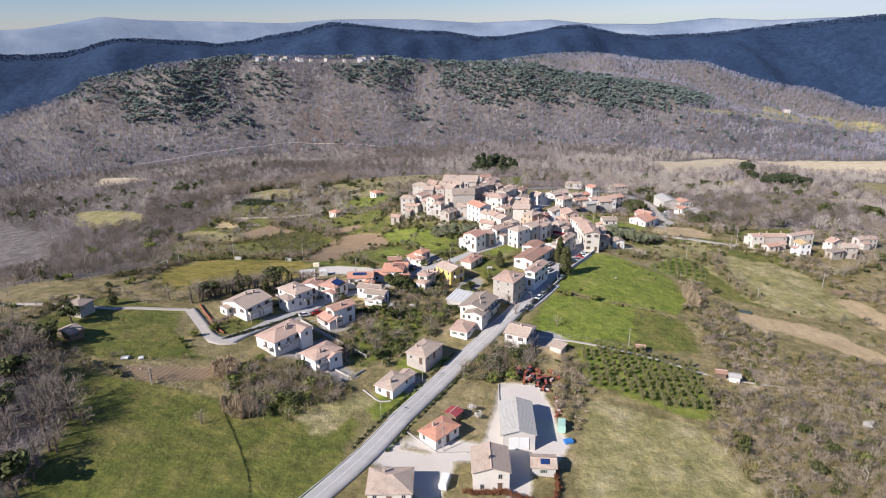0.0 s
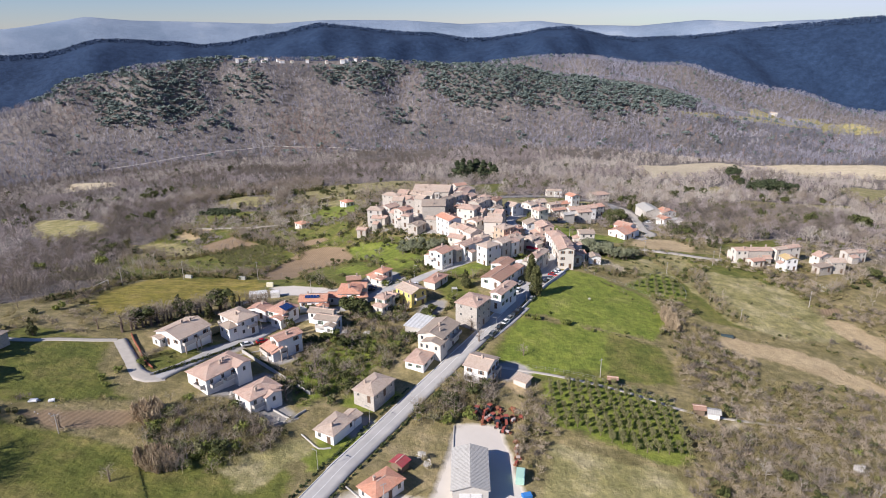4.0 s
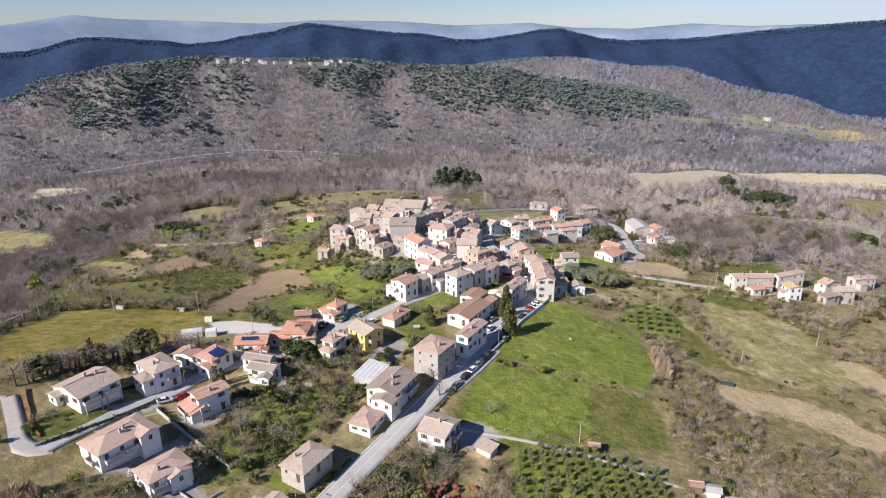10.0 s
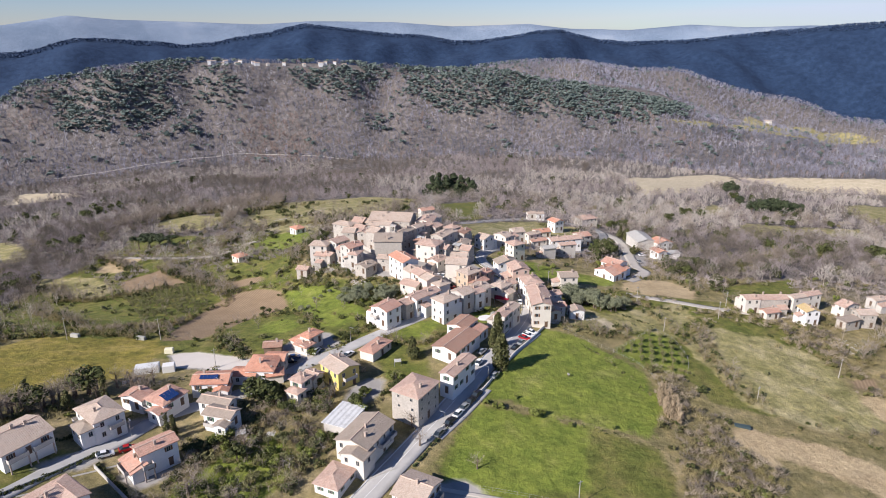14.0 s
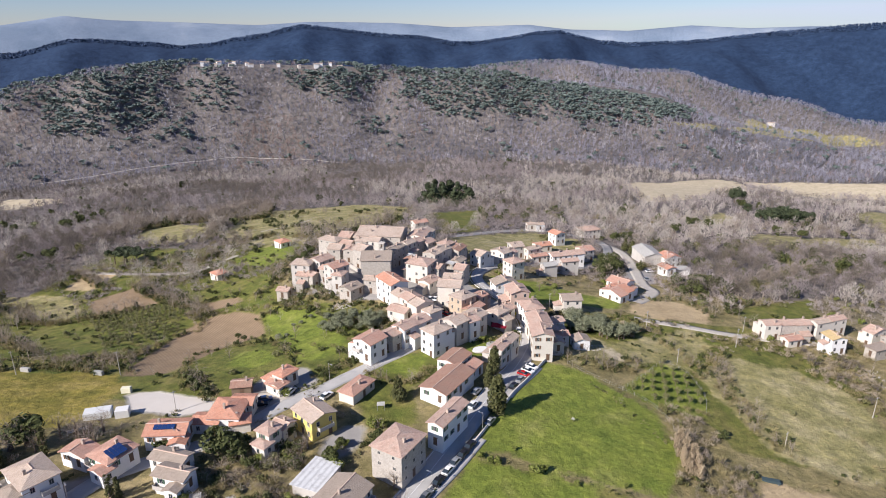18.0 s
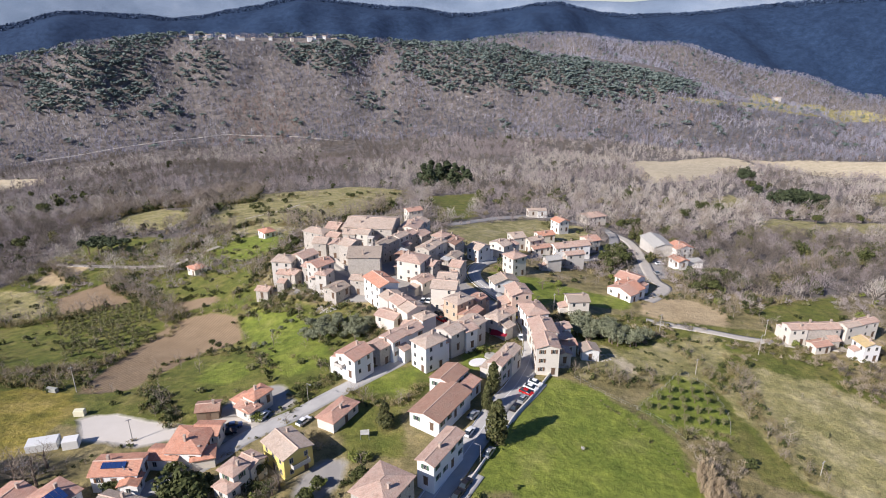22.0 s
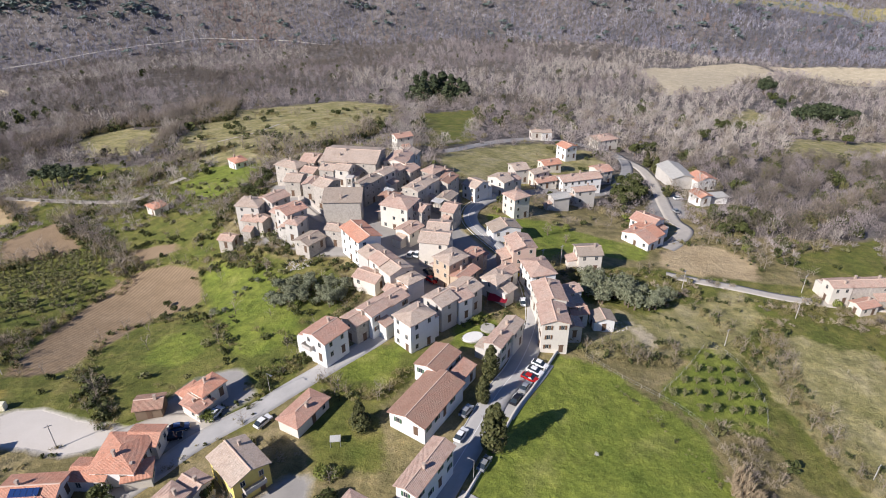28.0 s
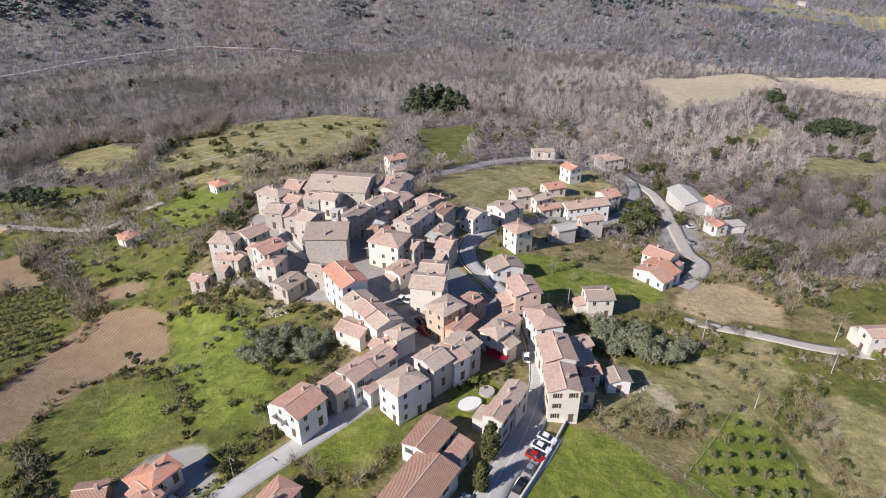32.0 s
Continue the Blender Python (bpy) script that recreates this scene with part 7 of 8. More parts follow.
x, y = x[keep], y[keep]
keep = (np.hypot(x[:, None] - SPOTS[None, :, 0], y[:, None] - SPOTS[None, :, 1]) - SPOTS[None, :, 2]).min(1) > 1.0
keep &= np.hypot(x[:, None] - ALL_WAYS[None, :, 0], y[:, None] - ALL_WAYS[None, :, 1]).min(1) > 4.0
x, y = x[keep], y[keep]
u = rng.random(x.size)
sp = np.column_stack([x, y, rng.uniform(0.9, 2.8, x.size) * np.where(y > 430, 1.7, 1.0), rng.uniform(0.8, 1.3, x.size)])
scatter("slope_bushes", BUSH, sp[u < 0.34], M_LEAF, "dark evergreen bushes dotted over the slopes", "bushes")
scatter("slope_bushes", BUSH, sp[(u >= 0.34) & (u < 0.52)], M_OLIVE, "grey-green bushes dotted over the slopes", "bushes")
scatter("slope_scrub", SCRUB, sp[(u >= 0.52) & (u < 0.75)], M_SCRUBG, "brown-green brambles on the slopes", "scrub")
scatter("slope_trees", BARELITE, sp[u >= 0.75] * np.array((1, 1, 2.0, 0.9)), M_TWIG, "small bare trees dotted over the slopes", "trees")

# ---- villa wings, balconies and porches ----
def wing(key, lx, ly, w, d, h, kind, wall, roof, pitch=0.3):
    """A lower limb of a house with its own roof."""
    e = HOUSES[key]
    bm = bmesh.new()
    box(bm, -w / 2, -d / 2, -1.5, w / 2, d / 2, h)
    r = (d / 2 if kind == "gableA" else w / 2) * pitch
    if kind == "gableA":
        for q in (-1, 1):
            p = [bm.verts.new(v) for v in ((q * (w / 2 - 0.01), -d / 2, h), (q * (w / 2 - 0.01), d / 2, h), (q * (w / 2 - 0.01), 0, h + r - 0.1))]
            bm.faces.new(p if q > 0 else p[::-1])
    elif kind == "gableB":
        for q in (-1, 1):
            p = [bm.verts.new(v) for v in ((-w / 2, q * (d / 2 - 0.01), h), (w / 2, q * (d / 2 - 0.01), h), (0, q * (d / 2 - 0.01), h + r - 0.1))]
            bm.faces.new(p if q < 0 else p[::-1])
    part("wing_wall", bm, WALLS[wall], e, place=pose(lx, ly, 0))
    bm = bmesh.new()
    roof_mesh(bm, kind, w, d, pitch, 0.4)
    part("wing_roof", bm, ROOFS[roof], e, place=pose(lx, ly, h + 0.1))
    fr, pn, leaves = WIN["tall"]
    for rot, length, off in ((0, w, d / 2), (90, d, w / 2)):
        m = pose(lx, ly, 0) @ pose(0, 0, 0, 0, 0, rot)
        for i in range(max(1, int(length / 2.6))):
            k = max(1, int(length / 2.6))
            wn_ = child("window", fr, e, m @ pose((i + 0.5) / k * length - length / 2, -off, h - 2.1))
            child("pane", pn, wn_, pose(0, -0.015, 0))


def balcony(key, rot, off, along, length, z, depth=1.4, posts=False):
    """A slab with a parapet round it; off is how far the wall stands from the house's middle."""
    e = HOUSES[key]
    bm = bmesh.new()
    box(bm, -length / 2, -depth, -0.16, length / 2, 0.02, 0)
    slab = part("balcony", bm, M_CONC, e, place=pose(0, 0, 0, 0, 0, rot) @ pose(along, -off, z))
    bm = bmesh.new()
    a, t = length / 2, 0.06
    ring = [(-a, 0), (-a, -depth), (a, -depth), (a, 0), (a - t, 0), (a - t, -depth + t), (-a + t, -depth + t), (-a + t, 0)]
    low, top = [bm.verts.new((*p, 0.0)) for p in ring], [bm.verts.new((*p, 0.95)) for p in ring]
    for i in range(8):
        j = (i + 1) % 8
        bm.faces.new((low[i], low[j], top[j], top[i]))
    for q in (top, low[::-1]):
        f8 = q if q is top else q[::-1]
        for i0, i1, i2, i3 in ((0, 1, 6, 7), (1, 2, 5, 6), (2, 3, 4, 5)):
            bm.faces.new([f8[i0], f8[i1], f8[i2], f8[i3]])
    part("parapet", bm, M_RAILING, slab)
    if posts:
        for q in (-1, 1):
            bm = bmesh.new()
            box(bm, -0.14, -0.14, -z - 0.8, 0.14, 0.14, -0.16)
            part("post", bm, M_CHIM, slab, place=pose(q * (length / 2 - 0.2), -depth + 0.2, 0))


M_RAILING = plain("weathered_parapet", (0.5, 0.46, 0.41), 0.85)
V1, V2, V3, V4, V5, V6 = (-114, 204), (-100, 217), (-94, 185), (-79, 177), (-80, 207), (-70, 223)
balcony(V1, 90, 5.95, -3.0, 4.6, 2.7, 1.5, True)
balcony(V1, 90, 5.95, 2.8, 4.6, 2.7, 1.5, True)
wing(V1, -3.2, -6.6, 3.6, 2.8, 4.2, "gableB", "white", "tan")
wing(V2, 2.2, -4.8, 5.6, 4.6, 5.2, "hip", "white", "grey")
balcony(V2, 0, 3.85, -3.2, 3.6, 3.4)
balcony(V2, 90, 5.35, 1.2, 3.6, 3.4)
wing(V3, 2.0, 4.6, 8.4, 5.0, 5.5, "gableA", "white", "pink")
balcony(V3, 90, 4.5, -4.6, 3.6, 2.6)
balcony(V3, 90, 4.5, 0.0, 3.0, 2.6)
balcony(V3, 0, 7.35, 1.8, 3.4, 2.5)
wing(V4, 2.8, 1.6, 4.8, 5.0, 4.1, "gableA", "white", "pink")
balcony(V4, 90, 3.75, -3.2, 3.2, 2.2)
wing(V5, -0.4, -5.6, 5.2, 2.9, 3.5, "shed", "white", "terra", 0.35)
balcony(V5, 90, 2.5, -3.4, 2.6, 3.3, 1.8, True)
balcony(V5, 0, 7.05, -0.4, 5.0, 2.6, 1.3, True)
balcony(V6, 0, 2.3, -1.6, 3.6, 2.5)
wing(V6, 2.4, -3.0, 3.4, 3.6, 4.2, "gableB", "white", "grey")
wing((-68, 250), -4.6, -3.2, 7.0, 5.2, 3.3, "gableA", "white", "orange")
wing((-68, 250), 2.6, 4.8, 6.0, 5.4, 4.1, "gableA", "cream", "orange")
wing((-80, 240), 3.6, -3.6, 4.0, 3.8, 3.2, "gableB", "white", "orange")
wing((-89, 229), 2.3, -4.6, 4.6, 3.6, 3.7, "gableB", "white", "terra")
balcony((-89, 229), 0, 4.05, -2.0, 3.0, 2.4)
wing((-59, 269), -3.6, -1.8, 4.4, 4.4, 2.9, "hip", "cream", "orange")
wing((-59, 269), 1.6, -4.0, 4.0, 3.4, 3.4, "gableB", "cream", "terra")
wing((-31, 218), 2.2, -7.0, 6.6, 5.0, 5.1, "gableB", "cream", "grey")
balcony((-31, 218), 90, 4.65, 0.5, 3.4, 3.0)
balcony((-31, 218), 90, 4.65, 4.2, 3.0, 3.0)
wing((-53, 239), 0.8, -3.1, 4.2, 3.4, 4.3, "hip", "cream", "pink")
balcony((-44, 248), 90, 4.6, 0.0, 4.4, 2.9)
balcony((-36, 286), 0, 3.75, -1.6, 3.0, 4.4)
balcony((-16, 201), 90, 3.95, 1.5, 3.4, 2.6, 1.5, True)

# ---- lush gardens between the villas, and darker thickets beside the road ----
LUSH = np.array([(-76, 190), (-63, 176), (-52, 190), (-41, 212), (-39, 230), (-50, 241), (-66, 242), (-73, 228), (-66, 216), (-74, 207)], float)
DARKS = np.array([(-36, 176), (-26, 176), (-14, 184), (-11, 193), (-19, 198), (-27, 190)], float)
WILD = np.array([(-101, 154), (-102, 170), (-87, 172), (-70, 164), (-69, 155), (-81, 146), (-89, 144)], float)
SLOPE = np.array([(-86, 352), (-68, 350), (-54, 337), (-45, 326), (-38, 312), (-38, 303), (-47, 303), (-58, 316), (-62, 327), (-82, 338)], float)
YARDS = np.array([(-112, 181), (-119, 187), (-118, 196), (-111, 206), (-104, 209), (-99, 202), (-106, 193)], float)


def off_buildings(x, y, way=3.6):
    ok = (np.hypot(x[:, None] - SPOTS[None, :, 0], y[:, None] - SPOTS[None, :, 1]) - SPOTS[None, :, 2] * 0.95).min(1) > 0.4
    return ok & (np.hypot(x[:, None] - ALL_WAYS[None, :, 0], y[:, None] - ALL_WAYS[None, :, 1]).min(1) > way)


grow = {"leaf": [], "olive": [], "fresh": [], "scrub": [], "twig": []}
for poly, step, dens, shares, tall in ((LUSH, 1.9, 0.85, (0.26, 0.42, 0.47, 0.76), 2.8), (DARKS, 1.7, 0.95, (0.07, 0.14, 0.17, 0.5), 4.2),
                                       (WILD, 1.8, 0.9, (0.05, 0.12, 0.3, 0.6), 3.4), (SLOPE, 2.3, 0.55, (0.26, 0.56, 0.66, 0.84), 2.4), (YARDS, 2.2, 0.4, (0.3, 0.7, 0.9, 1.0), 1.1)):
    x, y = jitter(poly[:, 0].min(), poly[:, 0].max(), poly[:, 1].min(), poly[:, 1].max(), step)
    keep = (inside_by(poly, x, y) > -1.0) & (rng.random(x.size) < dens * (0.4 + 0.9 * clump(x, y, 0.16, 1))) & off_buildings(x, y)
    for a, b_ in zip(x[keep], y[keep]):
        u = rng.random()
        k = ("leaf", "olive", "fresh", "scrub", "twig")[int(np.searchsorted(shares, u))]
        t = tall * rng.uniform(0.5, 1.2)
        grow[k].append((a, b_, t * (1.5 if k == "twig" else 1.0), rng.uniform(0.85, 1.25)))
scatter("garden_growth", BUSHFINE, grow["leaf"], M_LEAF, "dark evergreen shrubs crowding the gardens", "bushes")
scatter("garden_growth", BUSHFINE, grow["olive"], M_OLIVE, "grey-green shrubs and small olives in the gardens", "bushes")
scatter("garden_growth", BUSHFINE, grow["fresh"], M_SPRING, "yellow-green shrubs in the gardens", "bushes")
scatter("garden_scrub", SCRUB, grow["scrub"], M_SCRUBG, "brown-green brambles in the gardens", "scrub")
scatter("garden_trees", BARE, grow["twig"], M_TWIG, "slim bare trees in the gardens", "trees")
for x, y, h in ((-68, 197, 8), (-61, 214, 7.5), (-69, 224, 6), (-62, 234, 6.5), (-109, 239, 7.5), (-106, 241, 7), (-100, 243, 7.5), (-119, 225, 7), (-117, 228, 7.5), (-143, 204, 6), (-131, 212, 7), (-123, 221, 7.5), (-90, 160, 5), (-84, 163, 5.5), (-96, 164, 5)):
    tree("bare_tree", x, y, h, 1.15, group="bare trees")
for x, y, h in ((-62, 211, 5), (-71, 222, 4), (-62, 184, 4), (-73, 213, 3.6), (-70, 215, 3.4), (-75, 212, 3.2), (-69, 242, 4.5), (-65, 237, 4), (-60, 239, 4), (-56, 232, 4), (-50, 242, 3.6), (-46, 239, 3.4), (-28, 187, 4.5), (-48, 273, 3), (-36, 241, 3.6)):
    tree("evergreen_tree", x, y, h, group="evergreen trees")
for x, y, h in ((-134, 209, 7), (-130, 213, 7.5), (-117, 231, 7), (-114, 234, 7.5), (-111, 232, 7), (-122, 229, 5.5), (-24, 263, 7.5)):
    tree("bare_tree" if x < -100 else "conifer_tree", x, y, h, 0.85, group="trees behind the villas")
for x, y, h in ((-84, 219, 7), (-82, 219, 6.5)):
    tree("cypress_tree", x, y, h, group="cypresses")
for x, y, h in ((-55, 196, 3), (-56, 217, 3), (-52, 217, 3.2), (-48, 221, 3), (-51, 231, 3), (-51, 235, 2.8), (-55, 204, 3)):
    tree("olive_tree", x, y, h, 1.15, group="garden olives")
for x, y, h in ((-37, 238, 3.2), (-35, 241, 3), (-228, 335, 8), (-262, 330, 8), (-240, 352, 7), (-47, 215, 2.6), (-43, 221, 2.8), (-124, 175, 2.2), (-122, 180, 2.6), (-121, 172, 1.8)):
    tree("garden_bush", x, y, h, group="garden bushes")

# ---- garden walls and the goal on the pitch ----
for pts, t_, words in ((((-76, 175), (-72, 173), (-68, 171), (-66.5, 173.5), (-65, 176)), 0.6, "low grey concrete wall round a paved yard"), (((-66, 184), (-81, 194), (-94, 203)), 1.1, "grey garden wall with a dark hedge behind it"),
                       (((-63, 165), (-60, 162.4), (-57, 160), (-54, 161)), 0.35, "low pale wall round a small white house"), (((-113, 181), (-104, 195), (-97, 207)), 0.7, "low grey wall along the street"),
                       (((-38, 221), (-35, 212), (-31, 208)), 1.0, "grey retaining wall beside a garden")):
    strip("garden_wall", pts, 0.3, 0.0, M_CONC, 0.0, t_, label=words, category="wall")
hed = []
for pts in (((-67, 185), (-81, 195), (-94, 204)), ((-112, 182), (-103, 196), (-96, 208)), ((-110, 210), (-104, 214), (-97, 224)), ((-76, 199), (-72, 206)), ((-41, 215), (-36, 225))):
    for q in glide(pts, 0.7):
        hed.append((q[0] + rng.normal() * 0.2, q[1] + rng.normal() * 0.2, rng.uniform(0.9, 1.5), 1.0))
scatter("garden_hedge", BUSH, hed, M_LEAF, "clipped dark hedges between the gardens", "hedge")


def goal(x, y, turn):
    e = new("football_goal")
    e.matrix_basis = pose(x, y, float(height(x, y)), 0, 0, turn)
    for q in (-1, 1):
        bm = bmesh.new()
        box(bm, -0.07, -0.07, -0.2, 0.07, 0.07, 2.44)
        part("post", bm, M_SHEETWHITE, e, place=pose(q * 3.66, 0, 0))
        bm = bmesh.new()
        v = [bm.verts.new(c) for c in ((0, 0, 2.4), (0.06, 0, 2.4), (0.06, 1.6, 0), (0, 1.6, 0))]
        bm.faces.new(v)
        bmesh.ops.solidify(bm, geom=bm.faces[:], thickness=0.06)
        part("stay", bm, M_SHEETWHITE, e, place=pose(q * 3.66, 0, 0))
    bm = bmesh.new()
    box(bm, -3.73, -0.07, 2.44, 3.73, 0.07, 2.58)
    part("crossbar", bm, M_SHEETWHITE, e)
    return tagged(e, "white metal football goal on the grass pitch", "goal")


M_SHEETWHITE = plain("white_goal_paint", (0.75, 0.75, 0.73), 0.5)
goal(-174, 254, 75)

# ---- houses along the far ridge ----
for px, w in ((379, 9), (386, 13), (402, 8), (407, 12), (428, 15), (433, 9), (455, 9), (461, 14), (480, 8), (508, 9), (543, 8), (572, 13), (580, 9), (596, 8), (612, 12)):
    a = bearing(px)
    r = 1232 + 9 * math.sin(px * 1.7)
    house(r * math.sin(a), 100 + r * math.cos(a), math.degrees(-a) + 12 * math.sin(px * 3), w * 0.65, 6.5, 5.5 + 1.5 * math.sin(px * 7), "gableA", "white" if px % 3 else "cream", "tan", windows=False, chimneys=0,
          label="small pale house on the far wooded ridge")

# ---- bell tower ----
def bell_tower(x, y, turn, w, top):
    z = float(height(x, y))
    e = new("bell_tower")
    e.matrix_basis = pose(x, y, z, 0, 0, turn)
    bm = bmesh.new()
    box(bm, -w / 2, -w / 2, -1, w / 2, w / 2, top - 2.4)
    for a, b_ in ((-1, -1), (1, -1), (1, 1), (-1, 1)):
        cx, cy = a * (w / 2 - 0.3), b_ * (w / 2 - 0.3)
        box(bm, cx - 0.3, cy - 0.3, top - 2.4, cx + 0.3, cy + 0.3, top - 0.4)
    part("shaft", bm, WALLS["stone"], e)
    bm = bmesh.new()
    box(bm, -w / 2 - 0.15, -w / 2 - 0.15, top - 0.4, w / 2 + 0.15, w / 2 + 0.15, top)
    part("cornice", bm, M_TRIM, e)
    bm = bmesh.new()
    bmesh.ops.create_cone(bm, cap_ends=True, segments=16, radius1=0.5, radius2=0.18, depth=0.8)
    part("bell", bm, plain("bronze_bell", (0.2, 0.14, 0.06), 0.4, 0.8), e, place=pose(0, 0, top - 1.4))
    bm = bmesh.new()
    bmesh.ops.create_cone(bm, cap_ends=True, segments=24, radius1=0.55, radius2=0.55, depth=0.1)
    part("clock_face", bm, plain("white_enamel", (0.75, 0.74, 0.7)), e, place=pose(0, -w / 2 - 0.04, top - 3.4, 90))
    return tagged(e, "square stone bell tower with a white clock face", "tower")


bell_tower(-44.6, 363.6, -8, 2.3, 12.8)

# ---- walls ----
strip("castle_wall", [(-66, 386), (-64, 378), (-60, 367), (-54, 359), (-49, 355.5), (-43, 353.5)], 0.7, 0.0, WALLS["stone"], thick=1.6, label="curved rubble-stone wall round the old keep", category="wall")
strip("castle_path", [(-68, 384), (-66, 376), (-62, 365), (-56, 357), (-50, 353.5), (-43, 351)], 3.0, 0.16, M_TRACK, label="pale path below the curved wall", category="path")
M_WHITEWALL = plaster("whitewashed_wall", (0.66, 0.62, 0.55))
M_REDWALL = plaster("red_brick_wall", (0.28, 0.1, 0.06), 0.3)
strip("road_wall", [(-15.2, 222.8), (-8, 235), (-1.5, 247), (3, 257)], 0.35, 0.0, M_WHITEWALL, 0, 0.9, "low pale plastered wall beside the road", "wall")
strip("road_wall", [(7, 266), (9.5, 272), (13.5, 279.5), (17.5, 288), (20.5, 294.5)], 0.4, 0.0, M_WHITEWALL, 0, 1.0, "low pale plastered wall beside the parking bay", "wall")
strip("parking_bay", [(7, 270), (10.5, 277), (14.5, 284), (17.5, 290)], 4.0, 0.14, M_ASPH, label="asphalt parking bay at the road's edge", category="parking")
strip("parking_bay", [(-13, 225), (-6, 237), (0, 249)], 3.4, 0.15, M_ASPH, label="asphalt parking strip along the road", category="parking")
strip("brick_wall", [(-131, 203), (-127.5, 198.5), (-123, 193.5), (-119, 188.5), (-114, 184.5)], 0.35, 0.0, M_REDWALL, 0, 0.7, "low red brick wall at the lane's bend", "wall")
for ends in (((-47, 147.5), (-38, 140.5)), ((-38, 140.5), (-30, 142)), ((-72, 168), (-79, 171)), ((-66, 172), (-72, 168)), ((-22, 212), (-28, 208)), ((-97, 196), (-104, 190)), ((-88, 206), (-97, 199)),
             ((-22.6, 176), (-21.5, 150)), ((-44, 163), (-35, 182)), ((-56, 262), (-48, 269)), ((-74, 240), (-66, 246))):
    strip("garden_wall", ends, 0.3, 0.0, M_CONC, 0, 0.25, "low weathered garden wall beside the house", "wall")
# hedges and verges along the road
M_HEDGE = leafage("hedge_leaves", (0.04, 0.06, 0.02), (0.09, 0.11, 0.04))
for way, off in ((MAIN[2:8], -4.1), (MAIN[2:6], 4.2)):
    c = glide(way, 0.8)
    t = np.gradient(c, axis=0)
    t /= np.hypot(t[:, 0], t[:, 1])[:, None]
    q = c + np.stack([-t[:, 1], t[:, 0]], -1) * off
    k = rng.random(len(q)) < 0.75
    q = q[k]
    scatter("roadside_hedge", BUSHMID, np.column_stack([q, rng.uniform(0.6, 1.3, len(q)), rng.uniform(0.8, 1.3, len(q))]), M_HEDGE, "low dark hedge along the road verge", "hedge")
M_RUSTLEAF = leafage("rust_hedge_leaves", (0.16, 0.065, 0.03), (0.3, 0.13, 0.06))
hed = []
for pts in (((-7.2, 139), (-7.4, 132), (-8, 128)), ((-8, 128), (-14, 127), (-20, 128.5)), ((-20, 128.5), (-30, 127))):
    for q in glide(pts, 0.5):
        hed.append((q[0] + rng.normal() * 0.2, q[1] + rng.normal() * 0.2, rng.uniform(1.4, 2.0), 0.75))
scatter("rust_hedge", BUSHFINE, hed, M_RUSTLEAF, "clipped rust-brown winter hedge round a yard", "hedge")
# a ditch line across the lower meadow, drawn by dark tufts
u = np.linspace(0, 1, 120)
scatter("ditch_growth", BUSHMID, np.column_stack([-99 + 21 * u + 1.2 * np.sin(3 * u) + rng.normal(size=120) * 0.12, 147 - 31 * u - 20 * np.clip(u - 0.85, 0, 1), rng.uniform(0.3, 0.6, 120), np.full(120, 0.9)]), M_HEDGE, "dark growth along a narrow field ditch", "hedge")


# ---- cars ----
PAINTS = {"white": plain("white_car_paint", (0.75, 0.75, 0.74), 0.25, 0, 0.03), "silver": plain("silver_car_paint", (0.45, 0.46, 0.47), 0.25, 0.5, 0.03), "black": plain("black_car_paint", (0.02, 0.02, 0.025), 0.2, 0, 0.03),
          "red": plain("red_car_paint", (0.4, 0.02, 0.02), 0.25, 0, 0.03), "blue": plain("blue_car_paint", (0.06, 0.1, 0.2), 0.25, 0, 0.03), "grey": plain("grey_car_paint", (0.2, 0.21, 0.22), 0.25, 0.3, 0.03),
          "yellow": plain("yellow_car_paint", (0.6, 0.5, 0.04), 0.25, 0, 0.03)}
M_RUBBER = plain("tyre_rubber", (0.02, 0.02, 0.02), 0.8)
M_RIM = plain("wheel_rim", (0.5, 0.5, 0.5), 0.35, 0.8)
M_LAMPW = plain("headlamp_glass", (0.7, 0.7, 0.7), 0.15)


def loft(bm, outline, half, tuck):
    """A body from a side outline: the sides stand half wide, drawn in towards the top."""
    zs = [p[1] for p in outline]
    lo, hi = min(zs), max(zs)
    rows = []
    for s in (-1, 1):
        rows.append([bm.verts.new((x_, s * (half - tuck * max(0, (z_ - lo) / (hi - lo)) ** 2), z_)) for x_, z_ in outline])
    a, b_ = rows
    k = len(outline)
    for i in range(k):
        j = (i + 1) % k
        bm.faces.new((a[i], a[j], b_[j], b_[i]))
    bm.faces.new(a[::-1])
    bm.faces.new(b_)


BODY = [(-2.05, 0.35), (2.05, 0.35), (2.12, 0.6), (2.0, 0.78), (1.0, 0.92), (-1.75, 0.98), (-2.1, 0.85)]
CABIN = [(1.05, 0.9), (0.35, 1.42), (-1.1, 1.46), (-1.9, 0.96)]
CARS = {}
for k, m in PAINTS.items():
    CARS[k] = (shared("body", lambda bm: loft(bm, BODY, 0.86, 0.06), m), shared("roof_panel", lambda bm: box(bm, -1.05, -0.62, 1.42, 0.3, 0.62, 1.49), m))
GLASSHOUSE = shared("cabin_glass", lambda bm: loft(bm, CABIN, 0.78, 0.16), M_GLASS)
WHEEL = shared("wheel", lambda bm: bmesh.ops.create_cone(bm, cap_ends=True, segments=14, radius1=0.32, radius2=0.32, depth=0.22), M_RUBBER)
RIM = shared("rim", lambda bm: bmesh.ops.create_cone(bm, cap_ends=True, segments=10, radius1=0.2, radius2=0.2, depth=0.24), M_RIM)
HEAD = shared("headlight", lambda bm: box(bm, -0.08, -0.16, -0.07, 0.06, 0.16, 0.07), M_LAMPW)


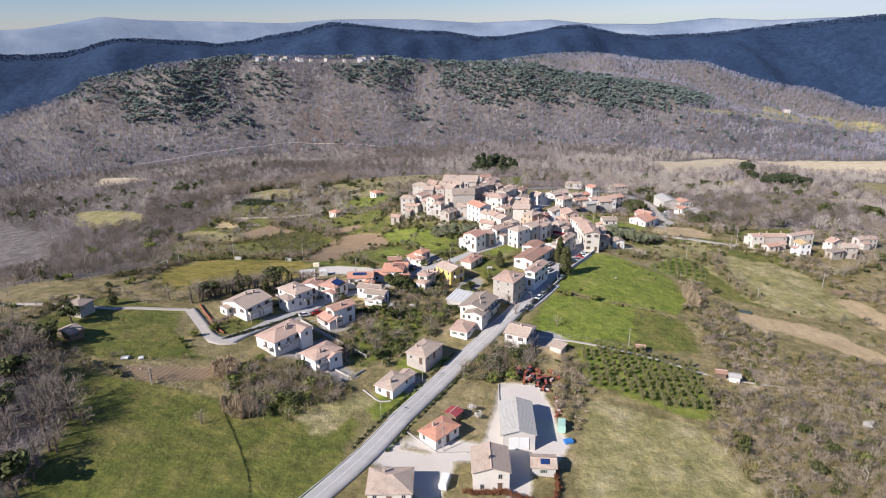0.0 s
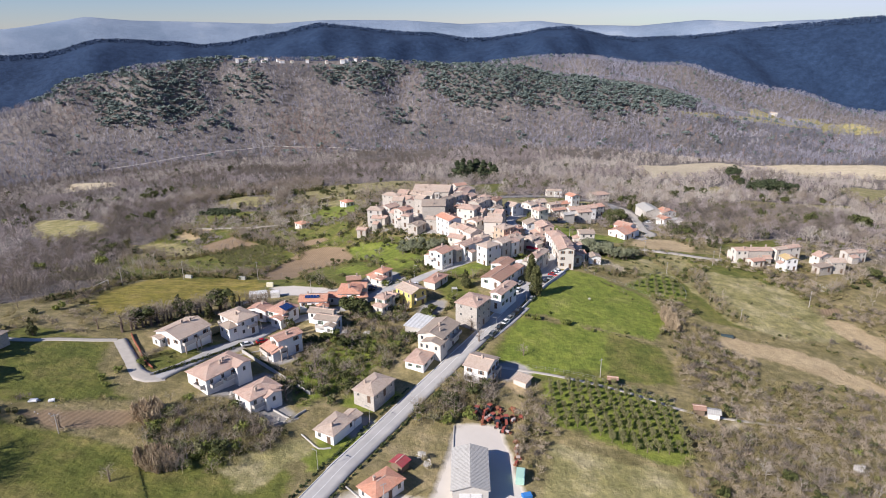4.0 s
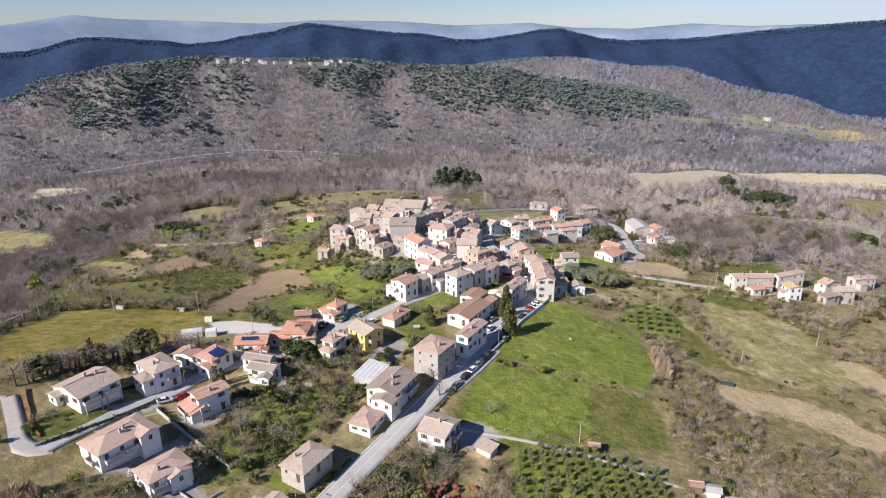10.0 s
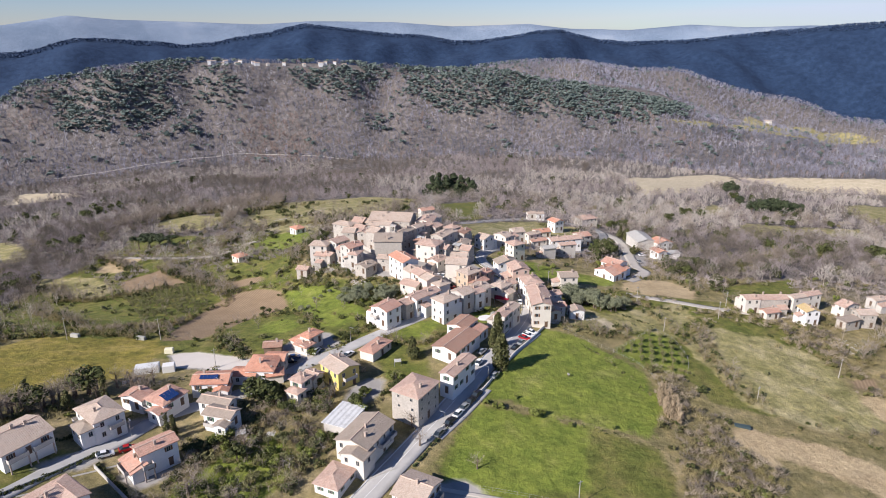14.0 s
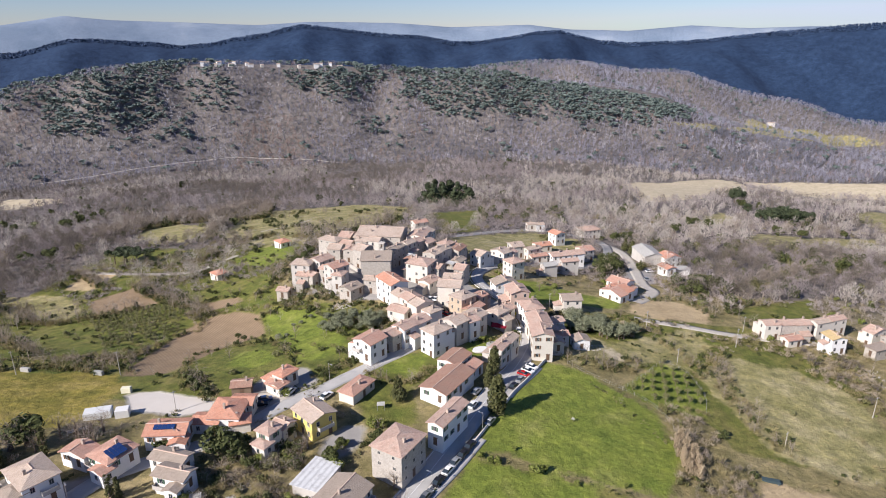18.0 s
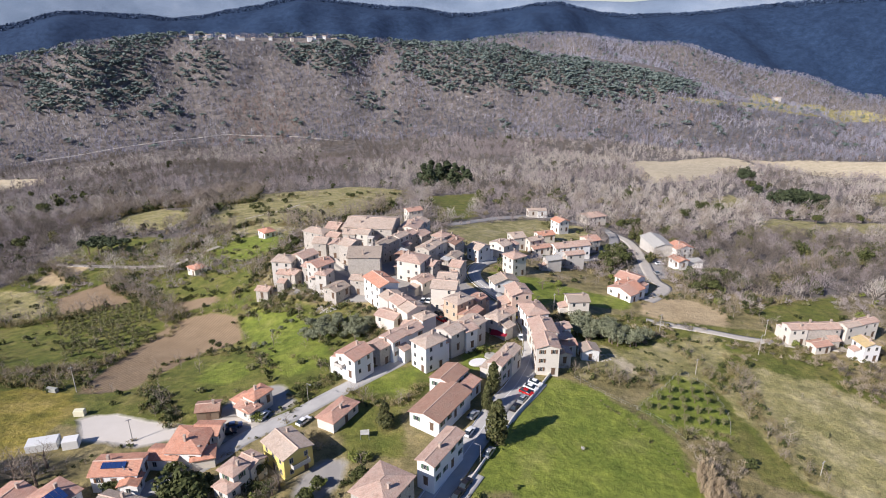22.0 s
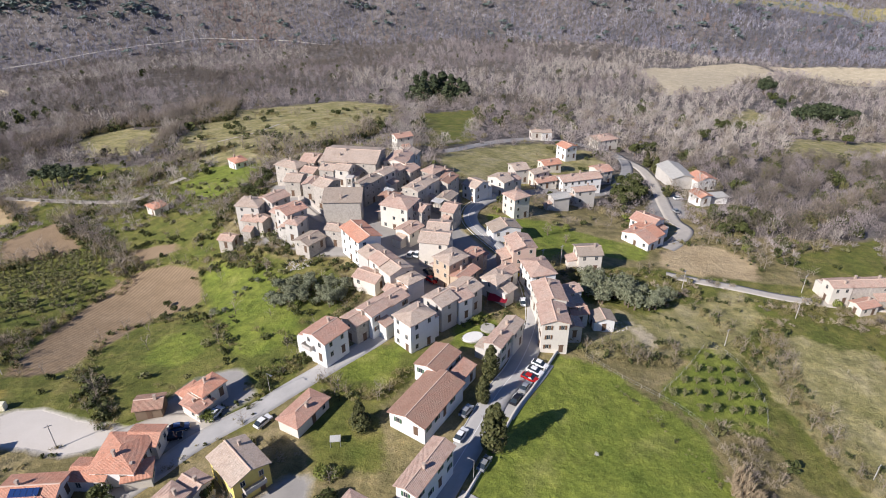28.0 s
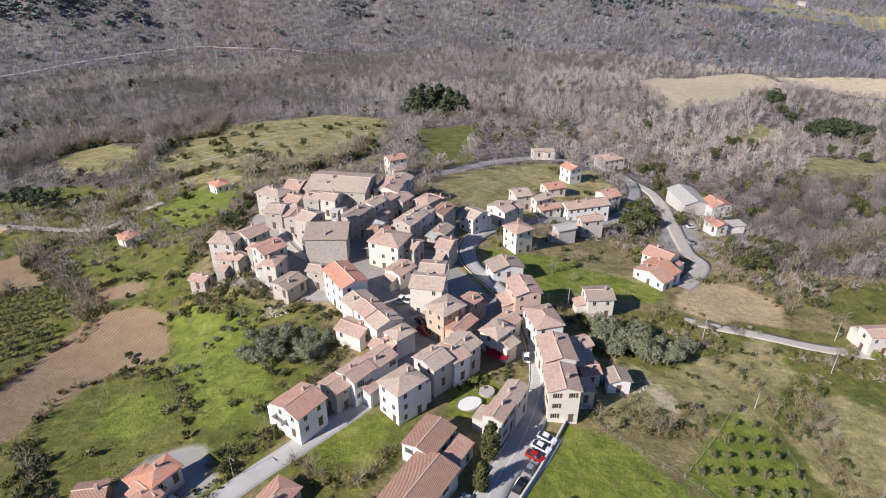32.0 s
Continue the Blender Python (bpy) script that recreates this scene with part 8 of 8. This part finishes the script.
def car(x, y, turn, paint, label=""):
    e = new("car")
    dz = [float(height(x + math.cos(radians(turn)) * s, y + math.sin(radians(turn)) * s)) for s in (-1.3, 0, 1.3)]
    e.matrix_basis = pose(x, y, max(dz[1], (dz[0] + dz[2]) / 2) + 0.2, 0, -math.degrees(math.atan2(dz[2] - dz[0], 2.6)), turn)
    body, top = CARS[paint]
    bo = child("body", body, e, pose(0, 0, 0))
    child("roof_panel", top, e, pose(0, 0, 0))
    child("cabin_glass", GLASSHOUSE, e, pose(0, 0, 0))
    for a in (-1.3, 1.3):
        for b_ in (-0.78, 0.78):
            wh = child("wheel", WHEEL, e, pose(a, b_, 0.32, 90))
            child("rim", RIM, wh, pose(0, 0, 0))
    for b_ in (-0.6, 0.6):
        child("headlight", HEAD, bo, pose(2.06, b_, 0.66))
    return tagged(e, label or f"parked {paint} hatchback car on grey asphalt", "car", group="parked cars")


for x, y, turn, paint in ((9.6, 275.0, 62, "black"), (11.9, 279.6, 62, "silver"), (13.0, 282.9, -28, "red"), (14.4, 285.6, -28, "white"), (15.8, 288.4, -28, "white"), (8, 341, -58, "white"), (-2.4, 262.6, 65, "white"),
                          (-1.6, 269.6, 62, "silver"), (12.8, 315.5, 88, "white"), (17.8, 307.5, 95, "grey"), (17.2, 321, 100, "white"), (-57.9, 264.6, 75, "silver"), (-55.9, 264.8, 75, "white"), (-44.6, 262.6, 60, "white"),
                          (-62.4, 257.6, 20, "black"), (-62, 260.4, 20, "blue"), (-21.2, 336.1, 80, "white"), (-19.2, 336.6, 80, "white"), (-12.2, 226.2, 62, "grey"), (-9.8, 231.2, 62, "black"), (-7.6, 235.2, 62, "white"), (-6, 238.4, 62, "silver"),
                          (-4.2, 241.6, 62, "black"), (-2.6, 245, 62, "black"), (-94, 207.4, 38, "white"), (-50, 243.6, 20, "white"), (-52, 241.4, 20, "silver"), (11.2, 332, -62, "yellow"), (-13.6, 322, -40, "red"), (-14.6, 326, -50, "black"),
                          (86, 425, 20, "white"), (80.5, 408, 100, "silver"), (-62, 402, 60, "white"), (2.6, 256, 65, "silver"), (-90, 210.6, 38, "red")):
    car(x, y, turn, paint)


# ---- poles and street lamps ----
M_POLE = plain("pale_concrete_pole", (0.42, 0.39, 0.35), 0.85)
POLE = shared("shaft", lambda bm: bmesh.ops.create_cone(bm, cap_ends=True, segments=8, radius1=0.13, radius2=0.08, depth=1.0), M_POLE)
ARM = shared("crossarm", lambda bm: box(bm, -0.7, -0.06, -0.06, 0.7, 0.06, 0.06), M_METAL)
LAMPARM = shared("arm", lambda bm: box(bm, -0.05, -0.04, -0.04, 1.2, 0.04, 0.04), M_METAL)
LAMPHEAD = shared("lamp_head", lambda bm: box(bm, 0.9, -0.14, -0.1, 1.5, 0.14, 0.02), M_METAL)


def pole(x, y, h, lamp_=False, turn=0.0):
    e = new("street_lamp" if lamp_ else "utility_pole")
    e.matrix_basis = pose(x, y, float(height(x, y)) - 0.2, 0, 0, turn)
    k = 0.5 if lamp_ else 1.0
    child("shaft", POLE, e, Matrix.Translation((0, 0, h / 2)) @ Matrix.Diagonal((k, k, h, 1)))
    if lamp_:
        child("arm", LAMPARM, e, pose(0, 0, h))
        child("lamp_head", LAMPHEAD, e, pose(0, 0, h))
        return tagged(e, "slender metal street lamp beside the road", "street lamp", group="street lamps")
    child("crossarm", ARM, e, pose(0, 0, h - 0.5))
    return tagged(e, "pale concrete utility pole with a crossarm", "pole", group="utility poles")


for x, y, h in ((63.7, 337.2, 7.5), (94.4, 326.4, 8), (-36.5, 141.5, 8), (-85.5, 254.1, 7), (22.5, 207.5, 7), (-150.4, 276.7, 9), (-118, 281, 9), (103, 342.5, 7), (124.4, 289.2, 8), (68, 309, 6), (20, 340, 7), (26.5, 345, 7), (-170, 262, 9), (88, 268, 5), (-120, 150, 6)):
    pole(x, y, h, turn=35)
for x, y, turn in ((-11, 228, 150), (0.5, 252, 150), (12, 297.5, 0), (19.8, 312, 180), (-46, 173, 150), (-55, 152, 150), (6, 360, 200), (3, 392, -60), (-46, 272, -30), (-92, 216, -40), (-78, 238, -40)):
    pole(x, y, 6.0, True, turn)


# ---- fence round the young orchard ----
POST = shared("post", lambda bm: box(bm, -0.045, -0.045, -0.3, 0.045, 0.045, 1.25), plain("grey_fence_wood", (0.3, 0.27, 0.22)))
RAIL = shared("rail", lambda bm: box(bm, 0, -0.014, -0.014, 1, 0.014, 0.014), M_METAL)


def fence(points, label, gap=3.0):
    e = new("fence")
    c = glide(points, gap)
    e.matrix_basis = pose(c[0][0], c[0][1], float(height(*c[0])))
    inv = e.matrix_basis.inverted()
    prev = None
    for q in c:
        p = Vector((q[0], q[1], float(height(*q))))
        child("post", POST, e, inv @ Matrix.Translation(p))
        if prev is not None:
            for zz in (0.5, 1.2):
                v = p - prev
                child("rail", RAIL, e, inv @ Matrix.Translation(prev + Vector((0, 0, zz))) @ v.to_track_quat("X", "Z").to_matrix().to_4x4() @ Matrix.Diagonal((v.length, 1, 1, 1)))
        prev = p
    return tagged(e, label, "fence")


fence([(44, 283.5), (54, 296), (63, 309)], "grey post-and-rail fence beside the orchard")
fence([(63, 309), (69, 302), (71, 288), (68, 277)], "grey post-and-rail fence under the hedge")
fence([(-1, 208), (20, 206), (44, 199)], "grey post fence above the olive grove")
fence([(28, 295), (36, 288), (44, 283), (50, 279), (55, 270), (56, 250)], "thin grey fence along the lawn's edge", 4.0)


# ---- the machinery yard ----
M_RED = plain("faded_red_paint", (0.3, 0.085, 0.06), 0.7, 0, 0.4, 2)
M_FADED = plain("bleached_machine_paint", (0.5, 0.42, 0.38), 0.8, 0, 0.3, 2)
M_RUST = plain("rusty_steel", (0.26, 0.11, 0.06), 0.85, 0, 0.4, 3)
TBODY = shared("engine_hood", lambda bm: (box(bm, 0.1, -0.35, 0.6, 1.9, 0.35, 1.3), box(bm, -0.9, -0.3, 0.5, 0.2, 0.3, 0.95)), M_RED)
TCAB = shared("cab", lambda bm: loft(bm, [(0.2, 0.9), (0.1, 2.2), (-0.9, 2.2), (-1.0, 0.9)], 0.6, 0.05), M_GLASS)
TROOF = shared("cab_roof", lambda bm: box(bm, -1.0, -0.65, 2.2, 0.2, 0.65, 2.32), M_RED)
BIGW = shared("rear_wheel", lambda bm: bmesh.ops.create_cone(bm, cap_ends=True, segments=16, radius1=0.75, radius2=0.75, depth=0.4), M_RUBBER)
SMALLW = shared("front_wheel", lambda bm: bmesh.ops.create_cone(bm, cap_ends=True, segments=14, radius1=0.42, radius2=0.42, depth=0.28), M_RUBBER)


def tractor(x, y, turn, cab=True):
    e = new("tractor")
    e.matrix_basis = pose(x, y, float(height(x, y)) + 0.05, 0, 0, turn)
    child("engine_hood", TBODY, e, pose(0, 0, 0))
    if cab:
        c_ = child("cab", TCAB, e, pose(0, 0, 0))
        child("cab_roof", TROOF, c_, pose(0, 0, 0))
    for s in (-1, 1):
        child("rear_wheel", BIGW, e, pose(-0.6, s * 0.75, 0.75, 90))
        child("front_wheel", SMALLW, e, pose(1.5, s * 0.6, 0.42, 90))
    return tagged(e, "old faded red farm tractor parked in the gravel yard", "tractor", group="yard machines")


def scrap(x, y, turn, L, W, Hh):
    e = new("farm_implement")
    e.matrix_basis = pose(x, y, float(height(x, y)), 0, 0, turn)
    bm = bmesh.new()
    for a in (-0.5, 0, 0.5):
        box(bm, a * L - 0.08, -W / 2, 0.3, a * L + 0.08, W / 2, 0.5)
    box(bm, -L / 2, -0.08, 0.5, L / 2, 0.08, 0.65)
    part("toolbar", bm, M_RUST, e)
    for k in range(4):
        bm = bmesh.new()
        box(bm, -0.06, -0.06, 0, 0.06, 0.06, Hh)
        part("tine", bm, M_RED, e, place=pose((k - 1.5) * L / 4, W * 0.3 * (-1) ** k, 0, 12 * (-1) ** k))
    bm = bmesh.new()
    box(bm, -L * 0.3, -W * 0.25, 0.6, L * 0.25, W * 0.25, 0.6 + Hh * 0.5)
    part("hopper", bm, (M_RED, M_RUST, M_FADED, M_RUST)[int(abs(x * 7 + y * 3)) % 4], e)
    return tagged(e, "rusty red farm implement standing among others", "farm machine", group="yard machines")


for i, (x, y) in enumerate(((-16.5, 182.5), (-14.5, 181.5), (-12, 180), (-10.4, 178), (-8.6, 176), (-13, 184), (-8, 179.5))):
    tractor(x, y, 250 + 25 * math.sin(i * 2.3), i % 3 != 1)
for i in range(16):
    scrap(-10.5 + 6.5 * math.sin(i * 1.9) * 0.7 + 0.25 * i * (i % 2), 182.5 + 2.6 * math.cos(i * 2.7) - 0.35 * i * (i % 3 == 0), i * 47, 2.0 + 0.6 * math.sin(i), 1.3, 1.2 + 0.3 * math.cos(i))
for i in range(5):
    scrap(-5.2 + 0.5 * math.sin(i * 3), 171 - 2.2 * i, i * 61, 1.8, 1.1, 1.0)


def crate(x, y, turn, L, W, Hh, material, label, name="container"):
    e = new(name)
    e.matrix_basis = pose(x, y, float(height(x, y)), 0, 0, turn)
    bm = bmesh.new()
    box(bm, -L / 2, -W / 2, 0.1, L / 2, W / 2, Hh)
    bmesh.ops.bevel(bm, geom=bm.edges[:], offset=0.06, segments=2, affect="EDGES")
    part("shell", bm, material, e)
    for s in (-1, 1):
        bm = bmesh.new()
        box(bm, s * L * 0.4 - 0.08, -W / 2, -0.2, s * L * 0.4 + 0.08, W / 2, 0.12)
        part("skid", bm, M_METAL, e)
    bm = bmesh.new()
    box(bm, -L / 2 + 0.15, -W / 2 + 0.15, Hh, L / 2 - 0.15, W / 2 - 0.15, Hh + 0.06)
    part("lid", bm, material, e)
    return tagged(e, label, "container")


crate(-4.6, 156.5, 85, 4.2, 2.2, 2.2, plain("mint_paint", (0.36, 0.55, 0.45)), "pale green steel container in the gravel yard")
crate(-3.2, 150.5, 20, 2.4, 1.6, 0.9, plain("blue_tarp", (0.05, 0.2, 0.5)), "low load under a blue tarpaulin", "covered_load")
crate(-35, 129.5, 82, 4.6, 2.0, 1.7, PAINTS["white"], "white box trailer parked on the gravel", "trailer")
crate(-106, 250.5, 20, 7, 3.6, 2.2, plain("white_sheeting", (0.62, 0.62, 0.6)), "long low white changing hut beside the field", "hut")
crate(-99.5, 251.5, 20, 3.6, 2.8, 2.4, plain("white_sheeting_b", (0.68, 0.67, 0.64)), "small white site hut by the gravel lot", "hut")
crate(-107, 266.2, 10, 2.8, 1.6, 1.8, plain("pale_yellow_panel", (0.72, 0.68, 0.5)), "small pale yellow kiosk by the lot", "kiosk")
crate(-125, 280.5, -10, 3.4, 1.2, 1.4, plain("grey_shelter", (0.34, 0.34, 0.31)), "small dark dugout shelter at the pitch", "dugout")
crate(-150, 280.5, -10, 3.4, 1.2, 1.4, plain("grey_shelter_b", (0.4, 0.39, 0.35)), "small grey dugout shelter at the pitch", "dugout")
# a low box added in place of a small dark pool
crate(77, 250.8, -15, 4.5, 1.6, 0.7, plain("dark_pool_box", (0.05, 0.075, 0.08)), "low dark box in the grass standing in for a pool", "pool_box")
crate(-133.5, 160, 15, 2.2, 1.4, 0.5, PAINTS["white"], "white sheet-covered stack on the meadow", "stack")
crate(-129.5, 161.5, 30, 1.6, 1.2, 0.5, PAINTS["white"], "small white covered stack on the meadow", "stack")


def canopy(x, y, turn, w, d, h, material, label):
    e = new("canopy")
    e.matrix_basis = pose(x, y, float(height(x, y)), 0, 0, turn)
    bm = bmesh.new()
    v = [bm.verts.new(c) for c in ((-w / 2, -d / 2, h - 0.3), (w / 2, -d / 2, h - 0.3), (w / 2, d / 2, h), (-w / 2, d / 2, h))]
    bm.faces.new(v)
    bmesh.ops.solidify(bm, geom=bm.faces[:], thickness=0.06)
    part("awning", bm, material, e)
    for a in (-1, 1):
        for b_ in (-1, 1):
            bm = bmesh.new()
            box(bm, -0.05, -0.05, -0.3, 0.05, 0.05, h - 0.2)
            part("leg", bm, M_METAL, e, place=pose(a * (w / 2 - 0.1), b_ * (d / 2 - 0.1), 0))
    return tagged(e, label, "canopy")


M_CLOTHRED = plain("red_awning_cloth", (0.42, 0.03, 0.06), 0.8)
M_SHEETW = plain("white_sheet_cloth", (0.7, 0.69, 0.66), 0.7)
canopy(5.6, 313.2, -12, 5.4, 3.2, 2.6, M_CLOTHRED, "dark red awning over a cafe terrace")
canopy(-64, 219, 20, 2.6, 2.0, 2.2, M_SHEETW, "white sheet roof of a garden lean-to")
canopy(-106, 241.5, 30, 5, 1.2, 1.4, M_SHEETW, "long white covered bench by the trees")
canopy(-28, 258, 10, 2.2, 1.6, 1.8, M_SHEETW, "small white garden awning on the grass")
canopy(-33, 371, -30, 4.2, 3.0, 6.5, M_SHEETW, "white covered roof terrace between old houses")
canopy(-15, 367, -30, 4.0, 3.2, 6.8, M_SHEETW, "pale covered roof terrace with railings")


def round_cover(x, y, r, material, label, name, long=1.0, turn=0.0):
    bm = bmesh.new()
    bmesh.ops.create_cone(bm, cap_ends=True, segments=28, radius1=r, radius2=r * 0.93, depth=0.6)
    e = new(name)
    e.matrix_basis = pose(x, y, float(height(x, y)), 0, 0, turn) @ Matrix.Diagonal((long, 1, 1, 1))
    part("cover", bm, material, e, place=pose(0, 0, 0.3))
    bm = bmesh.new()
    bmesh.ops.create_cone(bm, cap_ends=False, segments=28, radius1=r + 0.12, radius2=r + 0.12, depth=0.5)
    part("rim", bm, M_CONC, e, place=pose(0, 0, 0.2))
    return tagged(e, label, name.replace("_", " "))


round_cover(-0.8, 296.6, 2.0, M_SHEETW, "oval garden pool under a white cover", "covered_pool", 1.45, 25)
round_cover(3.0, 301.4, 1.9, M_CONC, "round grey stone garden basin", "garden_basin")

# ---- solar panels, on the roofs that carry them ----
M_SOLAR, n, l, b = mat("solar_cells", 0.15)
b.inputs["Base Color"].default_value = (0.02, 0.045, 0.14, 1)
PANEL = shared("panel", lambda bm: box(bm, -0.5, -0.8, 0, 0.5, 0.8, 0.05), M_SOLAR)


def panels(x, y, h, turn, tilt_x, tilt_y, cols_, rows_, label):
    e = new("solar_array")
    e.matrix_basis = pose(x, y, float(height(x, y)) + h, tilt_x, tilt_y, turn)
    for i in range(cols_):
        for j in range(rows_):
            child("panel", PANEL, e, pose((i - (cols_ - 1) / 2) * 1.06, (j - (rows_ - 1) / 2) * 1.66, 0))
    return tagged(e, label, "solar panels")


panels(-86.6, 227.4, 6.25, -24 + 90, 17, 0, 4, 2, "blue solar panels on a terracotta roof slope")
panels(-80.3, 238.5, 5.6, 8, 17, 0, 5, 1, "blue solar panels on an orange roof slope")
panels(-24.4, 297.6, 7.7, -37, 0, 17, 2, 2, "dark solar panels on an old tile roof")
panels(-10.4, 137.6, 3.6, 2, 17, 0, 2, 1, "small dark solar panel on a low roof")
# garden clutter and rubble
M_ROCK = plain("pale_rubble", (0.45, 0.42, 0.38), 0.95, 0, 0.3, 2)
pts = []
for cx, cy, rr, cnt in ((-55, 330.5, 4.5, 140), (-34, 179, 3, 70), (-70, 171, 3, 60), (-132, 158, 6, 10), (-104, 102, 3, 30), (37, 311, 5, 90), (140, 314, 9, 160)):
    a, q = rng.random(cnt) * 6.283, np.sqrt(rng.random(cnt))
    pts.append(np.column_stack([cx + rr * q * np.cos(a), cy + rr * 0.7 * q * np.sin(a), rng.uniform(0.2, 0.7, cnt), rng.uniform(0.8, 1.4, cnt)]))
CHUNK = (np.array([(0.5, 0, 0.1), (0, 0.55, 0.05), (-0.5, 0.1, 0.15), (0.05, -0.5, 0.1), (0.1, 0.05, 0.7), (-0.1, 0, -0.3)]), np.array([(0, 1, 4), (1, 2, 4), (2, 3, 4), (3, 0, 4), (1, 0, 5), (2, 1, 5), (3, 2, 5), (0, 3, 5)]))
scatter("rubble", [CHUNK], np.vstack(pts), M_ROCK, "heaps of pale rubble and loose stones", "rubble")
